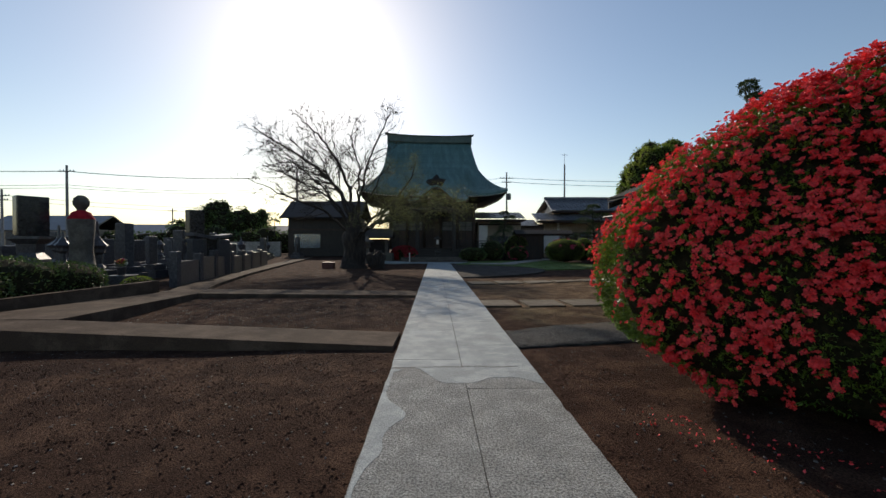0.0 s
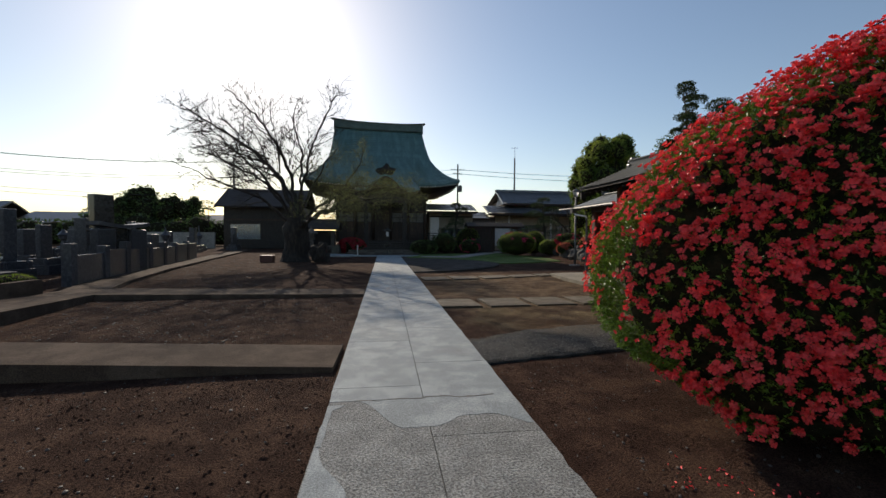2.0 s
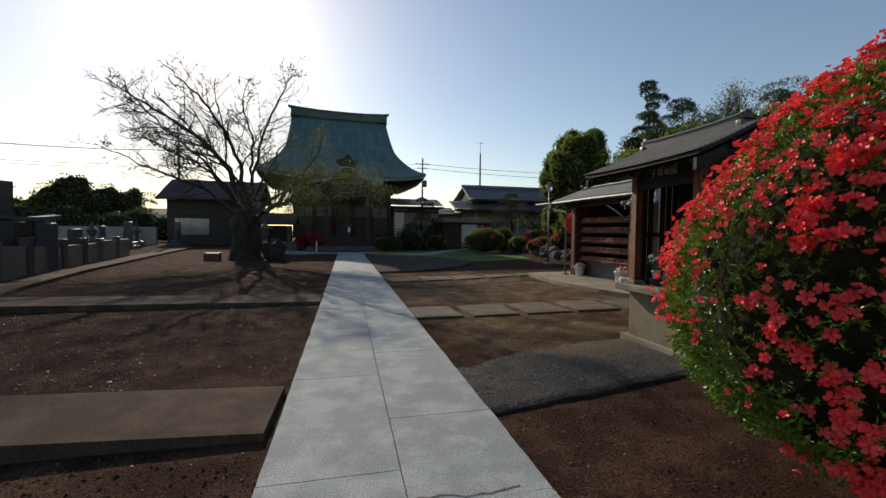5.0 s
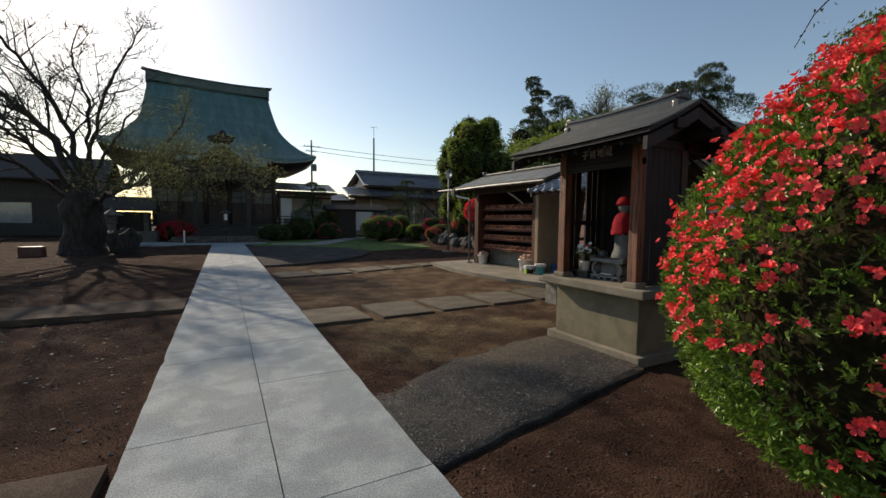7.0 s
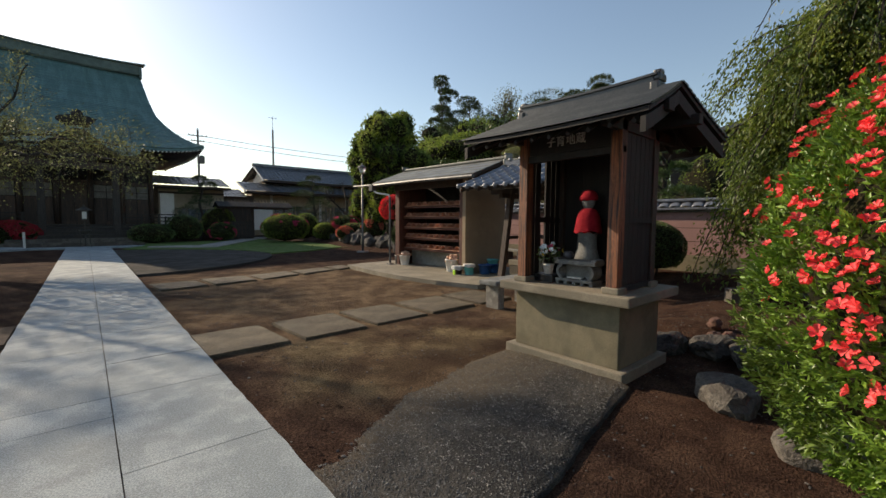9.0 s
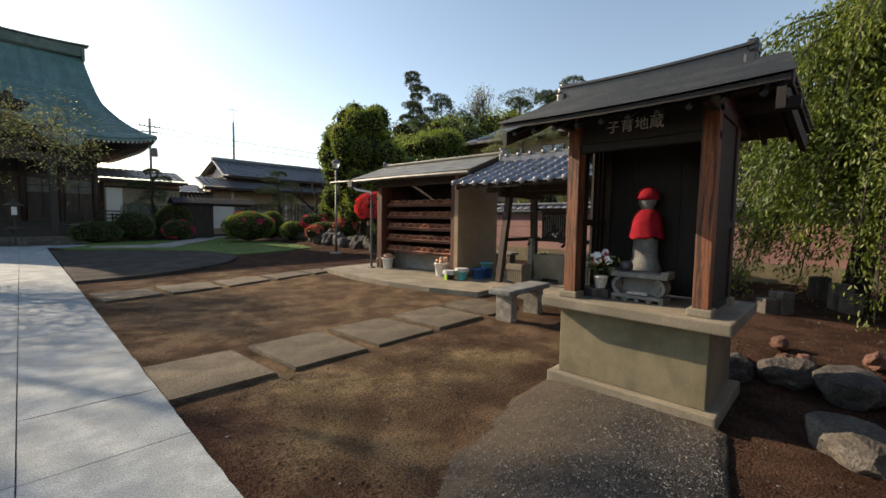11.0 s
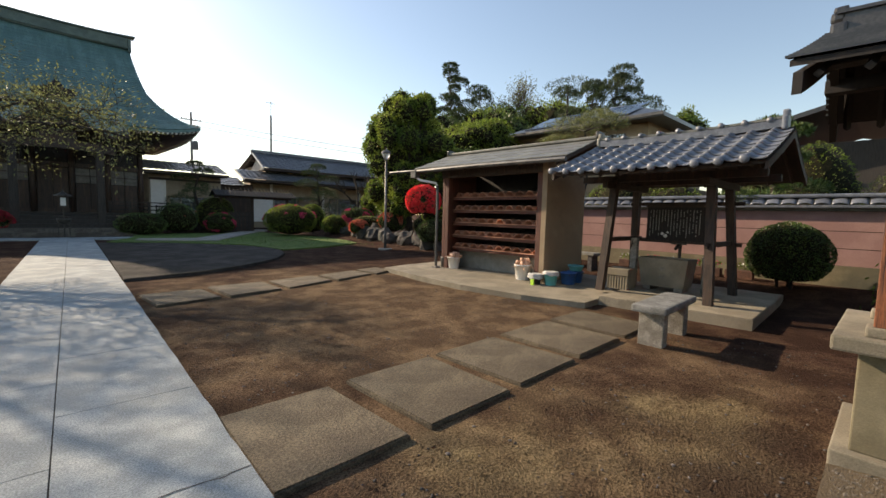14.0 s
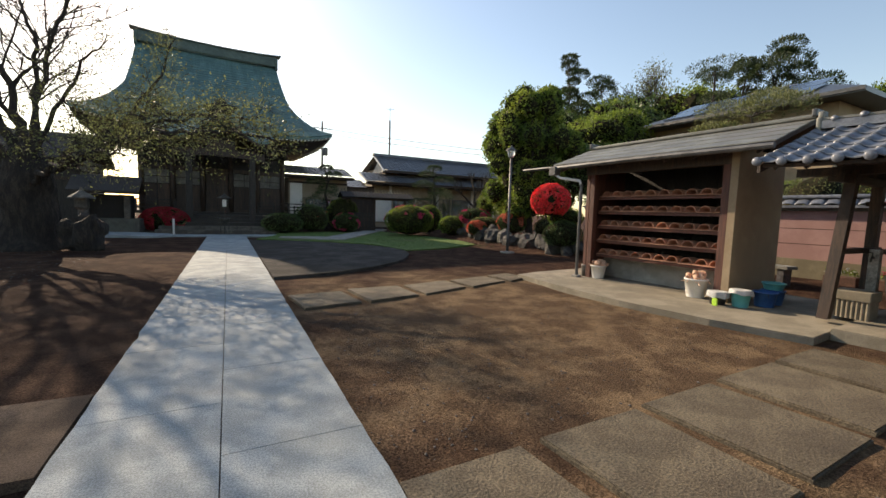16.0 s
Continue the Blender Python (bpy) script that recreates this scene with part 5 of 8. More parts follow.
for yy in (7.83, 10.82):
    bm = box(P_RX - 0.13, P_RX + 0.13, yy - 0.04, yy + 0.04, 2.88, 3.1, 0.03)
    bx(bm, P_RX - 0.07, P_RX + 0.07, yy - 0.045, yy + 0.045, 3.08, 3.2, 0.03)
    pv("ridge_end", bm, SHEET_G if yy > 9 else TILE, "upright ridge-end tile")
for side in (-1, 1):
    for yy in (7.73, 10.86):
        pts = [pav_roof(yy, v / 6, side) - Vector((0, 0, 0.08)) for v in range(7)]
        bm = bmesh.new()
        ring = [[bm.verts.new(p + Vector((0, dy, dz))) for dy, dz in ((-0.02, -0.06), (0.02, -0.06), (0.02, 0.05), (-0.02, 0.05))] for p in pts]
        for a, b in zip(ring, ring[1:]):
            for i in range(4):
                bm.faces.new((a[i], a[(i + 1) % 4], b[(i + 1) % 4], b[i]))
        bm.faces.new(ring[0][::-1]), bm.faces.new(ring[-1])
        pv("barge_board", bm, WOOD_D)

# notice board hung between the back posts
nb = thing("notice_board", 8.98, 9.5, 1.38, label="dark wooden notice board with columns of white writing", category="notice board")
part("board", box(-0.02, 0.018, -0.53, 0.53, -0.33, 0.33, 0.006), WOOD_BLACK, nb)
part("frame_rail", box(-0.03, 0.02, -0.56, 0.56, 0.33, 0.37, 0.004), WOOD_D, nb)
part("frame_rail", box(-0.03, 0.02, -0.56, 0.56, -0.37, -0.33, 0.004), WOOD_D, nb)
for k in range(17):
    y = 0.46 - k * 0.056
    top = 0.27
    while top > -0.24 + (0.22 if 3 < k < 7 else 0) + 0.05 * (k % 3):
        h = R.uniform(0.018, 0.03)
        if R.random() > 0.12:
            part("writing_mark", box(-0.025, -0.0215, y - R.uniform(0.006, 0.010), y + 0.008, top - h, top), GREYL, nb)
        top -= h + 0.012
for k, (yy, zz, rr) in enumerate(((0.22, -0.2, 0.03), (0.16, -0.24, 0.035), (0.12, -0.17, 0.02))):
    part("drawing_mark", lathe([(rr, 0), (rr, 0.004)], 14), INK, nb).matrix_basis = pose(-0.0215, yy, zz, 0, -90, 0)

# stone basin and its fittings
basin = thing("stone_basin", 8.7, 9.5, 0.1, label="large pale stone water basin with two worn characters", category="water basin")
bm = bmesh.new()
o = [(-0.24, -0.40), (0.24, -0.40), (0.24, 0.40), (-0.24, 0.40)]
rings = []
for k, z in ((0.94, 0.08), (1.12, 0.62), (0.94, 0.62), (0.86, 0.45)):
    rings.append([bm.verts.new((x * k, y * (1 + (k - 1) * 0.9), z)) for x, y in o])
bm.faces.new(rings[0][::-1])
for a, b in zip(rings, rings[1:]):
    for i in range(4):
        bm.faces.new((a[i], a[(i + 1) % 4], b[(i + 1) % 4], b[i]))
bm.faces.new(rings[-1])
bmesh.ops.bevel(bm, geom=[e for e in bm.edges if e.calc_face_angle(0) > 0.6], offset=0.012, segments=2, affect='EDGES')
part("trough", bm, CONC, basin)
for yy in (-0.28, 0.28):
    part("foot", box(-0.2, 0.2, yy - 0.07, yy + 0.07, 0.0, 0.085, 0.01), BENCHST, basin)
for ch, zz in (("奉", 0.43), ("納", 0.28)):
    me = text_mesh(ch, 0.12, 0.002)
    me.materials.clear()
    me.materials.append(BENCHST)
    ob = new("carved_character", me)
    ob.parent = basin
    ob.matrix_basis = Matrix(((0, 0.052, -1, -0.245 - (zz - 0.3) * 0.085), (-1, 0, 0, 0.0), (0, 1, 0.052, zz), (0, 0, 0, 1)))
blk = thing("stone_block", 8.12, 10.12, 0.1, label="low fluted stone block beside the basin", category="stone block")
part("cap", box(-0.19, 0.19, -0.22, 0.22, 0.26, 0.4, 0.015), CONC, blk)
for k in range(8):
    part("flute", tube([(-0.15, -0.185 + k * 0.053, 0.0), (-0.15, -0.185 + k * 0.053, 0.265)], 0.026, 8), CONC, blk)
part("core", box(-0.145, 0.17, -0.2, 0.2, 0.0, 0.262), CONC, blk)
tapp = thing("tap_post", 8.66, 10.12, 0.1, label="grey square stone post with a brass tap", category="tap")
part("post", box(-0.06, 0.06, -0.06, 0.06, 0, 0.98, 0.008), BENCHST, tapp)
part("tap", tube([(-0.06, 0, 0.86), (-0.13, 0, 0.87), (-0.16, 0, 0.84), (-0.16, 0, 0.80)], 0.014, 8), BRONZE, tapp)
part("tap_lever", tube([(-0.12, 0, 0.87), (-0.12, 0, 0.93), (-0.12, 0.04, 0.94)], 0.009, 6), BRONZE, tapp)
tagged(part("stone_slab", box(8.85, 8.97, 8.78, 8.95, 0.1, 0.78, 0.012), BENCHST), "upright grey stone slab by the basin", "stone")
spt = thing("water_spout", 9.0, 9.42, 0.1, label="bronze bamboo-shaped water spout over the basin", category="spout")
part("riser", tube([(0.1, 0, 0), (0.1, 0, 0.82)], 0.03, 8), BRONZE, spt)
part("spout", tube([(0.12, 0, 0.84), (-0.02, 0, 0.86), (-0.14, 0, 0.80)], 0.032, 8), BRONZE, spt)
part("cross_bar", tube([(0.0, -0.14, 0.9), (0.0, 0.14, 0.9)], 0.025, 8), GREYM, spt)

# stone bench in the yard
bench = thing("stone_bench", 5.72, 8.46, -0.06, 3, label="grey granite bench slab on two rough stone legs", category="bench")
part("seat", box(-0.64, 0.64, -0.2, 0.2, 0.41, 0.5, 0.03), STATUE_ST, bench)
for xx in (-0.42, 0.42):
    bm = box(xx - 0.08, xx + 0.08, -0.14, 0.14, -0.03, 0.412, 0.012)
    for v in bm.verts:
        v.co += Vector((noise.noise(v.co * 9), noise.noise(v.co * 9 + Vector((5, 0, 0))), 0)) * 0.01
    part("leg", bm, BENCHST, bench)
bench2 = thing("stone_bench", 10.6, 12.3, 0.1, 80, label="small pale stone bench against the pink wall", category="bench")
part("seat", box(-0.45, 0.45, -0.16, 0.16, 0.36, 0.43, 0.012), STATUE_ST, bench2)
for xx in (-0.3, 0.3):
    part("leg", box(xx - 0.07, xx + 0.07, -0.12, 0.12, -0.1, 0.361, 0.01), GRANITE, bench2)

# ---- pink boundary wall ----
WX = 12.0
bwall = thing("boundary_wall", WX, 6, 0, label="pink plastered garden wall with a grey tiled coping", category="wall", kind="structure")
BI = bwall.matrix_world.inverted()


def bw(name, bm, material, label=""):
    ob = part(name, bm, material, bwall, label)
    ob.matrix_parent_inverse = BI
    return ob


bw("wall_base", box(WX - 0.02, WX + 0.22, -10, 19, -0.1, 0.60, 0.006), PLINTH, "stained grey base course")
zz = 0.604
for k, h in enumerate((0.36, 0.36, 0.42)):
    bw("wall_band", box(WX, WX + 0.2, -10, 19, zz, zz + h - 0.014), PINK)
    zz += h
bw("wall_core", box(WX + 0.008, WX + 0.192, -10, 19, 0.60, 1.78), WOOD_D)
bw("coping_band", box(WX - 0.05, WX + 0.25, -10, 19, 1.735, 1.80, 0.006), SHEET_G)
bw("coping_deck", prism([(WX - 0.16, -10), (WX + 0.36, -10), (WX + 0.36, 19), (WX - 0.16, 19)], 1.803, lambda x, y: 1.86), TILE)
COPE_ME = to_mesh("coping_tile", sheet(lambda u, v: Vector((-0.24 + 0.24 * v, 0.13 * (2 * u - 1), 0.02 + 0.15 * v + 0.035 * math.sin(math.pi * u))), 6, 1, 0.02), TILE, True)
for k in range(104):
    ob = shared("coping_tile", COPE_ME, bwall)
    ob.matrix_parent_inverse = BI
    ob.matrix_basis = pose(WX + 0.1, -9.8 + k * 0.277, 1.86)
bw("coping_cap", box(WX - 0.02, WX + 0.22, -10, 19, 2.02, 2.10, 0.03), TILE)

# ---- temple hall ----
TX, TY, TR = -0.35, 35.7, 4.0
hall = thing("temple_hall", TX, TY, 0, TR, label="large dark timber temple hall under a steep green copper roof", category="temple")


def tp(name, bm, material, label="", parent=None, smooth=False):
    return part(name, bm, material, parent or hall, label, smooth)


PROF = ((7.5, 12.35), (6.9, 11.45), (6.2, 10.55), (5.4, 9.65), (4.6, 8.9), (3.8, 8.2), (3.0, 7.58), (2.0, 6.92), (1.0, 6.38), (0.0, 5.98))


def prof_z(y):
    for (ya, za), (yb, zb) in zip(PROF, PROF[1:]):
        if y >= yb:
            t = (ya - y) / (ya - yb)
            return za + (zb - za) * t
    return PROF[-1][1]


KNEE = 4.6


def half_w(y):
    return 4.42 + 0.42 * (7.5 - y) / (7.5 - KNEE) if y >= KNEE else 4.84 + 1.86 * (KNEE - y) / KNEE


def front(u, v):
    """u across, v from the ridge down to the eave; the corners sweep up."""
    y = 7.5 * (1 - v)
    s = 2 * u - 1
    low = max(0.0, 1 - y / KNEE)
    return Vector((s * half_w(y), y, prof_z(y) + 0.5 * abs(s) ** 5 * low ** 1.5))


COURSES = 44
for back in (0, 1):
    base = tp("roof_slope", sheet(lambda u, v: Vector((front(u, v).x, 15 - front(u, v).y if back else front(u, v).y, front(u, v).z - 0.03)), 20, 24, 0.16), COPPER, "steep green copper roof slope")
    if back:
        continue
    for j in range(COURSES):
        v0, v1 = j / COURSES, (j + 1) / COURSES
        tp("roof_course", sheet(lambda u, v: front(u, v0 + (v1 - v0) * v) + Vector((0, -0.03 * v, 0.012 + 0.022 * v)), 16, 1, 0.03), COPPER)
for s in (-1, 1):
    def side_f(u, v, s=s):
        """v from the gable foot to the side eave."""
        y0 = KNEE * (1 - v)
        y = y0 + (15 - 2 * y0) * u
        lift = 0.5 * abs(2 * u - 1) ** 5 * v ** 1.5
        return Vector((s * (4.84 + 1.86 * v), y, prof_z(y0) + lift - 0.02))
    tp("roof_side", sheet(side_f, 16, 10, 0.14), COPPER)
    bm = bmesh.new()
    pts = [(y, prof_z(y) - 0.12) for y, _ in PROF if y >= KNEE] + [(KNEE, 8.3)]
    ring = [(y, z) for y, z in pts] + [(15 - y, z) for y, z in reversed(pts)]
    a = [bm.verts.new((s * 4.1, y, z)) for y, z in ring]
    b = [bm.verts.new((s * 4.0, y, z)) for y, z in ring]
    bm.faces.new(a), bm.faces.new(b[::-1])
    for i in range(len(ring)):
        bm.faces.new((a[i], a[(i + 1) % len(ring)], b[(i + 1) % len(ring)], b[i]))
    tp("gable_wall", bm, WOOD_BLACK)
tp("ridge", sheet(lambda u, v: Vector((-4.35 + 8.7 * u, 7.25 + 0.5 * v, 12.95 + 0.10 * (2 * u - 1) ** 2)), 14, 1, 0.72), COPPER_D, "tall dark copper ridge")
tp("ridge_moulding", sheet(lambda u, v: Vector((-4.45 + 8.9 * u, 7.16 + 0.68 * v, 12.42 + 0.05 * (2 * u - 1) ** 2)), 14, 1, 0.1), COPPER_D)
tp("ridge_cap", sheet(lambda u, v: Vector((-4.75 + 9.5 * u, 7.14 + 0.72 * v, 13.03 + 0.22 * abs(2 * u - 1) ** 2.5)), 18, 1, 0.09), COPPER_D, "upswept ridge cap")
for s in (-1, 1):
    tp("ridge_end", box(s * 4.42 - 0.09, s * 4.42 + 0.09, 7.1, 7.9, 12.1, 12.98, 0.03), COPPER_D)

# eaves: soffit and rafter ends
def soffit(u, v):
    s = 2 * u - 1
    e = front(u, 1.0)
    w = Vector((s * 4.2, 2.6, 5.35))
    return w + (Vector((e.x * 0.99, 0.08, e.z - 0.2)) - w) * v


tp("soffit", sheet(soffit, 16, 3, 0.05), WOOD_D)
for s in (-1, 1):
    tp("soffit", sheet(lambda u, v: Vector((s * (4.2 + 2.4 * v), 2.6 - 2.5 * v + (9.8 + 5.0 * v) * u, 5.35 + 0.48 * v + 0.45 * abs(2 * u - 1) ** 5 * v)), 12, 3, 0.05), WOOD_D)
for k in range(58):
    s = -0.98 + 1.96 * k / 57
    if abs(s) < 0.33:
        continue
    e = front((s + 1) / 2, 1.0)
    tp("rafter_end", box(e.x - 0.045, e.x + 0.045, 0.02, 0.5, e.z - 0.27, e.z - 0.18), WHITEP)
for k in range(40):
    yy = 0.35 + 14.3 * k / 39
    lift = 0.5 * abs(2 * k / 39 - 1) ** 5
    tp("rafter_end", box(6.2, 6.66, yy - 0.045, yy + 0.045, 5.70 + lift, 5.79 + lift), WHITEP)
# bracket band and walls; band and core near black, eave shade in the colour
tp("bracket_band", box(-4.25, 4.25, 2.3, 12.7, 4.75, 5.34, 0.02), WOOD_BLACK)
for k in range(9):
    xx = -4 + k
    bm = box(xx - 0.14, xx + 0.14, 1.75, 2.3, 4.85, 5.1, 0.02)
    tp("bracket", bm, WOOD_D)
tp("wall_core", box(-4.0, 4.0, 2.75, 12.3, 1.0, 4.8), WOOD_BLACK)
for k in range(6):
    xx = -4.0 + 1.6 * k
    tp("pillar", tube([(xx, 2.62, 0.95), (xx, 2.62, 4.8)], 0.14, 12), WOOD_D, "", None, True)
tp("lintel", box(-4.1, 4.1, 2.55, 2.72, 3.6, 3.85), WOOD_D)
tp("sill", box(-4.1, 4.1, 2.55, 2.72, 1.05, 1.25), WOOD_D)
for k in range(5):
    x0 = -4.0 + 1.6 * k + 0.16
    if k == 2:
        for q in range(2):
            door = tp("door", box(x0 + q * 0.65, x0 + q * 0.65 + 0.62, 2.66, 2.71, 1.25, 3.6), WOOD_D, "lattice door")
        continue
    for q in range(2):
        xa = x0 + q * 0.65
        p_ = tp("panel", box(xa, xa + 0.61, 2.66, 2.70, 2.75, 3.58), AGED_PAPER, "pale papered panel")
        part("mid_rail", box(xa, xa + 0.61, 2.64, 2.657, 3.14, 3.18), WOOD_D, p_)
        tp("lower_panel", box(xa, xa + 0.61, 2.66, 2.70, 1.26, 2.72), WOOD_D)
for s in (-1, 1):
    for k in range(5):
        y0 = 3.0 + 1.85 * k
        tp("side_panel", box(s * 4.02 - 0.02, s * 4.02 + 0.02, y0, y0 + 1.6, 2.6, 3.6), AGED_PAPER)
# veranda and its rail
tp("veranda", box(-5.2, 5.2, 1.5, 13.5, 0.92, 1.06, 0.01), WOOD_G)
for k in range(9):
    xx = -5.0 + 1.25 * k
    tp("veranda_post", box(xx - 0.08, xx + 0.08, 1.6, 1.76, -0.08, 0.93), WOOD_D)
for s in (-1, 1):
    for k in range(4):
        xx = s * (2.3 + 0.95 * k)
        tp("rail_post", box(xx - 0.05, xx + 0.05, 1.55, 1.65, 1.05, 1.78), WOOD_G)
    for z in (1.25, 1.48, 1.70):
        tp("rail", box(min(s * 2.2, s * 5.25), max(s * 2.2, s * 5.25), 1.57, 1.63, z, z + 0.06), WOOD_G)
    for z in (1.25, 1.48, 1.70):
        tp("rail", box(s * 5.15 - 0.03, s * 5.15 + 0.03, 1.55, 10, z, z + 0.06), WOOD_G)
# steps
for k in range(5):
    tp("stair_step", box(-3.1 + 0.14 * k, 2.9 - 0.14 * k, -2.6 + 0.42 * k, 1.5, -0.1 + (0.2 * k if k else 0), 0.14 + 0.195 * k, 0.012), STONE if k < 2 else WOOD_G)
# porch
for xx in (-1.55, 1.62):
    tp("porch_pillar", box(xx - 0.16, xx + 0.16, -1.36, -1.04, 0.3, 4.35, 0.03), WOOD_G, "stout grey porch pillar")
    tp("pillar_base", box(xx - 0.25, xx + 0.25, -1.45, -0.95, 0.12, 0.36, 0.03), STONE)
    tp("rainbow_beam", sheet(lambda u, v: Vector((xx - 0.1 + 0.2 * v, -1.2 + 3.9 * u, 4.2 + 0.5 * math.sin(u * 1.6))), 8, 1, 0.35), WOOD_D)
tp("porch_beam", sheet(lambda u, v: Vector((-2.3 + 4.6 * u, -1.32 + 0.24 * v, 4.55 + 0.1 * math.sin(math.pi * u))), 10, 1, 0.4), WOOD_D, "carved porch beam")
tp("carved_panel", box(-0.7, 0.75, -1.28, -1.16, 4.55, 5.15, 0.03), WOOD_D, "carved panel under the gable")


def porch(u, v):
    """The porch roof with its cusped gable; v from the main roof out to the porch eave."""
    s = 2 * u - 1
    x = s * 2.75
    y = 2.2 - 4.3 * v
    base = 7.0 - 1.85 * v ** 0.85 + 0.25 * abs(s) ** 4 * v
    bump = (1.35 * math.exp(-(s / 0.42) ** 2) - 0.12 * math.exp(-((abs(s) - 0.75) / 0.2) ** 2)) * sstep(v, 0.15, 1.0)
    return Vector((x, y, base + bump * 0.95))


tp("porch_roof", sheet(porch, 36, 14, 0.13), COPPER, "porch roof with a cusped gable")
tp("gable_edge", sheet(lambda u, v: porch(u, 0.985) + Vector((0, -0.06 + 0.1 * v, -0.10)), 36, 1, 0.2), WOOD_D, "dark curved gable board")
bm = blob(0, -1.98, 6.72, 0.75, 0.14, 0.30, 0.3, 3, 3)
blob(0, -1.98, 7.0, 0.28, 0.12, 0.28, 0.25, 5, 2, None, bm)
tp("gable_ornament", bm, WOOD_BLACK, "carved dark gable ornament")
bm = box(-0.35, 0.35, -1.96, -0.8, 6.42, 6.55, 0.04)
tp("gable_ridge", bm, COPPER_D)

# lantern standing on the path end, and the low step posts
lan = thing("lantern_stand", -0.1, 31.7, 0.0, label="thin bronze lantern on a pole before the steps", category="lantern")
part("pole", tube([(0, 0, 0), (0, 0, 1.35)], 0.03, 8), BRONZE, lan)
part("box", box(-0.13, 0.13, -0.13, 0.13, 1.35, 1.85, 0.01), BRONZE, lan)
part("pane", box(-0.09, 0.09, -0.137, -0.132, 1.42, 1.78), WHITEP, lan, "pale paper pane")
part("roof", lathe([(0.34, 1.85), (0.33, 1.88), (0.12, 1.98), (0.04, 2.05), (0.02, 2.15)], 6), BRONZE, lan)
cen = thing("incense_burner", -0.1, 31.1, 0.0, label="dark incense burner on four legs", category="incense burner")
part("bowl", lathe([(0.1, 0.62), (0.2, 0.68), (0.24, 0.78), (0.25, 0.86), (0.22, 0.86), (0.2, 0.78)], 16), BRONZE, cen, "", True)
for a in range(4):
    c_, s_ = math.cos(a * 1.571 + 0.785), math.sin(a * 1.571 + 0.785)
    part("leg", tube([(0.3 * c_, 0.3 * s_, 0), (0.2 * c_, 0.2 * s_, 0.72)], 0.018, 6), BRONZE, cen)

# ---- roofs of tiles for the houses behind ----


def tiled_slope(p00, p10, p01, nu, nv, name, parent, amp=0.05):
    """A slope of small tiles between the eave corner p00, along p10 and up to p01."""
    p00, p10, p01 = Vector(p00), Vector(p10), Vector(p01)
    U, V = p10 - p00, p01 - p00
    n = U.cross(V).normalized()
    if n.z < 0:
        n = -n
    def f(u, v):
        row = v * nv
        fr = row - math.floor(row)
        return p00 + U * u + V * v + n * (amp * abs(math.sin(math.pi * u * nu)) + 0.035 * (1 - fr))
    bm = bmesh.new()
    W = nu * 4
    rows = []
    for j in range(nv):
        for e in (0.0, 0.999):
            rows.append([bm.verts.new(p00 + U * (i / W) + V * ((j + e) / nv) + n * (amp * abs(math.sin(math.pi * i / 4)) + 0.04 * (1 - e))) for i in range(W + 1)])
    for a, b in zip(rows, rows[1:]):
        for i in range(W):
            bm.faces.new((a[i], a[i + 1], b[i + 1], b[i]))
    return part(name, bm, TILE_J, parent)


house = thing("dwelling", 18, 45, 0, label="two-tiered house with grey tiled roofs and pale walls", category="house")
HI = house.matrix_world.inverted()


def hs(name, bm, material, label=""):
    ob = part(name, bm, material, house, label)
    ob.matrix_parent_inverse = HI
    return ob


hs("wall", box(11.2, 25, 42.6, 50, 0, 3.7), CREAM)
hs("upper_wall", box(12.6, 25, 43.2, 49, 3.7, 5.4), CREAM)
for nm, args in (("main_roof", ((12.0, 41.9, 4.95), (25.5, 41.9, 4.95), (12.0, 44.6, 6.45), 36, 9)), ("main_roof", ((12.0, 49.5, 4.95), (25.5, 49.5, 4.95), (12.0, 44.6, 6.45), 36, 9)), ("lower_roof", ((10.2, 40.9, 3.85), (25.5, 40.9, 3.85), (10.2, 43.3, 4.75), 40, 7))):
    ob = tiled_slope(*args, nm, house)
    ob.matrix_parent_inverse = HI
hs("ridge", box(11.9, 25.6, 44.4, 44.8, 6.42, 6.68, 0.04), TILE)
hs("eave_board", box(11.95, 25.5, 41.9, 42.0, 4.8, 4.95), WOOD_D)
hs("eave_board", box(10.15, 25.5, 40.9, 41.0, 3.72, 3.86), WOOD_D)
hs("soffit", box(10.3, 25.4, 41.0, 42.6, 3.68, 3.74), WOOD_D)
hs("soffit", box(12.1, 25.4, 42.0, 43.2, 4.8, 4.86), WOOD_D)
for yy in (12.0, 10.2):
    a = (yy, 41.85, 4.9) if yy > 11 else (yy, 40.85, 3.82)
    b = (yy, 44.6, 6.4) if yy > 11 else (yy, 43.3, 4.72)
    hs("barge_board", tube([a, b], 0.09, 4), WHITEP, "white barge board")
bm = bmesh.new()
tri = [(42.2, 4.95), (47.0, 4.95), (44.6, 6.3)]
va = [bm.verts.new((12.55, y, z)) for y, z in tri]
vb = [bm.verts.new((12.62, y, z)) for y, z in tri]
bm.faces.new(va), bm.faces.new(vb[::-1])
for i in range(3):
    bm.faces.new((va[i], va[(i + 1) % 3], vb[(i + 1) % 3], vb[i]))
hs("gable", bm, WHITEP)
for k, (x0, x1, z0, z1) in enumerate(((13.2, 15.0, 0.9, 2.7), (15.2, 17.0, 0.9, 2.7), (18.2, 18.9, 0.3, 2.7), (19.2, 21.2, 0.9, 2.7), (21.6, 23.4, 0.9, 2.7))):
    w = hs("window", box(x0, x1, 42.55, 42.6, z0, z1), GLASS)
    for x in (x0, (x0 + x1) / 2, x1):
        f_ = part("frame_bar", box(x - 0.04, x + 0.04, 42.5, 42.56, z0, z1), GREYM, w)
    part("frame_bar", box(x0, x1, 42.5, 42.56, z1 - 0.06, z1), GREYM, w)
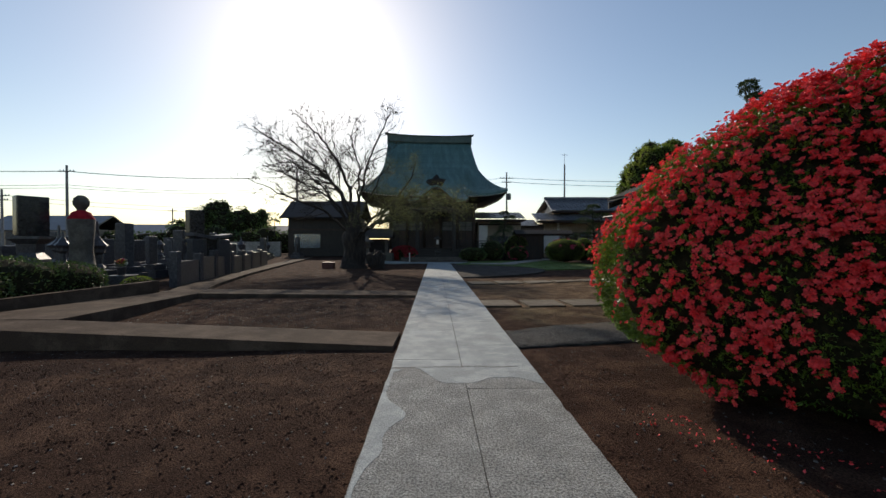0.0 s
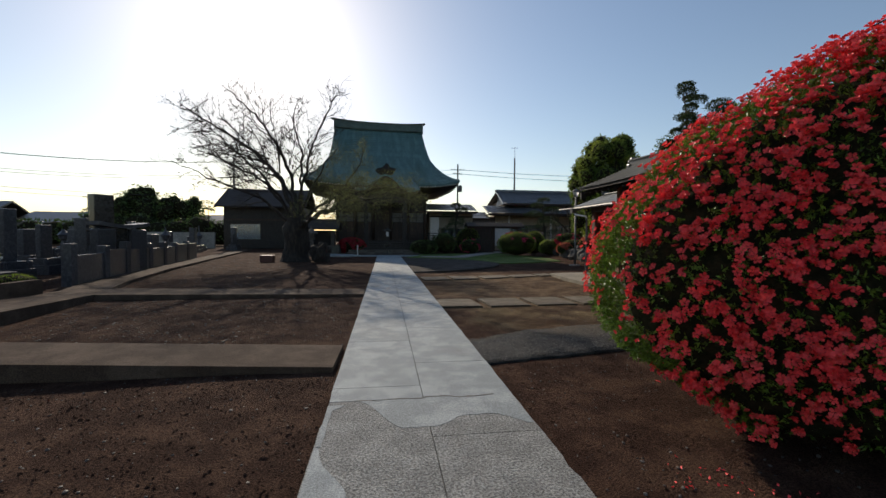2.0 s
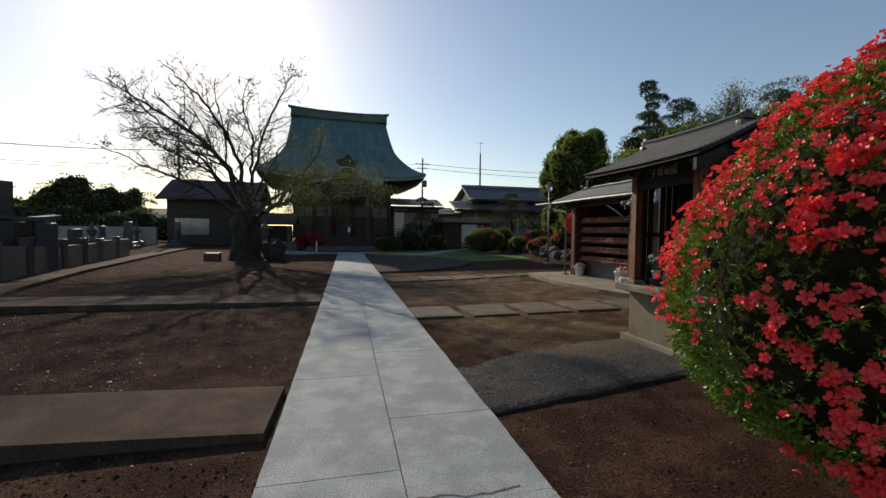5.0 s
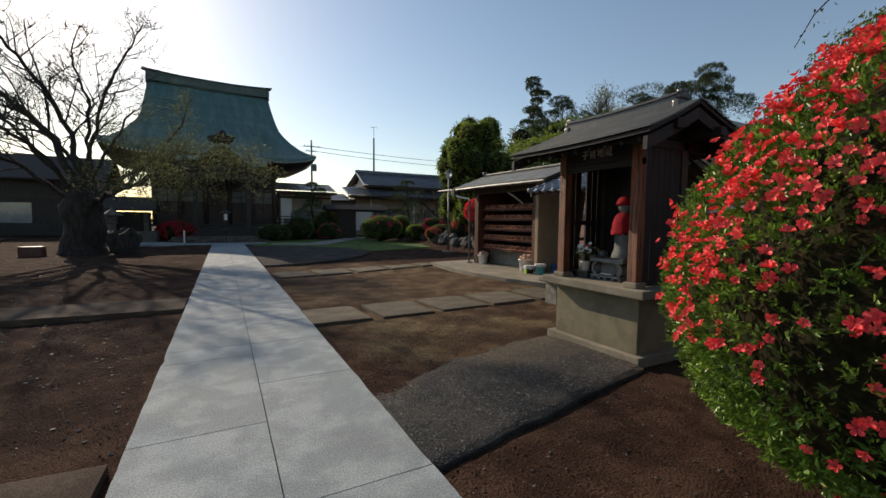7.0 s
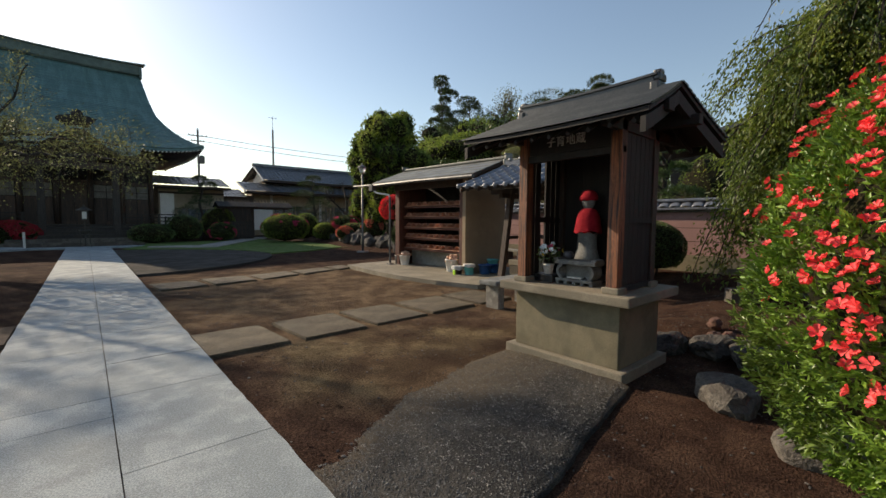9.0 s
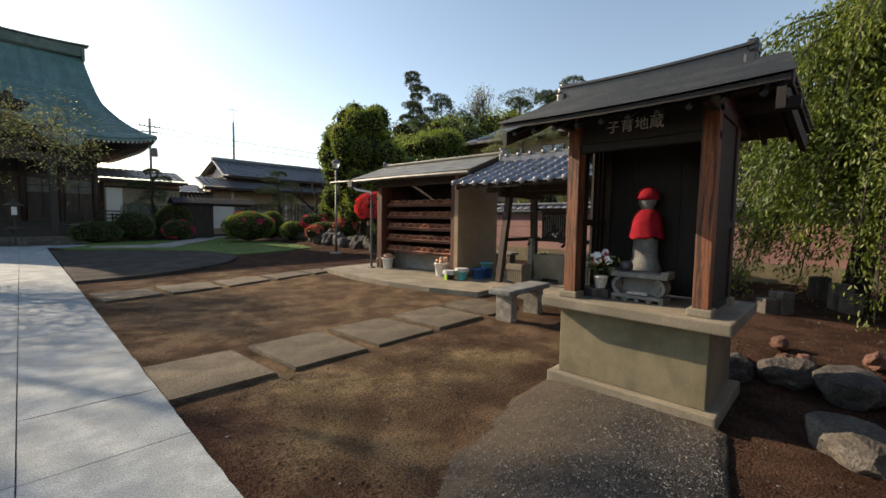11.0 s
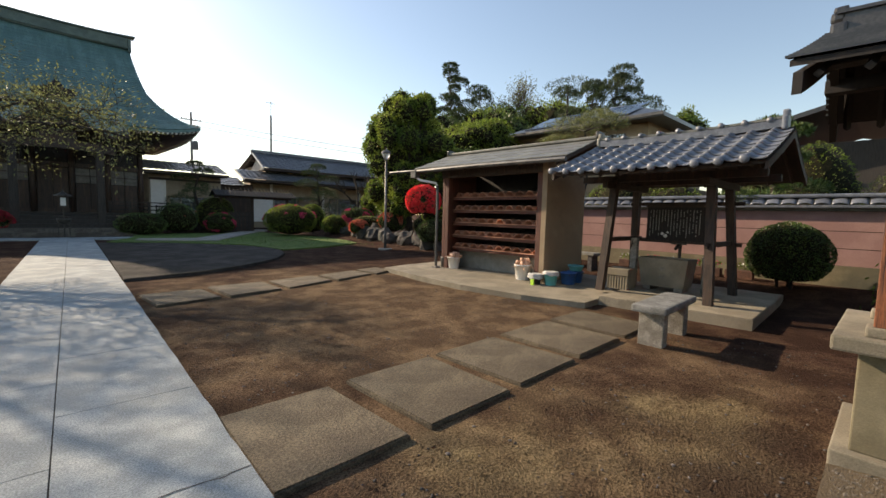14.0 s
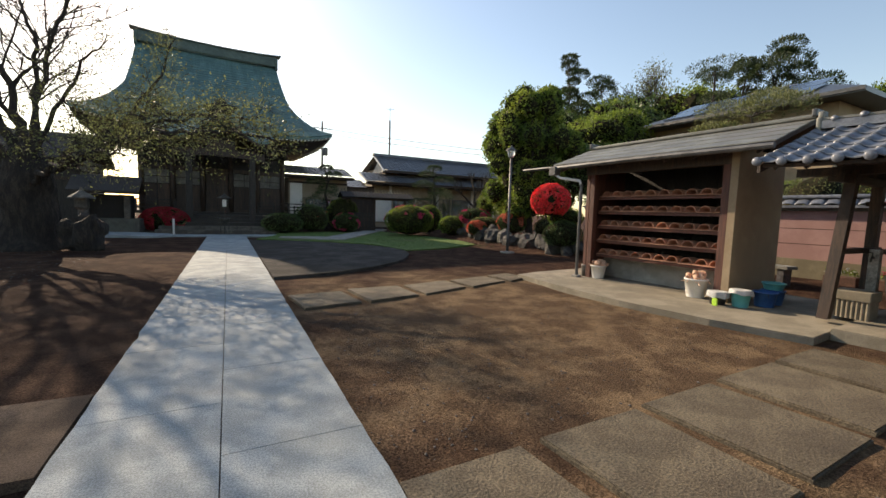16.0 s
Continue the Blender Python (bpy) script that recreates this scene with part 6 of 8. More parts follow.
for x in (12.9, 17.6, 21.4, 24):
    hs("wall_post", box(x - 0.1, x + 0.1, 42.5, 42.62, 0, 3.7), WHITEP)
hs("storm_shutter", box(11.3, 12.9, 42.45, 42.55, 0.5, 2.8), WHITE_PL, "pale closed sliding door")

annex = thing("temple_annex", 6, 41, 0, label="low annex beside the temple hall with a tiled roof", category="annex")
AI = annex.matrix_world.inverted()


def an(name, bm, material, label=""):
    ob = part(name, bm, material, annex, label)
    ob.matrix_parent_inverse = AI
    return ob


an("wall", box(4.0, 8.3, 39.8, 44, 0.0, 3.8), CREAM)
an("door", box(4.1, 4.95, 39.72, 39.79, 1.0, 3.3), WHITE_PL, "white door")
for k in range(5):
    x0 = 5.2 + k * 0.62
    an("window", box(x0, x0 + 0.56, 39.73, 39.79, 1.3, 2.2), GLASS)
an("wall_beam", box(4.0, 8.3, 39.72, 39.8, 3.3, 3.45), WOOD_D)
an("skirting", box(4.0, 8.3, 39.7, 39.8, 0.0, 1.0), WOOD_D)
ob = tiled_slope((3.6, 38.7, 3.85), (8.6, 38.7, 3.85), (3.6, 42, 4.75), 14, 7, "roof", annex)
ob.matrix_parent_inverse = AI
an("eave_board", box(3.6, 8.6, 38.7, 38.8, 3.7, 3.85), WOOD_D)
an("soffit", box(3.7, 8.5, 38.8, 39.8, 3.68, 3.73), WOOD_D)
an("railing", box(4.2, 8.4, 38.6, 38.66, 1.5, 1.56), WOOD_G)
for k in range(6):
    an("railing_post", box(4.2 + k * 0.82, 4.28 + k * 0.82, 38.58, 38.68, 0.0, 1.6), WOOD_G)
link = thing("link_roof", 10, 42, 0, label="small tiled roof between the annex and the house", category="roof")
LI = link.matrix_world.inverted()
ob = tiled_slope((8.4, 41.5, 3.3), (10.6, 41.5, 3.3), (8.4, 44, 4.1), 7, 5, "roof", link)
ob.matrix_parent_inverse = LI
ob = part("wall", box(8.3, 11.2, 42, 44.5, 0, 3.5), WOOD_D, link)
ob.matrix_parent_inverse = LI

gate = thing("garden_gate", 9.6, 36.2, 0, label="rustic roofed garden gate with bamboo thatch", category="gate")
GI = gate.matrix_world.inverted()


def gt(name, bm, material, label=""):
    ob = part(name, bm, material, gate, label)
    ob.matrix_parent_inverse = GI
    return ob


for x in (7.4, 9.35, 11.7):
    gt("post", box(x - 0.07, x + 0.07, 36.1, 36.24, -0.06, 2.3), WOOD_D)
gt("beam", box(7.0, 12.0, 36.1, 36.24, 2.2, 2.34), WOOD_D)
for s in (-1, 1):
    gt("roof_mat", sheet(lambda u, v: Vector((6.9 + 5.2 * u, 36.17 + s * 0.75 * v, 2.72 - 0.36 * v)), 6, 2, 0.06), WOOD_BLACK)
for k in range(22):
    x = 7.0 + k * 0.235
    gt("bamboo_pole", tube([(x + R.uniform(-0.1, 0.1), 35.4, 2.36), (x, 36.17, 2.8), (x, 36.3, 2.9)], 0.022, 6), WOOD_G)
fence = thing("bamboo_fence", 8.35, 36.0, 0, label="low weathered brushwood fence panel beside the gate", category="fence")
for k in range(17):
    part("slat", box(-0.95 + k * 0.112, -0.845 + k * 0.112, -0.04, 0.04, -0.06, 1.28 + R.uniform(-0.02, 0.02)), WOOD_G if k % 2 else WOOD_D, fence)
for z in (0.25, 0.62, 1.0, 1.25):
    part("rail", box(-1.0, 1.0, -0.07, -0.042, z - 0.04, z + 0.04), WOOD_G, fence)

# neighbour's house behind the wall, with solar panels
nb_house = thing("neighbour_house", 27, 20.5, 0, label="two-storey tan house with a dark hipped roof and solar panels", category="house")
NI = nb_house.matrix_world.inverted()


def nh(name, bm, material, label=""):
    ob = part(name, bm, material, nb_house, label)
    ob.matrix_parent_inverse = NI
    return ob


nh("wall", box(23, 32, 15.8, 24.6, 0, 6.75), TAN)
nh("wall", box(22.4, 32, 14.9, 16.2, 0, 3.4), TAN)
bm = bmesh.new()
ev = [bm.verts.new(p) for p in ((22.0, 14.7, 6.85), (33, 14.7, 6.85), (33, 25.4, 6.85), (22.0, 25.4, 6.85))]
lo = [bm.verts.new((v.co.x, v.co.y, 6.65)) for v in ev]
rg = [bm.verts.new(p) for p in ((27.0, 19.1, 8.85), (27.0, 21.1, 8.85))]
bm.faces.new((ev[0], ev[1], rg[0])), bm.faces.new((ev[1], ev[2], rg[1], rg[0])), bm.faces.new((ev[2], ev[3], rg[1])), bm.faces.new((ev[3], ev[0], rg[0], rg[1]))
bm.faces.new(lo[::-1])
for i in range(4):
    bm.faces.new((ev[i], ev[(i + 1) % 4], lo[(i + 1) % 4], lo[i]))
nh("hipped_roof", bm, SHEET)
for k in range(4):
    for j in range(2):
        a = Vector((22.6 + j * 1.75, 16.7 + k * 1.75 + j * 0.3, 6.85 + (0.6 + j * 1.75) * 0.4 + 0.08))
        bm = bmesh.new()
        vs = [bm.verts.new(a + Vector(d)) for d in ((0, 0, 0), (1.65, 0, 0.66), (1.65, 1.6, 0.66), (0, 1.6, 0))]
        vl = [bm.verts.new(v.co - Vector((0, 0, 0.05))) for v in vs]
        bm.faces.new(vs), bm.faces.new(vl[::-1])
        for i in range(4):
            bm.faces.new((vs[i], vs[(i + 1) % 4], vl[(i + 1) % 4], vl[i]))
        nh("solar_panel", bm, PANELS)
nh("gutter", box(21.92, 22.02, 14.7, 25.4, 6.70, 6.85), GREYM)
for y0, z0, h in ((17.0, 4.9, 1.3), (19.9, 4.9, 1.3), (22.2, 4.9, 1.3), (18.0, 1.4, 1.4), (21.5, 1.4, 1.4)):
    w = nh("window", box(22.94, 22.99, y0, y0 + 1.5, z0, z0 + h), GLASS)
    for yy in (y0, y0 + 0.75, y0 + 1.5):
        part("frame_bar", box(22.88, 22.95, yy - 0.04, yy + 0.04, z0, z0 + h), GREYM, w)
shed2 = thing("outbuilding", 27, 8, 0, label="dark-roofed low building beyond the wall", category="building")
ob = part("wall", box(24, 32, 4, 12.5, 0, 4.9), WOOD_G, shed2)
ob.matrix_parent_inverse = shed2.matrix_world.inverted()
ob = part("roof", sheet(lambda u, v: Vector((23 + 10 * u, 3.4 + 9.6 * v, 5.2 + 1.3 * (1 - abs(2 * v - 1)))), 2, 4, 0.2), SHEET, shed2)
ob.matrix_parent_inverse = shed2.matrix_world.inverted()

# ---- trees and shrubs ----


def limb_tree(name, x, y, z, trunk_r, trunk_h, limbs, depth, seed, material, label, spread=1.0, len0=2.0, lean=(0, 0), up=0.35, leafset=None, twig_min=0.006, category="tree", trunk_parts=None):
    """A trunk with limbs that fork again and again; the leaf clumps sit on the outer twigs."""
    rng = random.Random(seed)
    e = thing(name, x, y, z, label=label, category=category)
    bm = bmesh.new()
    th = Vector((lean[0], lean[1], trunk_h))
    pts = [Vector((0, 0, -0.1)), Vector((0, 0, 0.25)), th * 0.5 + Vector((rng.uniform(-0.1, 0.1), rng.uniform(-0.1, 0.1), 0)), th]
    tube(pts, [trunk_r * 1.35, trunk_r * 1.08, trunk_r * 0.95, trunk_r * 0.8], 12, bm)
    tips = []

    def grow(p, d, r, l, level):
        q = [p]
        n = 4 if level < 3 else 3
        for k in range(n):
            d = (d + Vector((rng.uniform(-1, 1), rng.uniform(-1, 1), rng.uniform(-0.5, 0.8))) * 0.20 + Vector((0, 0, 0.04 * up))).normalized()
            q.append(q[-1] + d * l / n)
        tube(q, [r * (1 - 0.42 * k / n) for k in range(n + 1)], 7 if level < 2 else (5 if level < 4 else 3), bm, False)
        if level >= depth:
            tips.append((q[-1], d))
            tips.append((q[-2], d))
            return
        kids = 3 if level < depth - 2 else 4
        for k in range(kids):
            at = q[-1] if k == 0 else q[rng.randint(max(1, n - 2), n)]
            a = rng.uniform(0, 6.28)
            side = Vector((math.cos(a), math.sin(a), rng.uniform(-0.15, 0.6) + up * 0.4))
            nd = (d * rng.uniform(0.7, 1.1) + side * spread * rng.uniform(0.45, 0.9)).normalized()
            grow(at, nd, max(r * rng.uniform(0.45, 0.62), twig_min), l * rng.uniform(0.58, 0.8), level + 1)

    for (dx, dy, dz, rr, ll) in limbs:
        grow(th * rng.uniform(0.86, 1.0), Vector((dx, dy, dz)).normalized(), rr, ll, 1)
    ob = part("trunk", bm, material, e, "", True)
    for (lname, lmat, per, size, scat, filt, llab) in (leafset or ()):
        P, D = [], []
        r2 = np.random.default_rng(seed + 5)
        for p, d in tips:
            if filt(p):
                for k in range(per):
                    P.append(np.array(p) + r2.normal(0, scat, 3))
                    D.append(np.array(d))
        if P:
            ob = new(lname, leaf_mesh(lname, np.array(P), np.array(D), size, size * 0.5, lmat, 0.2, 1.0, seed))
            ob.parent = e
            ob["label"] = llab
    return e


# the big old cherry: a thick burred trunk, bare limbs to one side and low boughs in young leaf to the other
CHX, CHY = -5.41, 24.9
cherry = thing("cherry_tree", CHX, CHY, -0.06, label="old cherry tree with thick trunk, bare limbs and leafing boughs", category="tree")
rc = random.Random(23)


def smooth_line(pts, n):
    """A rounded line through the given points."""
    P = [Vector(p) for p in pts]
    P = [P[0] * 2 - P[1]] + P + [P[-1] * 2 - P[-2]]
    out = []
    for i in range(1, len(P) - 2):
        for k in range(n):
            t = k / n
            a, b, c, d = P[i - 1], P[i], P[i + 1], P[i + 2]
            out.append(0.5 * (2 * b + (c - a) * t + (2 * a - 5 * b + 4 * c - d) * t * t + (3 * b - a - 3 * c + d) * t ** 3))
    return out + [P[-2]]


def shoot(bm, p, d, length, r, n, rise, wander):
    """One twig that wanders a little and bends upwards; gives its points and last direction."""
    q = [p]
    for k in range(n):
        d = (d + Vector((rc.gauss(0, wander), rc.gauss(0, wander), rc.gauss(0, wander) + rise))).normalized()
        q.append(q[-1] + d * (length / n))
    tube(q, [r * (1 - 0.6 * k / n) for k in range(n + 1)], 5 if r > 0.02 else 3, bm, False)
    return q, d


def side_way(d, flat):
    a = rc.uniform(0, 6.283)
    v = Vector((math.cos(a), math.sin(a), rc.uniform(-0.9, 1.0) * flat))
    v -= d * v.dot(d)
    return v.normalized() if v.length > 0.05 else Vector((0, 0, 1))


def cherry_limb(pts, r, leafy, tips):
    bm = bmesh.new()
    line = smooth_line(pts, 5)
    line = [p + Vector((rc.gauss(0, 0.05), rc.gauss(0, 0.05), rc.gauss(0, 0.05))) if 0 < i < len(line) - 1 else p for i, p in enumerate(line)]
    m = len(line) - 1
    tube(line, [r * (1 - 0.82 * i / m) for i in range(m + 1)], 8, bm, False)
    total = sum((b - a).length for a, b in zip(line, line[1:]))
    rise, flat = (0.04, 0.55) if leafy else (0.035, 1.0)
    count = int(total * (3.2 if leafy else 3.0))
    for k in range(count):
        t = 0.2 + 0.8 * (k + rc.random()) / count
        i = min(int(t * m), m - 1)
        p = line[i].lerp(line[i + 1], t * m - i)
        d = (line[i + 1] - line[i]).normalized()
        bl = total * (rc.uniform(0.13, 0.25) if leafy else rc.uniform(0.22, 0.40)) * (1.15 - 0.8 * t)
        q, e = shoot(bm, p, (d * 0.75 + side_way(d, flat) * rc.uniform(0.6, 1.1)).normalized(), bl, max(0.012 if leafy else 0.018, r * (0.22 if leafy else 0.34) * (1.1 - 0.7 * t)), 5, rise, 0.13)
        for j in range(max(4, int(bl * 5.0))):
            u = rc.uniform(0.2, 1.0) * 4.99
            a = q[int(u)].lerp(q[int(u) + 1], u % 1)
            d2 = (q[int(u) + 1] - q[int(u)]).normalized()
            q2, e2 = shoot(bm, a, (d2 * 0.75 + side_way(d2, flat) * rc.uniform(0.6, 1.1)).normalized(), bl * rc.uniform(0.22, 0.45), 0.007 if leafy else 0.012, 3, rise, 0.14)
            tips += [(q2[-1], e2), (q2[-2], e2)]
            for h in range(3):
                a2 = q2[rc.randint(1, 3)]
                q3, e3 = shoot(bm, a2, (e2 * 0.8 + side_way(e2, flat) * 0.7).normalized(), rc.uniform(0.18, 0.55), 0.004 if leafy else 0.009, 2, rise, 0.1)
                tips.append((q3[-1], e3))
    part("bough" if leafy else "limb", bm, BARK, cherry, "", True)


bm = tube([(0, 0, -0.1), (0, 0, 0.3), (0.03, 0.05, 0.9), (-0.04, 0, 1.6), (0.02, -0.04, 2.3), (0, 0, 3.0), (-0.02, 0, 3.25)], [0.95, 0.76, 0.64, 0.66, 0.60, 0.44, 0.26], 18, None, True)
bmesh.ops.subdivide_edges(bm, edges=bm.edges[:], cuts=1, use_grid_fill=True)
for v in bm.verts:
    out = Vector((v.co.x, v.co.y, 0.1)).normalized()
    v.co += out * (0.20 * noise.noise(v.co * 1.3) + 0.10 * noise.noise(v.co * 3.4) + 0.05 * noise.noise(v.co * 8))
part("trunk", bm, BARK, cherry, "thick dark trunk with burrs", True)
BARE = (
    (((-0.2, 0, 2.8), (-1.1, 0.3, 5.0), (-3.0, 1.2, 6.8), (-5.6, 2.4, 8.4), (-7.9, 3.4, 9.9)), 0.15),
    (((-0.3, 0, 2.6), (-1.9, 0.8, 4.6), (-4.2, 1.6, 5.8), (-6.6, 2.6, 6.9)), 0.11),
    (((-0.4, -0.2, 2.3), (-1.8, -0.8, 3.6), (-3.8, -1.3, 4.4), (-6.0, -1.4, 5.4)), 0.095),
    (((0, 0, 3.0), (-0.4, 0.2, 5.0), (-1.4, 0.2, 7.2), (-2.6, 0.4, 8.7), (-3.8, 0.4, 9.8)), 0.12),
    (((0.1, 0.1, 3.0), (0.2, 0.3, 4.8), (0.2, 0.5, 6.6), (-0.3, 0.7, 8.2), (0.0, 0.9, 9.7)), 0.09),
    (((0.2, 0, 2.8), (0.5, -0.2, 4.8), (1.1, -0.5, 6.8), (1.9, -0.7, 8.5), (2.4, -0.8, 9.6)), 0.09),
    (((-0.1, 0.2, 2.8), (-0.9, 1.6, 4.6), (-2.6, 3.0, 6.4), (-4.2, 4.0, 8.0)), 0.09),
    (((-0.2, -0.3, 2.6), (-1.1, -1.8, 4.4), (-2.6, -3.0, 6.0), (-3.9, -3.6, 7.4)), 0.085),
)
LEAFY = (
    (((0.4, -0.3, 2.2), (2.0, -2.0, 2.9), (3.8, -4.2, 3.3), (5.3, -6.1, 3.2), (6.5, -7.5, 2.9)), 0.11),
    (((1.2, -0.6, 2.6), (2.4, -1.0, 3.8), (3.5, -1.4, 5.2), (4.1, -1.6, 6.6)), 0.09),
    (((0.4, 0.0, 2.4), (1.9, -0.6, 3.6), (3.4, -1.6, 4.2), (5.2, -2.8, 4.2)), 0.10),
    (((0.3, -0.5, 2.0), (1.4, -2.4, 2.5), (2.6, -4.6, 2.7), (3.6, -6.4, 2.5)), 0.09),
    (((2.4, -2.4, 3.0), (3.7, -3.2, 3.7), (5.2, -4.2, 3.9), (6.4, -5.4, 3.7)), 0.07),
    (((0.2, -0.2, 2.6), (1.0, -1.0, 4.2), (1.9, -1.6, 5.4), (2.5, -2.0, 6.2)), 0.08),
)
bare_tips, leafy_tips = [], []
for pts_, r_ in BARE:
    cherry_limb(pts_, r_, False, bare_tips)
for pts_, r_ in LEAFY:
    cherry_limb(pts_, r_, True, leafy_tips)


def tip_leaves(name, tips, per, size, scat, material, label, seed):
    rng = np.random.default_rng(seed)
    P = np.repeat(np.array([p[:] for p, _ in tips]), per, 0)
    D = np.repeat(np.array([d[:] for _, d in tips]), per, 0)
    ob = new(name, leaf_mesh(name, P + rng.normal(0, scat, P.shape), D, size, size * 0.5, material, 0.25, 0.9, seed))
    ob.parent = cherry
    ob["label"] = label


tip_leaves("bud_leaves", bare_tips[::2], 1, 0.06, 0.05, LEAF_RB, "sparse reddish young leaves", 5)
tip_leaves("young_leaves", leafy_tips, 5, 0.065, 0.12, LEAF_Y, "thin yellow-green young leaves", 6)
tip_leaves("bronze_leaves", leafy_tips[::2], 1, 0.06, 0.12, LEAF_RB, "bronze-tinted young leaves", 7)
stump = tagged(part("tree_stump", blob(-3.95, 24.2, 0.45, 0.5, 0.45, 0.7, 0.3, 4, 3), BARK), "dark broken stump at the foot of the cherry tree", "stump")
tagged(part("wooden_box", box(-7.2, -6.5, 24.0, 24.5, -0.07, 0.33, 0.02), WOOD_RED), "low reddish wooden box by the tree trunk", "box")


def globe(name, x, y, z0, rx, ry, h, leaf, seed, label, petals=None, n=2600, size=0.06, category="shrub", zmin=-0.75, stems=True, petal_cover=0.35, petal_top=0.0, group=""):
    """A clipped shrub: stems, a dark core and many leaves, with flowers if it blooms."""
    e = thing(name, x, y, z0, label=label, category=category, group=group)
    cz = h * 0.52
    # solid filling whose dark colour stands for shade inside the shrub
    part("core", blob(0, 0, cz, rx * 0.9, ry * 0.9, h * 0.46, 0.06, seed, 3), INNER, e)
    p, nn = ell_points(n, (0, 0, cz), (rx, ry, h * 0.5), seed, zmin, 0.05, 0.08)
    ob = new("leaves", leaf_mesh("leaves", p, nn, size, size * 0.42, leaf, 0, 0.7, seed))
    ob.parent = e
    if petals:
        p, nn = ell_points(int(n * 0.9), (0, 0, cz), (rx * 1.02, ry * 1.02, h * 0.51), seed + 1, zmin, 0.05, 0.02)
        k = np.array([noise.noise(Vector(q) * 2.2 + Vector((seed, 0, 0))) for q in p]) + petal_cover - 0.42 + petal_top * (p[:, 2] - cz) / h > 0
        ob = new("bloom", flower_mesh("bloom", p[k], nn[k], size * 0.95, petals, 5, seed))
        ob.parent = e
    if stems:
        for q in range(3):
            a = q * 2.1 + seed
            part("stem", tube([(0.12 * math.cos(a), 0.12 * math.sin(a), -0.08), (0.3 * rx * math.cos(a), 0.3 * ry * math.sin(a), h * 0.5)], 0.03, 6), BARK, e)
    return e


globe("round_shrub", 10.9, 8.0, 0.16, 0.70, 0.70, 1.28, LEAF_D, 71, "clipped round evergreen shrub before the pink wall", n=6500, size=0.055)
globe("azalea_bush", -2.95, 34.2, -0.06, 1.1, 0.8, 1.3, LEAF_D, 72, "low round azalea covered in crimson flowers", PETAL_C, n=4200, size=0.08, petal_cover=0.7, petal_top=0.8)
globe("clipped_shrub", 2.9, 33.6, -0.06, 1.15, 0.9, 1.15, LEAF_D, 73, "low dark clipped shrub by the temple", n=2200, size=0.09)
globe("azalea_bush", 4.7, 34.6, -0.06, 1.05, 0.9, 1.75, LEAF_D, 74, "round clipped azalea with a few orange-red flowers", PETAL_O, n=2400, size=0.09, petal_cover=-0.1)
globe("azalea_bush", 7.0, 34.8, -0.06, 0.9, 0.8, 1.25, LEAF_D, 75, "dark azalea with magenta flowers", PETAL_P, n=2000, size=0.09, petal_cover=0.0)
globe("clipped_shrub", 7.2, 36.6, -0.06, 1.1, 0.9, 2.3, LEAF_M, 76, "tall rounded clipped shrub by the fence", n=2400, size=0.09)
# garden bed with rocks
globe("azalea_bush", 10.0, 31.2, -0.06, 1.55, 1.25, 1.85, LEAF_M, 77, "broad clipped azalea bush with patches of pink flowers", PETAL_P, n=5200, size=0.085, petal_cover=-0.2, petal_top=0.7)
globe("clipped_shrub", 11.9, 32.4, 0.0, 0.85, 0.8, 1.9, LEAF_M, 78, "rounded clipped shrub behind the azalea", n=2200, size=0.085)
globe("clipped_shrub", 11.7, 28.9, 0.1, 0.75, 0.7, 1.15, LEAF_M, 79, "small round clipped garden shrub", n=2200, size=0.075)
globe("azalea_bush", 12.9, 28.3, 0.75, 1.0, 0.75, 0.95, LEAF_D, 80, "low azalea mound with magenta flowers", PETAL_P, n=2600, size=0.075, petal_cover=0.2)
globe("clipped_shrub", 12.75, 27.0, 0.55, 0.85, 0.6, 0.7, LEAF_Y, 81, "low yellow-green clipped garden mound", n=2000, size=0.07)
globe("azalea_bush", 11.5, 25.8, 0.3, 0.5, 0.5, 0.75, LEAF_D, 82, "small azalea with orange-red flowers", PETAL_O, n=1500, size=0.07, petal_cover=0.4, petal_top=0.8)
globe("azalea_bush", 12.6, 24.3, 0.45, 0.75, 0.65, 1.1, LEAF_D, 83, "dark azalea with salmon flowers on top", PETAL_O, n=2200, size=0.07, petal_cover=0.1, petal_top=1.4)
globe("clipped_shrub", 11.3, 19.4, 0.2, 0.75, 0.7, 1.05, LEAF_D, 84, "dark round clipped shrub by the shed", n=3000, size=0.06)
globe("clipped_shrub", 11.9, 19.9, 1.0, 0.75, 0.6, 0.75, LEAF_M, 85, "low yellow-green cloud-pruned shrub above dark rocks", n=2600, size=0.06)
globe("azalea_bush", 10.95, 19.75, 1.35, 0.72, 0.65, 1.25, LEAF_D, 86, "globe of bright red azalea flowers", PETAL, n=3200, size=0.075, petal_cover=0.85)
globe("clipped_shrub", 13.4, 22.6, 0.4, 0.6, 0.6, 0.9, LEAF_Y, 87, "small loose yellow-green shrub in the garden bed", n=1500, size=0.07)
for k in range(26):
    t = k / 25
    x = 11.9 - 0.5 * t + R.uniform(-0.25, 0.25) + (0.4 if t < 0.3 else 0)
    y = 28.4 - 9.6 * t + R.uniform(-0.2, 0.2)
    s = R.uniform(0.28, 0.55)
    ob = part("garden_rock", blob(0, 0, 0, s, s * R.uniform(0.7, 1.0), s * R.uniform(0.7, 1.15), 0.28, k + 3, 2), ROCK)
    ob.matrix_world = pose(x, y, ground_z(x, y) + s * 0.35, 0, 0, R.uniform(0, 360))
    tagged(ob, "dark weathered garden rock in the edge of the bed", "rock", "garden rocks")


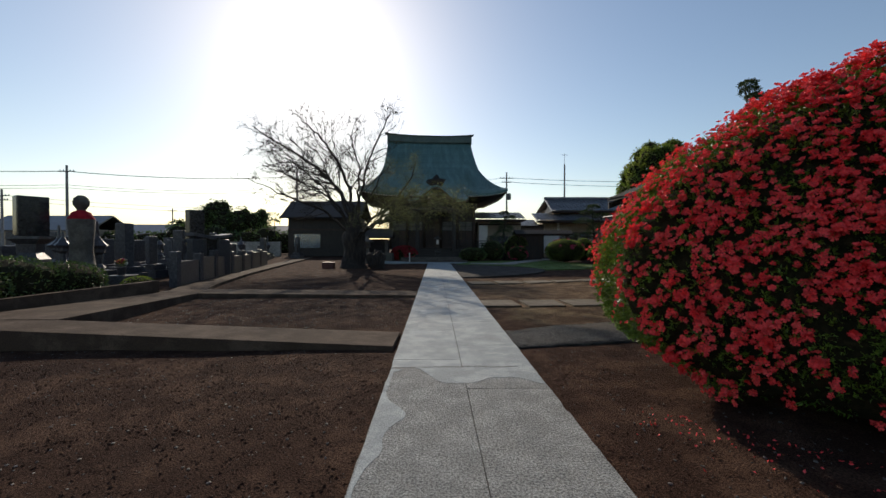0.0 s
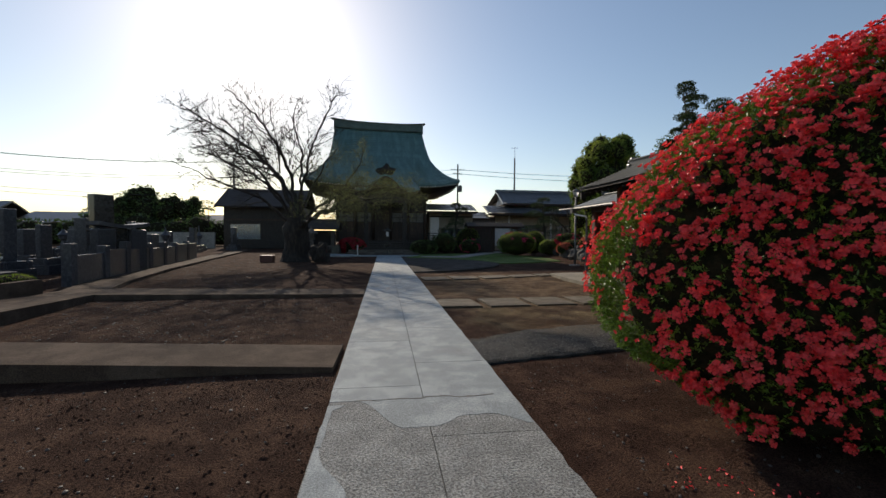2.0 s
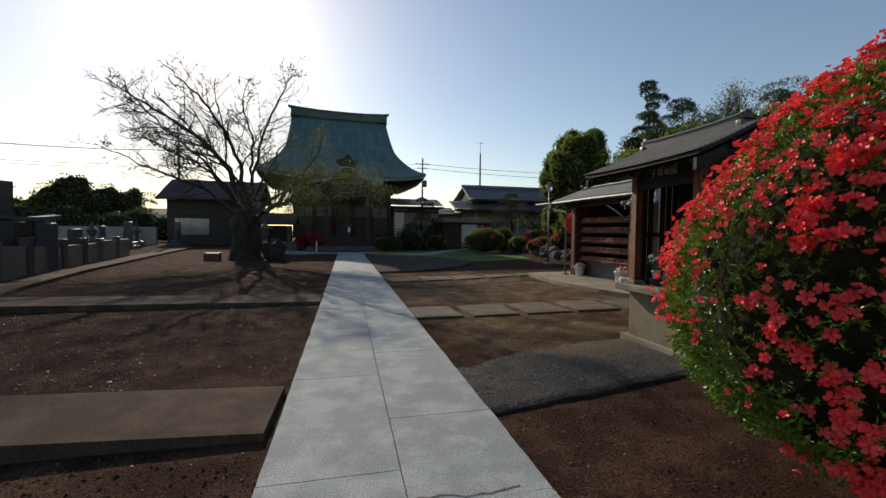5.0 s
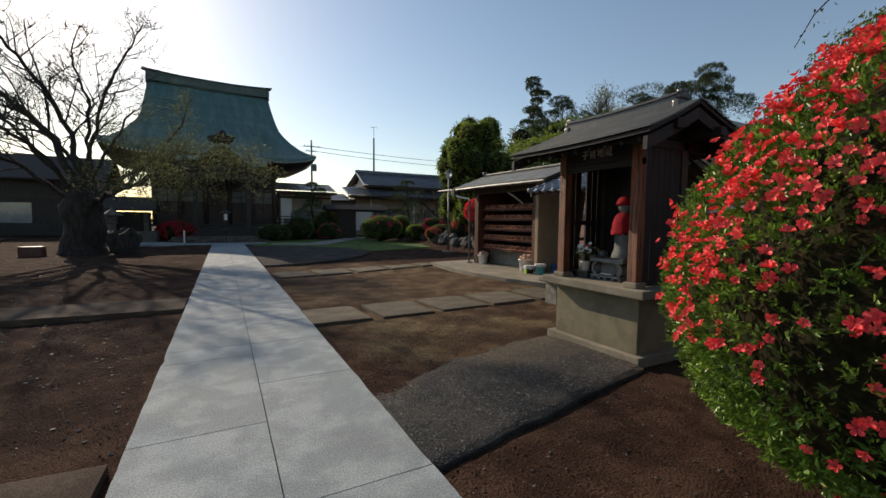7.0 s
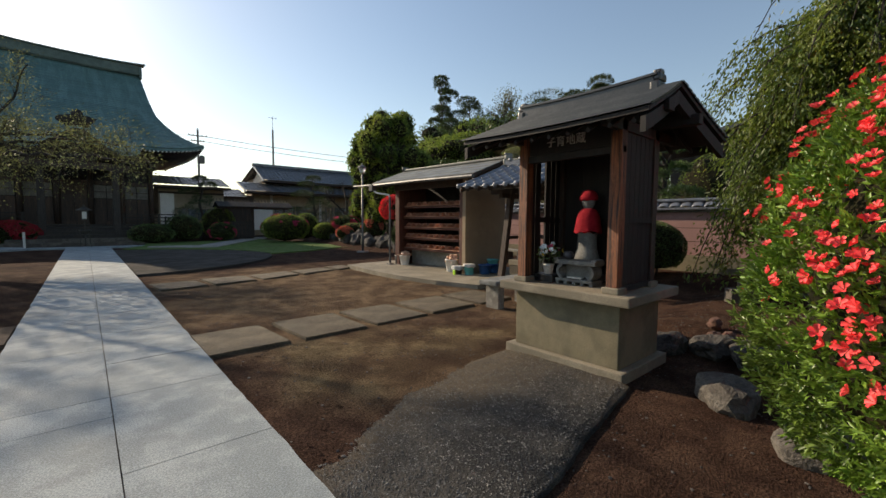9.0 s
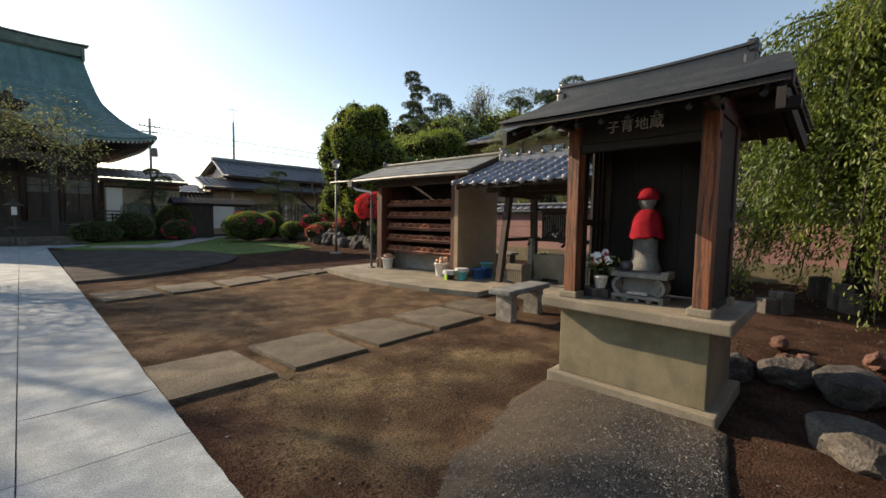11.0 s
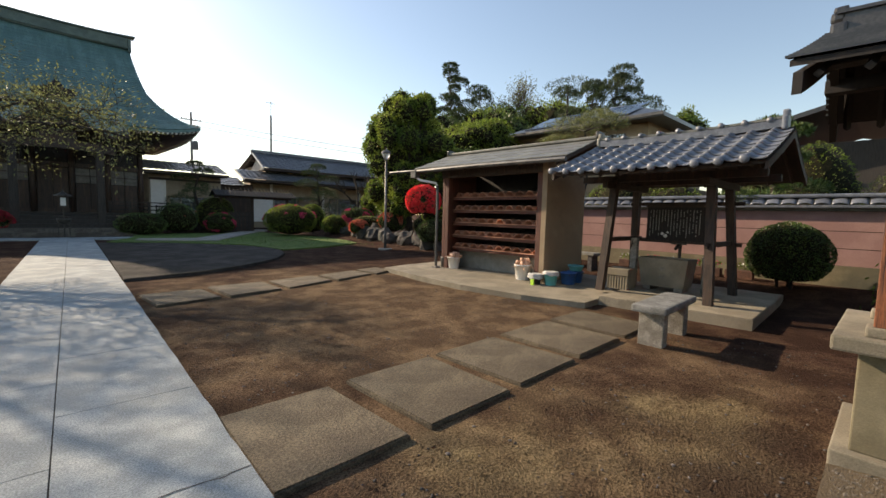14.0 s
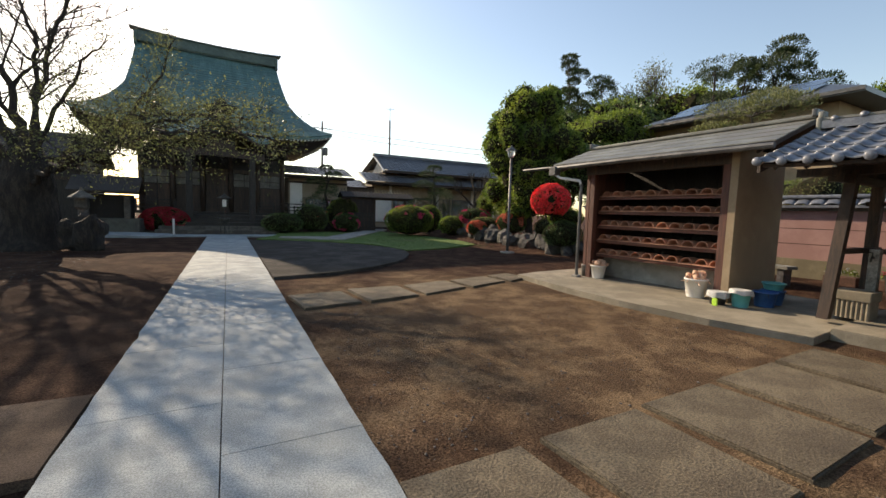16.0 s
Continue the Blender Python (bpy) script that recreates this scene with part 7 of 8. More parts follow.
def leafy_tree(name, x, y, z, trunk_h, trunk_r, lobes, leaf, seed, label, per=2200, size=0.12, inner=0.35, rough=0.16, core=0.72, bare=None):
    """A trunk with limbs to each leafy lobe (dx, dy, z, rx, ry, rz)."""
    e = thing(name, x, y, z, label=label, category="tree")
    bm = bmesh.new()
    top = Vector((0, 0, trunk_h))
    tube([(0, 0, -0.1), (0.02, 0.02, trunk_h * 0.5), top], [trunk_r * 1.2, trunk_r, trunk_r * 0.75], 9, bm)
    for (dx, dy, cz, rx, ry, rz) in lobes:
        mid = Vector((dx * 0.45, dy * 0.45, (trunk_h + cz) / 2 - 0.1))
        tube([top * 0.92, mid, (dx, dy, cz)], [trunk_r * 0.6, trunk_r * 0.4, trunk_r * 0.2], 6, bm, False)
    part("trunk", bm, BARK, e, "", True)
    P, N_ = [], []
    vol = sum((l[3] * l[4] + l[3] * l[5] + l[4] * l[5]) for l in lobes)
    cb = bmesh.new()
    for i, (dx, dy, cz, rx, ry, rz) in enumerate(lobes):
        n = int(per * len(lobes) * (rx * ry + rx * rz + ry * rz) / vol)
        p, nn = ell_points(n, (dx, dy, cz), (rx, ry, rz), seed + i, -0.95, rough, inner)
        P.append(p), N_.append(nn)
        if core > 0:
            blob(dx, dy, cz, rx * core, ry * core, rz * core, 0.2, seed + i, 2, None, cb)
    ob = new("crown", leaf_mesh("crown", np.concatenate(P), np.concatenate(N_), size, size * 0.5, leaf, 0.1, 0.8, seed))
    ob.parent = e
    # dark solid lobes put the shade of the inner crown into colour
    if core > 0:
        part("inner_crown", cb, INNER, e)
    else:
        cb.free()
    return e


def lobes_round(cz, r, rz, n, seed, s=0.45, d=0.62):
    rng = random.Random(seed)
    out = [(0, 0, cz, r * 0.72, r * 0.72, rz * 0.8)]
    for k in range(n):
        a, b = rng.uniform(0, 6.28), rng.uniform(-0.75, 0.95)
        c = math.sqrt(1 - b * b)
        out.append((r * d * c * math.cos(a), r * d * c * math.sin(a), cz + rz * d * b, r * s, r * s, rz * s * 0.8))
    return out


leafy_tree("evergreen_tree", 13.9, 24.6, 0.2, 1.3, 0.22, lobes_round(4.0, 2.5, 3.95, 58, 3, 0.21, 0.82), LEAF_E, 91, "tall dense rounded evergreen tree", per=620, size=0.15, core=0.8)
leafy_tree("evergreen_tree", 20.3, 25.6, 0.0, 2.5, 0.2, lobes_round(5.5, 3.2, 2.5, 12, 5, 0.42), LEAF_M, 92, "broad rounded green tree behind the shed", per=1200, size=0.17, core=0.8)
leafy_tree("evergreen_tree", 16.9, 23.0, 0.0, 2.0, 0.18, lobes_round(3.6, 1.9, 2.0, 9, 6, 0.45), LEAF_D, 93, "dark bushy evergreen tree", per=1100, size=0.15, core=0.8)
leafy_tree("young_tree", 14.1, 28.6, 0.2, 1.3, 0.07, lobes_round(2.0, 0.75, 1.1, 6, 7, 0.5), LEAF_M, 94, "young green garden tree", per=500, size=0.1, core=0.5)


def pads_tree(name, x, y, z, h, pads, seed, label, leaf=LEAF_P, size=0.12, per=700, r=0.12, bend=0.2):
    """A pine with flat cloud-like pads of needles (dx, dy, z, rx, ry, rz)."""
    e = thing(name, x, y, z, label=label, category="pine tree")
    rng = random.Random(seed)
    bm = bmesh.new()
    pts = [Vector((0, 0, -0.1))] + [Vector((rng.uniform(-bend, bend), rng.uniform(-bend, bend), h * k / 5)) for k in range(1, 6)]
    tube(pts, [r * (1.15 - 0.17 * k) for k in range(6)], 8, bm)
    P, N_ = [], []
    for i, (dx, dy, cz, rx, ry, rz) in enumerate(pads):
        k = min(range(6), key=lambda q: abs(pts[q].z - cz + 0.3))
        tube([pts[k], (pts[k] + Vector((dx, dy, cz))) / 2, (dx, dy, cz - rz * 0.3)], [r * 0.45, r * 0.3, r * 0.15], 5, bm, False)
        p, nn = ell_points(per, (dx, dy, cz), (rx, ry, rz), seed + i, -0.5, 0.25, 0.4)
        nn[:, 2] += 0.6
        P.append(p), N_.append(nn)
    part("trunk", bm, BARK, e, "", True)
    ob = new("needles", leaf_mesh("needles", np.concatenate(P), np.concatenate(N_), size, size * 0.22, leaf, 0, 0.6, seed))
    ob.parent = e
    return e


def cloud_pads(h, n, r0, seed, flat=0.3, lo=0.35):
    rng = random.Random(seed)
    out = []
    for k in range(n):
        t = lo + (1 - lo) * k / (n - 1)
        a = k * 2.4 + rng.uniform(-0.4, 0.4)
        rr = r0 * (1.15 - 0.75 * t)
        d = rr * 0.9 * (0 if k == n - 1 else 1)
        out.append((d * math.cos(a), d * math.sin(a), h * t, rr * 0.85, rr * 0.85, rr * flat))
    return out


pads_tree("garden_pine", 14.6, 37.2, 0, 4.9, cloud_pads(4.9, 8, 1.6, 4), 101, "layered garden pine before the house", per=600, size=0.16)
pads_tree("garden_pine", 17.8, 16.4, 0, 5.4, [(-0.6, -0.9, 5.5, 1.1, 1.2, 0.38), (0.3, 0.9, 5.75, 1.3, 1.3, 0.4), (-0.8, 0.9, 4.9, 0.8, 0.9, 0.3), (0.2, -0.4, 6.0, 0.8, 0.8, 0.3)], 102, "yellow-green cloud-pruned pine beyond the wall", LEAF_Y, 0.13, 1300)
pads_tree("garden_pine", 13.1, 8.8, 0, 3.9, cloud_pads(3.9, 9, 0.95, 6, 0.28, 0.45), 103, "stacked cloud-pruned evergreen behind the wall", LEAF_D, 0.12, 900)
pads_tree("garden_pine", 6.2, 37.3, 0, 4.3, cloud_pads(4.3, 7, 1.3, 9), 104, "dark garden pine before the annex", per=500, size=0.16)
for k, (x, y, h, r) in enumerate(((13.2, 12.6, 2.7, 0.8), (13.9, 11.2, 2.6, 0.9), (15.2, 12.2, 2.8, 0.9), (13.4, 9.0, 2.5, 0.7), (14.2, 13.6, 2.6, 0.8), (15.4, 8.2, 3.6, 1.0), (13.5, 6.4, 2.7, 0.9), (15.0, 5.0, 3.2, 1.2))):
    globe("garden_shrub", x, y, 0.0, r, r, h, LEAF_Y if k % 3 == 0 else LEAF_M, 110 + k, "leafy shrub showing over the pink wall", n=2200, size=0.075)

# bare pruned tree in the garden
limb_tree("bare_tree", 13.2, 29.4, 0.15, 0.13, 1.9, [(0.6, -0.2, 1.0, 0.08, 1.1), (-0.7, 0.1, 0.9, 0.07, 1.1), (0.1, 0.2, 1.2, 0.07, 1.0)], 3, 37, BARK, "pruned bare tree with a pale crooked trunk", 0.9, lean=(0.35, 0.0), up=0.3, twig_min=0.02)

# woods behind the neighbour's house
WOODS = ((34.2, 43.5, 18.9, 1.3, 0), (36.5, 41.0, 16.2, 2.4, 0), (33.0, 40.5, 13.0, 2.2, 0), (38.4, 35.9, 17.0, 3.3, 1), (31.0, 25.6, 12.7, 1.7, 2), (38.5, 27.5, 14.4, 1.9, 0), (40.0, 25.5, 15.6, 2.0, 0), (47.5, 22.0, 12.9, 1.8, 3), (33.0, 32.0, 12.0, 3.6, 3), (30.0, 33.0, 11.2, 3.4, 3), (28.5, 30.0, 10.2, 3.0, 3), (35.0, 29.0, 12.8, 3.6, 3), (42.0, 28.5, 13.0, 3.8, 3), (27.0, 37.0, 9.6, 3.4, 3), (30.5, 40.5, 12.0, 3.4, 3), (40.0, 20.0, 10.5, 2.6, 3), (34.5, 38.5, 12.8, 3.2, 3), (38.5, 31.5, 13.0, 3.2, 3))
for k, (x, y, h, r, kind) in enumerate(WOODS):
    if kind == 0:
        pads = []
        rg_ = random.Random(200 + k)
        for q in range(17):
            t = 0.45 + 0.55 * q / 16
            rr = r * (1.25 - 0.8 * abs(t - 0.72) * 2) * rg_.uniform(0.5, 1.2)
            a = rg_.uniform(0, 6.28)
            d_ = rr * rg_.uniform(0.3, 1.1) * (0.2 if q > 14 else 1)
            pads.append((d_ * math.cos(a), d_ * math.sin(a), h * t, rr * 0.75, rr * 0.75, rr * 0.34))
        pads_tree("tall_pine", x, y, 0, h * 0.98, pads, 210 + k, "tall dark ragged pine in the woods", LEAF_P, 0.3, 700, 0.18, 0.5)
    elif kind == 1:
        limb_tree("grey_tree", x, y, 0, 0.25, h * 0.5, [(0.6, 0, 1, 0.14, 3.6), (-0.6, 0.2, 1, 0.14, 3.6), (0, -0.5, 1.2, 0.13, 3.8), (0.3, 0.6, 1, 0.12, 3.4), (-0.3, -0.3, 1.3, 0.12, 3.4)], 4, 240, TWIG, "tall tree in thin grey-green young leaf", 0.8, leafset=(("young_leaves", LEAF_Y, 4, 0.2, 0.3, lambda p: True, "thin grey-green leaves"),), twig_min=0.02)
    elif kind == 2:
        pads_tree("umbrella_pine", x, y, 0, h * 0.96, [(0, 0, h * 0.96, 1.8, 1.8, 0.6), (0.9, 0.4, h * 0.92, 0.9, 0.9, 0.4), (-0.9, -0.3, h * 0.91, 0.9, 0.9, 0.4), (0, 0, h * 0.8, 1.0, 1.0, 0.35)], 250, "pine with a flat umbrella-like crown", LEAF_P, 0.2, 900, 0.2, 0.1)
    else:
        leafy_tree("woodland_tree", x, y, 0, h * 0.5, 0.2, lobes_round(h * 0.72, r, h * 0.38, 14, 260 + k, 0.38), LEAF_M if k % 2 else LEAF_D, 270 + k, "leafy tree of the woods behind the houses", per=340, size=0.28, core=0.7)

# weeping tree by the wayside shrine
weep = thing("weeping_tree", 9.3, 4.6, 0.15, label="weeping tree with long drooping leafy branches", category="tree")
bm = bmesh.new()
tube([(0, 0, -0.1), (0.05, -0.1, 0.8), (-0.1, -0.2, 2.2), (0.1, -0.3, 3.6)], [0.2, 0.16, 0.13, 0.1], 9, bm)
WP, WN = [], []
rw = random.Random(77)
for k in range(210):
    a = k * 2.399
    reach = rw.uniform(0.5, 2.75) * (1.0 if math.cos(a) > -0.2 else 0.75)
    z0 = rw.uniform(2.0, 4.7)
    sx, sy = math.cos(a), math.sin(a)
    pts = [Vector((0, -0.3, min(z0, 3.5)))]
    n = 9
    fall = rw.uniform(0.8, 2.8)
    for q in range(1, n + 1):
        t = q / n
        pts.append(Vector((sx * reach * t ** 0.7, -0.3 + sy * reach * t ** 0.7, z0 + 0.5 * math.sin(t * 2.2) - fall * t ** 2.2)))
    tube(pts, [0.03 - 0.0026 * q for q in range(n + 1)], 4, bm, False)
    for q in range(3, n + 1):
        for j in range(74):
            p = pts[q - 1].lerp(pts[q], rw.random()) + Vector((rw.gauss(0, 0.12), rw.gauss(0, 0.12), rw.gauss(-0.06, 0.12)))
            WP.append(p[:]), WN.append((sx * 0.4, sy * 0.4, -0.7))
part("trunk", bm, BARK, weep, "", True)
ob = new("leaves", leaf_mesh("leaves", np.array(WP), np.array(WN), 0.095, 0.034, LEAF_W, 0.3, 0.5, 78))
ob.parent = weep
ob["label"] = "narrow hanging fresh green leaves"
# a thin drooping bough of the same kind over the hedge
bough = thing("weeping_tree", 6.9, 3.6, 0.15, label="slender weeping tree with thin hanging twigs over the hedge", category="tree")
bm = bmesh.new()
tube([(0, 0, -0.1), (0.05, 0, 1.5), (-0.05, 0.1, 3.0), (-0.2, 0.2, 4.1)], [0.09, 0.075, 0.06, 0.04], 8, bm)
WP, WN = [], []
for k in range(17):
    ang = rw.uniform(2.2, 4.0)
    reach = rw.uniform(0.7, 2.0)
    z0 = rw.uniform(3.5, 4.15)
    pts = [Vector((-0.15, 0.15, z0))]
    for q in range(1, 9):
        t = q / 8
        pts.append(Vector((-0.15 + math.cos(ang) * reach * t ** 0.75, 0.15 + math.sin(ang) * reach * t ** 0.75, z0 + 0.3 * math.sin(t * 2.4) - rw.uniform(0.9, 1.1) * 0.9 * t ** 2.4)))
    tube(pts, [0.018 - 0.0017 * q for q in range(9)], 4, bm, False)
    for q in range(2, 9):
        for j in range(7):
            p = pts[q - 1].lerp(pts[q], rw.random()) + Vector((rw.gauss(0, 0.04), rw.gauss(0, 0.04), rw.gauss(-0.03, 0.04)))
            WP.append(p[:]), WN.append((0, 0, -1.0))
part("trunk", bm, BARK, bough, "", True)
ob = new("leaves", leaf_mesh("leaves", np.array(WP), np.array(WN), 0.06, 0.022, LEAF_D, 0.3, 0.6, 79))
ob.parent = bough

# rocks, stumps and stubs round the bed by the shrine


def rock(x, y, sx, sy, sz, seed, material, label, up=0.3, name="rock"):
    ob = part(name, blob(0, 0, 0, sx, sy, sz, 0.2, seed, 3), material)
    ob.matrix_world = pose(x, y, ground_z(x, y) + sz * up, 0, 0, seed * 37 % 60 - 30)
    return tagged(ob, label, "rock")


rock(3.95, 4.62, 0.30, 0.22, 0.17, 3, STONE, "rounded pale boulder lying on the earth")
rock(3.45, 3.98, 0.30, 0.22, 0.14, 5, STONE, "flat pale boulder at the foot of the hedge")
for k, (x, y, s) in enumerate(((5.2, 5.05, 0.28), (5.1, 5.5, 0.28), (5.15, 4.6, 0.34), (5.3, 4.05, 0.3), (5.1, 5.95, 0.26), (5.0, 6.4, 0.24))):
    rock(x, y, s, s * 0.75, s * 0.6, 11 + k, ROCK, "dark flat stone edging the planted bed", 0.1)
for k in range(5):
    rock(5.35 + R.uniform(-0.25, 0.5), 4.7 + R.uniform(-0.5, 0.5), 0.11, 0.08, 0.08, 31 + k, BRICK_C, "small reddish stone on the bed edge", 0.9)
for x, y, w, h in ((7.9, 5.35, 0.11, 0.32), (7.75, 5.5, 0.1, 0.22), (9.0, 4.72, 0.12, 0.4), (8.75, 4.6, 0.1, 0.3)):
    ob = part("stone_stub", box(-w, w, -w, w, -0.1, h, 0.015), STONE)
    ob.matrix_world = pose(x, y, ground_z(x, y), 0, 0, R.uniform(0, 60))
    tagged(ob, "short square stone stub set in the bed", "stone stub", "stone stubs in the bed")
tagged(part("tree_stump", lathe([(0.2, 0.05), (0.17, 0.3), (0.16, 0.55), (0.1, 0.56)], 14, 10.2, 5.0), WOOD_G), "sawn pale tree stump in the bed", "stump")
for k in range(5):
    e = thing("planter", 11.45, 8.9 + k * 0.62, ground_z(11.4, 9), 90, label="low brown planter box of white and pink flowers by the wall", category="planter", group="planters by the wall")
    part("box", box(-0.27, 0.27, -0.1, 0.1, 0, 0.2, 0.015), BRICK_C, e)
    P = np.array([(R.uniform(-0.25, 0.25), R.uniform(-0.1, 0.1), R.uniform(0.2, 0.32)) for _ in range(90)])
    ob = new("leaves", leaf_mesh("leaves", P, np.tile((0, 0, 1.0), (90, 1)), 0.07, 0.03, LEAF_M, 0, 0.6, k))
    ob.parent = e
    P = np.array([(R.uniform(-0.25, 0.25), R.uniform(-0.12, 0.12), R.uniform(0.26, 0.36)) for _ in range(16)])
    ob = new("bloom", flower_mesh("bloom", P, np.tile((-0.3, 0, 1.0), (16, 1)), 0.045, WHITEF if k % 2 == 0 else PETAL_P, 5, k))
    ob.parent = e

# garden lamp
lamp = thing("garden_lamp", 9.8, 20.8, -0.04, label="grey metal garden lamp post with a glass lantern head", category="lamp post")
part("base", lathe([(0.28, -0.05), (0.28, 0.03), (0.08, 0.05)], 16), CONC_D, lamp)
part("pole", tube([(0, 0, 0.0), (0, 0, 0.6), (0, 0, 3.7)], [0.06, 0.05, 0.045], 10), GREYM, lamp, "", True)
part("arm", tube([(-0.0, 0, 3.1), (0.18, -0.1, 3.1)], 0.02, 6), GREYM, lamp)
part("shade", lathe([(0.1, 3.68), (0.17, 3.92), (0.165, 3.93)], 12, 0, 0, None, True), LAMPG, lamp, "clear glass lantern", True)
part("cap", lathe([(0.22, 3.93), (0.21, 3.96), (0.1, 4.05), (0.03, 4.08), (0.02, 4.16)], 12), GREYM, lamp, "", True)

# ---- cemetery ----
def edge_x(y):
    return -8.0 - 0.2 * (y - 13.5)


cem = thing("cemetery_wall", -9.6, 18, 0, label="low grey stone wall in front of the graves", category="wall", kind="structure")
CI = cem.matrix_world.inverted()
yy = 12.6
k = 0
while yy < 26.5:
    w = R.uniform(1.6, 2.4)
    x0, x1 = edge_x(yy) - 1.0, edge_x(yy + w) - 1.0
    ob = part("wall_panel", prism([(x0, yy), (x1, yy + w - 0.06), (x1 - 0.16, yy + w - 0.06), (x0 - 0.16, yy)], -0.1, R.choice((0.86, 0.9, 0.95)), 0.01), GRANITE, cem)
    ob.matrix_parent_inverse = CI
    ob = part("wall_pier", box(x0 - 0.21, x0 + 0.05, yy - 0.13, yy + 0.12, -0.1, R.choice((1.05, 1.1, 1.2)), 0.02), GRANITE, cem)
    ob.matrix_parent_inverse = CI
    yy += w
    k += 1


def gravestone(x, y, z, h, w, style, material, rz=0):
    e = thing("gravestone", x, y, z, rz, label="polished black gravestone on a stepped stone base" if material is GRANITE_D else "grey granite gravestone on a stepped stone base", category="gravestone", group="gravestones in the cemetery")
    part("base", box(-w * 1.5, w * 1.5, -w * 1.4, w * 1.4, -0.1, 0.28, 0.015), GRANITE, e)
    part("plinth", box(-w * 1.05, w * 1.05, -w, w, 0.28, 0.52, 0.015), GRANITE, e)
    if style == 0:
        part("stone", box(-w * 0.62, w * 0.62, -w * 0.55, w * 0.55, 0.52, h, 0.03), material, e)
    elif style == 1:
        bm = box(-w * 0.95, w * 0.95, -w * 0.3, w * 0.3, 0.52, h * 0.78, 0.04)
        part("stone", bm, material, e)
    else:
        part("stone", lathe([(w * 0.55, 0.52), (w * 0.75, 0.6), (w * 0.4, 0.72), (w * 0.36, 1.0), (w * 0.7, 1.08), (w * 0.72, 1.2), (w * 0.95, 1.3), (w * 0.5, 1.45), (w * 0.2, 1.6), (w * 0.1, h)], 8), material, e)
    for s in (-1, 1):
        part("flower_vase", lathe([(0.06, 0.28), (0.07, 0.5), (0.05, 0.52)], 10, s * w * 1.25, -w * 1.0), GRANITE, e)
    return e


rg2 = random.Random(9)
for row in range(7):
    for q in range(11):
        y = 8.5 + q * 1.95 + rg2.uniform(-0.3, 0.3)
        x = -11.0 - row * 2.3 - 0.2 * (y - 13.5) - rg2.uniform(0, 0.6) - (1.2 if y < 12 else 0)
        if row == 0 and y < 12:
            continue
        gravestone(x, y, 0.1, rg2.uniform(1.35, 2.15), rg2.uniform(0.28, 0.42), rg2.choice((0, 0, 0, 1, 2)), rg2.choice((GRANITE, GRANITE, GRANITE, GRANITE_D)), 90 + rg2.uniform(-4, 4))
for q in range(18):
    gravestone(-14 - rg2.uniform(0, 16), 28 + rg2.uniform(0, 14), 0.05, rg2.uniform(1.4, 2.3), rg2.uniform(0.3, 0.42), rg2.choice((0, 0, 1, 2)), GRANITE, 90)
# tall black stele and the one on a pedestal
for x, y, h, w, z in ((-10.9, 17.2, 2.95, 0.33, 0.1), (-12.2, 11.2, 2.85, 0.36, 0.1)):
    e = thing("stele", x, y, z, 60, label="tall polished black memorial stele", category="stele")
    part("base", box(-0.7, 0.7, -0.5, 0.5, -0.1, 0.5, 0.02), GRANITE, e)
    part("pedestal", lathe([(0.5, 0.5), (0.45, 0.9), (0.25, 1.1), (0.3, 1.35), (0.55, 1.5), (0.55, 1.58)], 4), GRANITE, e)
    part("stone", box(-w, w, -0.18, 0.18, 1.58 if h < 2.9 else 1.3, h - 0.1, 0.03), GRANITE_D, e)
fam = thing("grave_gate", -10.1, 16.9, 0.1, 80, label="grey granite grave front with two uprights and a curved lintel", category="grave")
for s in (-1, 1):
    part("upright", box(s * 0.75 - 0.4, s * 0.75 + 0.4, -0.15, 0.15, -0.1, 1.55, 0.05), GRANITE, fam)
part("lintel", sheet(lambda u, v: Vector((-1.15 + 2.3 * u, -0.25 + 0.5 * v, 1.72 + 0.1 * (2 * u - 1) ** 2)), 10, 1, 0.13), GRANITE, fam)
part("panel", box(-0.35, 0.35, -0.06, 0.06, 0.0, 1.55, 0.01), GRANITE_D, fam)
# standing stone figure among the graves: one plain mesh
bm = lathe([(0.42, 0.0), (0.42, 0.75), (0.34, 0.78), (0.3, 1.0), (0.27, 1.3), (0.3, 1.8), (0.33, 2.2), (0.22, 2.4), (0.1, 2.46), (0.13, 2.52), (0.19, 2.62), (0.2, 2.72), (0.17, 2.82), (0.08, 2.9)], 16)
for f in bm.faces:
    z = f.calc_center_median().z
    f.material_index = 1 if (2.3 < z < 2.44) else 0
fig = part("stone_figure", bm, [STONE, RED], None, "", True)
fig.matrix_world = pose(-10.75, 11.2, -0.02)
tagged(fig, "dark standing stone figure with a red collar on a block", "statue")
e = bouquet("flower_pot", -9.9, 11.6, 0.5, 0.12, 0.25, GRANITE, 63, ((YELLOW, 0.09, 9), (WHITEF, 0.09, 5), (PETAL_P, 0.09, 6)), "grave vase of yellow and pink flowers")
tagged(part("stone_plinth", box(-10.2, -9.6, 11.3, 11.9, -0.1, 0.5, 0.015), GRANITE), "grey stone plinth holding grave flowers", "plinth")
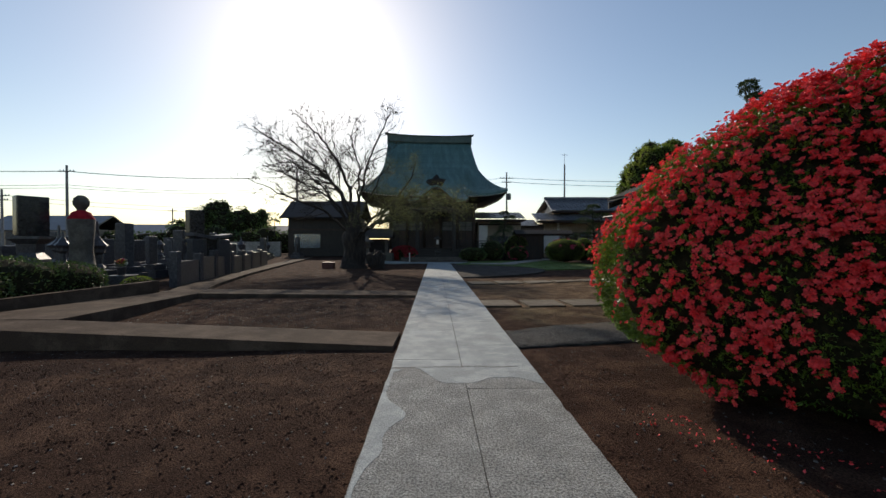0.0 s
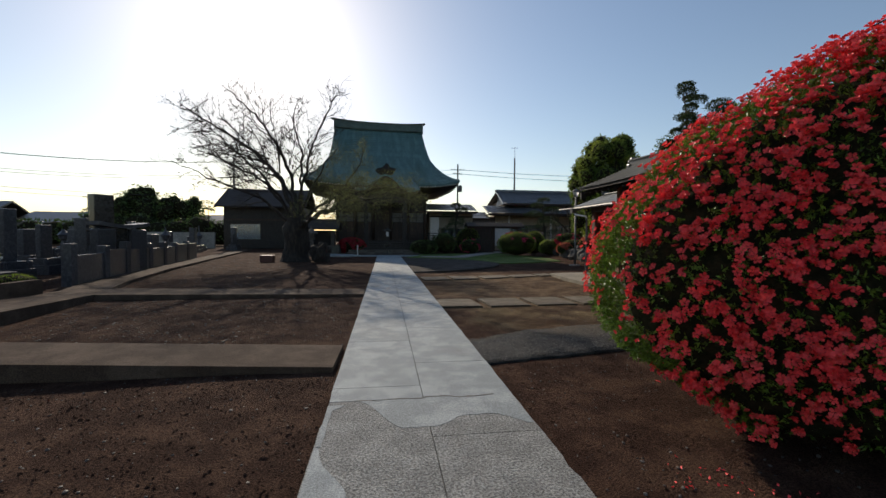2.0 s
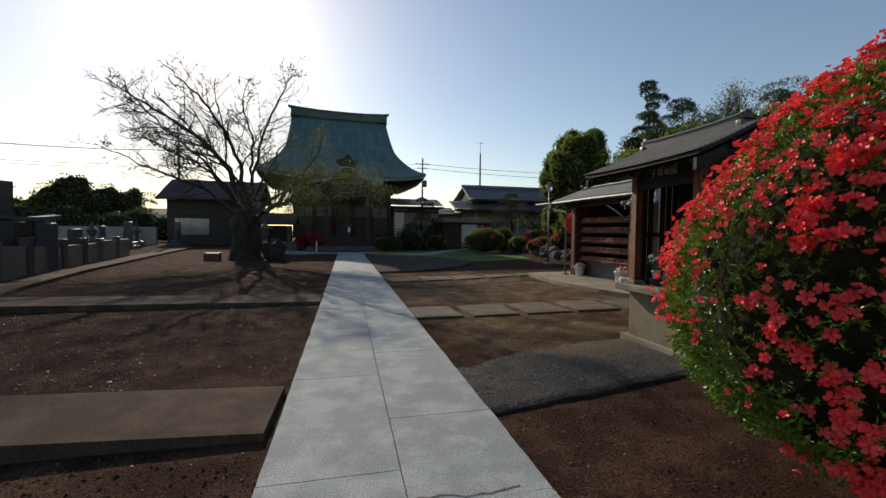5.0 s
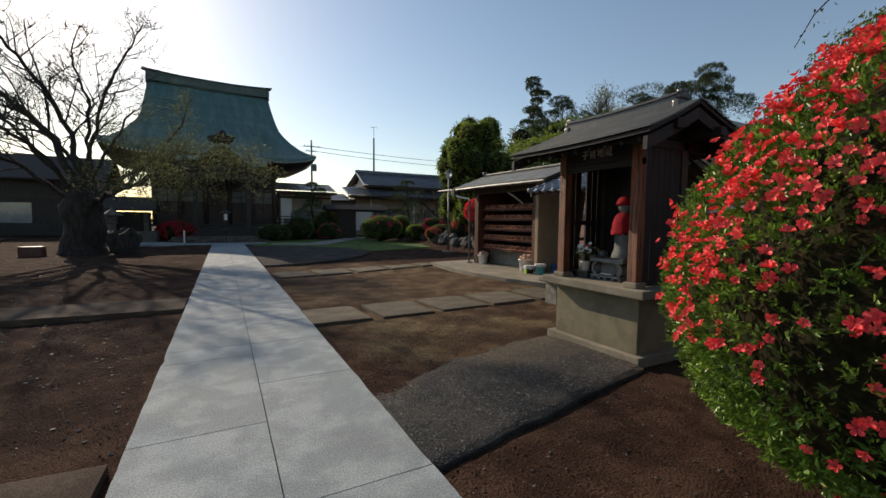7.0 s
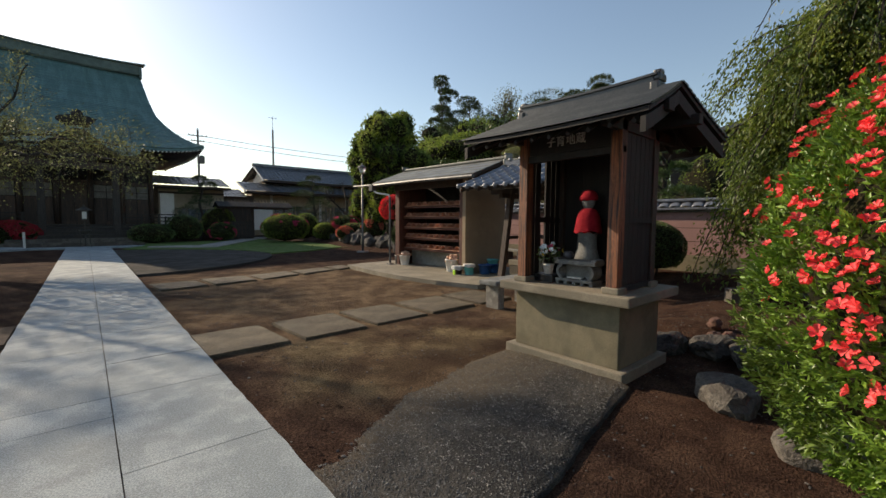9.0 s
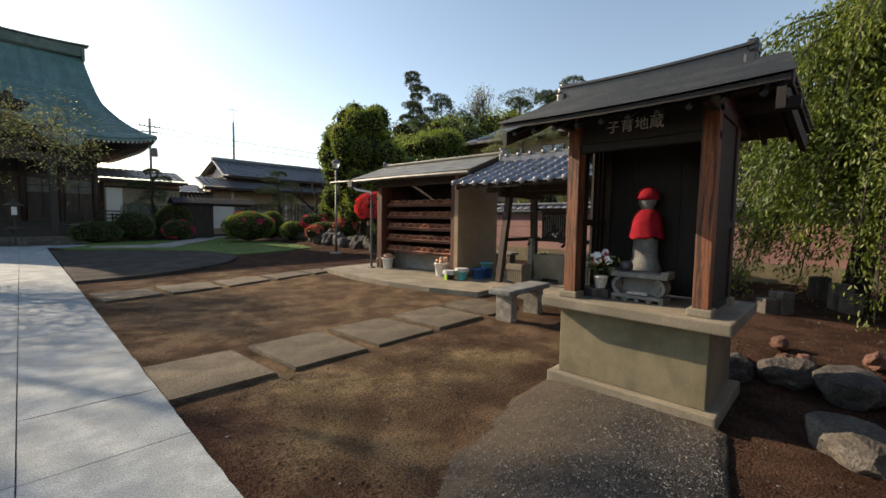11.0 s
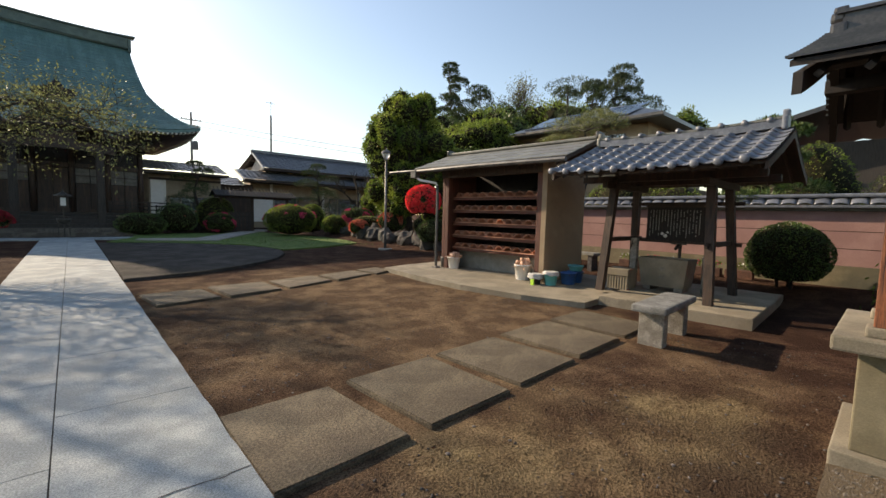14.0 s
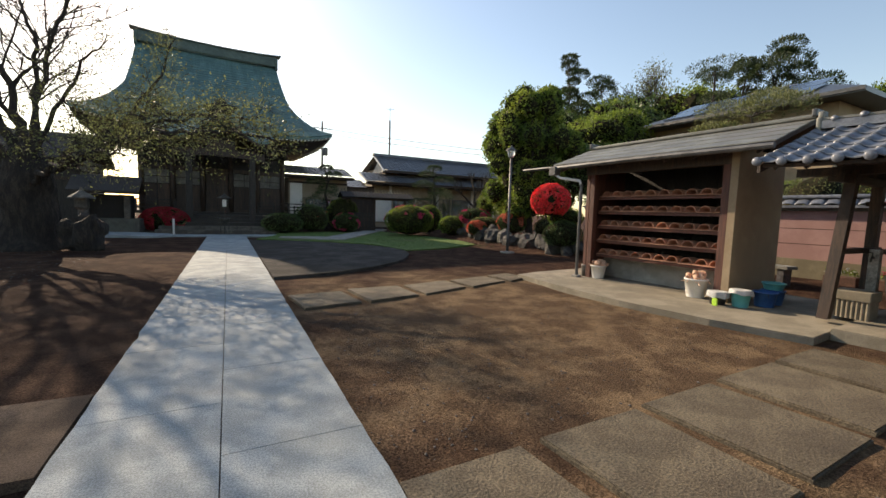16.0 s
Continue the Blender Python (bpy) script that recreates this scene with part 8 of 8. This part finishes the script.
# planter kerb with dark shrubs
tagged(part("planter_wall", prism([(-8.25, 5.8), (-8.42, 6.6), (-8.1, 10.6), (-8.3, 10.6), (-8.62, 6.6), (-8.45, 5.8)], -0.1, 0.42, 0.01), WALKC), "low brown-grey concrete planter wall", "planter wall", kind="structure")
for k, (x, y, r, h) in enumerate(((-9.4, 6.6, 0.9, 1.05), (-9.6, 7.9, 0.95, 1.15), (-9.3, 9.0, 0.8, 1.0), (-10.8, 7.4, 1.1, 1.2), (-10.9, 9.0, 0.9, 1.1), (-10.6, 5.6, 0.9, 1.1))):
    globe("low_shrub", x, y, 0.0, r, r, h, LEAF_D, 140 + k, "loose dark grey-green shrub in the planter", n=1500, size=0.08)
globe("low_shrub", -8.9, 10.9, 0.05, 0.42, 0.38, 0.45, LEAF_M, 150, "small bright green clipped shrub", n=900, size=0.05)

# small roofed stone shrine by the temple, and stone lantern
ss = thing("stone_shrine", -5.1, 33.2, 0, label="small stone shrine with a dark pitched roof", category="shrine")
part("base", box(-1.3, 1.3, -0.8, 0.8, -0.1, 0.7, 0.03), STONE, ss)
for x in (-0.8, 0.8):
    part("pillar", box(x - 0.12, x + 0.12, -0.6, -0.36, 0.7, 1.8, 0.02), STONE, ss)
part("cell", box(-0.9, 0.9, -0.2, 0.7, 0.7, 1.85), WOOD_BLACK, ss)
for s in (-1, 1):
    part("roof_slope", sheet(lambda u, v: Vector((-1.35 + 2.7 * u, s * 1.05 * v, 2.75 - 0.85 * v + 0.12 * v * v)), 4, 4, 0.1), WOOD_G, ss)
sl = thing("stone_lantern", -5.6, 31.0, 0, label="grey stone lantern post beside the cherry tree", category="stone lantern")
part("shaft", lathe([(0.3, -0.1), (0.3, 0.2), (0.16, 0.3), (0.15, 1.1), (0.28, 1.2)], 8), STONE, sl)
part("fire_box", box(-0.22, 0.22, -0.22, 0.22, 1.2, 1.6, 0.02), STONE, sl)
part("roof", lathe([(0.5, 1.6), (0.48, 1.66), (0.2, 1.85), (0.08, 1.95), (0.05, 2.1)], 6), STONE, sl)
tagged(part("white_post", tube([(-2.35, 32.0, -0.1), (-2.35, 32.0, 0.75)], 0.05, 8), WHITEP), "short white post by the ramp", "post")

# ---- distance ----
far_house = thing("distant_house", -13.2, 48, 0, label="old dark house beyond the graves", category="house")
FI = far_house.matrix_world.inverted()
for nm, bm, m_ in (("wall", box(-17.2, -9.4, 46.5, 53, 0, 4.6), WOOD_G), ("window", box(-16.5, -13.5, 46.42, 46.49, 1.0, 2.6), GLASS), ("upper_band", box(-17.2, -9.4, 46.4, 46.5, 3.0, 3.2), WOOD_D)):
    ob = part(nm, bm, m_, far_house)
    ob.matrix_parent_inverse = FI
for s in (-1, 1):
    ob = part("roof_slope", sheet(lambda u, v: Vector((-17.9 + 9.2 * u, 49.7 + s * 4.0 * v, 6.7 - 2.2 * v)), 2, 2, 0.15), WOOD_BLACK, far_house)
    ob.matrix_parent_inverse = FI
lowwall = tagged(part("far_wall", prism([(-30, 47), (-17.4, 44.6), (-17.4, 44.9), (-30, 47.3)], -0.1, 1.7), CONC_D), "long grey wall beyond the graves", "wall", kind="structure")
for k, (x, y, h, r) in enumerate(((-34.7, 59.9, 7.6, 1.7), (-32.6, 61, 8.3, 2.4), (-30.0, 62.2, 8.0, 2.6), (-27.6, 63.3, 6.9, 1.8), (-38.0, 60, 5.5, 2.0))):
    leafy_tree("distant_tree", x, y, 0, h * 0.35, 0.2, lobes_round(h * 0.58, r, h * 0.42, 8, 300 + k, 0.5), LEAF_D, 310 + k, "dark tree beyond the cemetery", per=260, size=0.35, core=0.8)
pads_tree("cycad", -22.0, 54.8, 0, 4.6, [(0, 0, 5.0, 0.9, 0.9, 0.6), (0, 0, 4.4, 0.6, 0.6, 0.3)], 331, "small palm-like tree against the sky", LEAF_D, 0.35, 160, 0.12, 0.05)
for k in range(24):
    x, y = -70 + k * 2.6, 62 - 0.35 * k
    if k < 21:
        globe("far_shrub", x, y, 0, 2.0, 1.6, R.uniform(3.0, 4.2), LEAF_D, 400 + k, "far dark hedge beyond the graves", n=260, size=0.45, stems=False, group="far hedge")
for k, (x0, x1, y, h) in enumerate(((-62, -48, 56, 5.6), (-46, -38, 58, 4.4), (-28, -22, 66, 4.6), (22, 34, 70, 5.0), (-4, 6, 78, 5.0))):
    e = thing("far_house", (x0 + x1) / 2, y + 4, 0, label="far low house with a dark roof", category="house", group="far houses")
    w = (x1 - x0) / 2
    part("wall", box(-w, w, -3.5, 3.5, -0.1, h * 0.62), CREAM, e)
    part("roof", sheet(lambda u, v: Vector((-w - 0.6 + (2 * w + 1.2) * u, -4.2 + 8.4 * v, h * 0.6 + h * 0.4 * (1 - abs(2 * v - 1)))), 2, 4, 0.2), SHEET, e)
    for q in range(3):
        part("window", box(-w + 1 + q * (w * 0.6), -w + 2.4 + q * (w * 0.6), -3.56, -3.5, 1.0, 2.2), GLASS, e)


def utility_pole(x, y, h, arms, label="concrete utility pole with crossarms and insulators", top_wire=True):
    e = thing("utility_pole", x, y, 0, label=label, category="utility pole")
    part("pole", tube([(0, 0, -0.1), (0, 0, h)], [0.17, 0.11], 10), POLEC, e)
    for z, w in arms:
        part("crossarm", box(-w, w, -0.05, 0.05, z, z + 0.09), GREYM, e)
        for s in (-0.9, -0.45, 0.45, 0.9):
            part("insulator", lathe([(0.05, z + 0.09), (0.06, z + 0.16), (0.03, z + 0.26)], 8, s * w, 0), WHITEP, e)
    return e


utility_pole(10.4, 60, 12.1, ((11.2, 1.0), (10.6, 0.7)))
ob = part("transformer", lathe([(0.25, 8.0), (0.28, 8.1), (0.28, 8.8), (0.2, 8.95)], 12, 10.75, 59.8), GREYM)
tagged(ob, "grey transformer can hung on the pole", "transformer")
utility_pole(19.15, 60.2, 13.3, (), "bare grey pole with a small aerial")
tagged(part("aerial", tube([(19.15, 60.2, 13.3), (19.15, 60.2, 15.0)], 0.03, 6), GREYM), "thin aerial mast on the pole", "aerial")
tagged(part("aerial_bar", tube([(18.6, 60.2, 14.8), (19.7, 60.2, 14.8)], 0.025, 6), GREYM), "crossbar of the aerial", "aerial")
utility_pole(-39.9, 43.9, 9.9, ((9.2, 0.8),))
utility_pole(-50.6, 47.6, 7.8, ((7.0, 0.9), (6.5, 0.7)))
utility_pole(-48.3, 75, 8.0, ((7.4, 0.8),))
utility_pole(-17.7, 51.1, 10.8, ((7.2, 0.8),))
utility_pole(4.2, 58, 8.6, (), "thin bare pole behind the temple")


def wire(a, b, sag, r=0.02):
    a, b = Vector(a), Vector(b)
    pts = [a.lerp(b, k / 14) - Vector((0, 0, sag * 4 * (k / 14) * (1 - k / 14))) for k in range(15)]
    return tagged(part("cable", tube(pts, r, 4), CABLE), "thin black overhead cable", "cable", "overhead cables")


for dz, sag in ((11.3, 0.9), (10.7, 1.0)):
    wire((10.4, 60, dz), (60, 52, dz - 0.4), sag, 0.03)
    wire((10.4, 60, dz), (-17.7, 51.1, dz - 0.8), sag, 0.02)
for dz in (9.3, 9.25, 7.8, 7.5):
    wire((-39.9, 43.9, dz), (-17.7, 51.1, dz + 0.7), 0.5)
    wire((-39.9, 43.9, dz), (-80, 36, dz + 0.3), 0.6)
wire((-50.6, 47.6, 7.1), (-20, 66, 7.2), 0.6)
wire((-50.6, 47.6, 6.6), (-20, 66, 6.6), 0.6)

# petals dropped under the hedge
rp = np.random.default_rng(66)
pt = []
for k in range(420):
    u_, v_ = rp.uniform(-2.9, 3.2), -1.0 - abs(rp.normal(0, 0.35))
    x_, y_ = HC.x - math.sin(HTH) * u_ + math.cos(HTH) * v_, HC.y + math.cos(HTH) * u_ + math.sin(HTH) * v_
    pt.append((x_, y_, ground_z(x_, y_) + 0.006))
tagged(new("fallen_petals", leaf_mesh("fallen_petals", np.array(pt), np.tile((0.3, 0.2, 0.1), (len(pt), 1)), 0.03, 0.02, PETAL, 0, 0.8, 67)), "dropped red petals lying under the azalea hedge", "petals", kind="stuff")
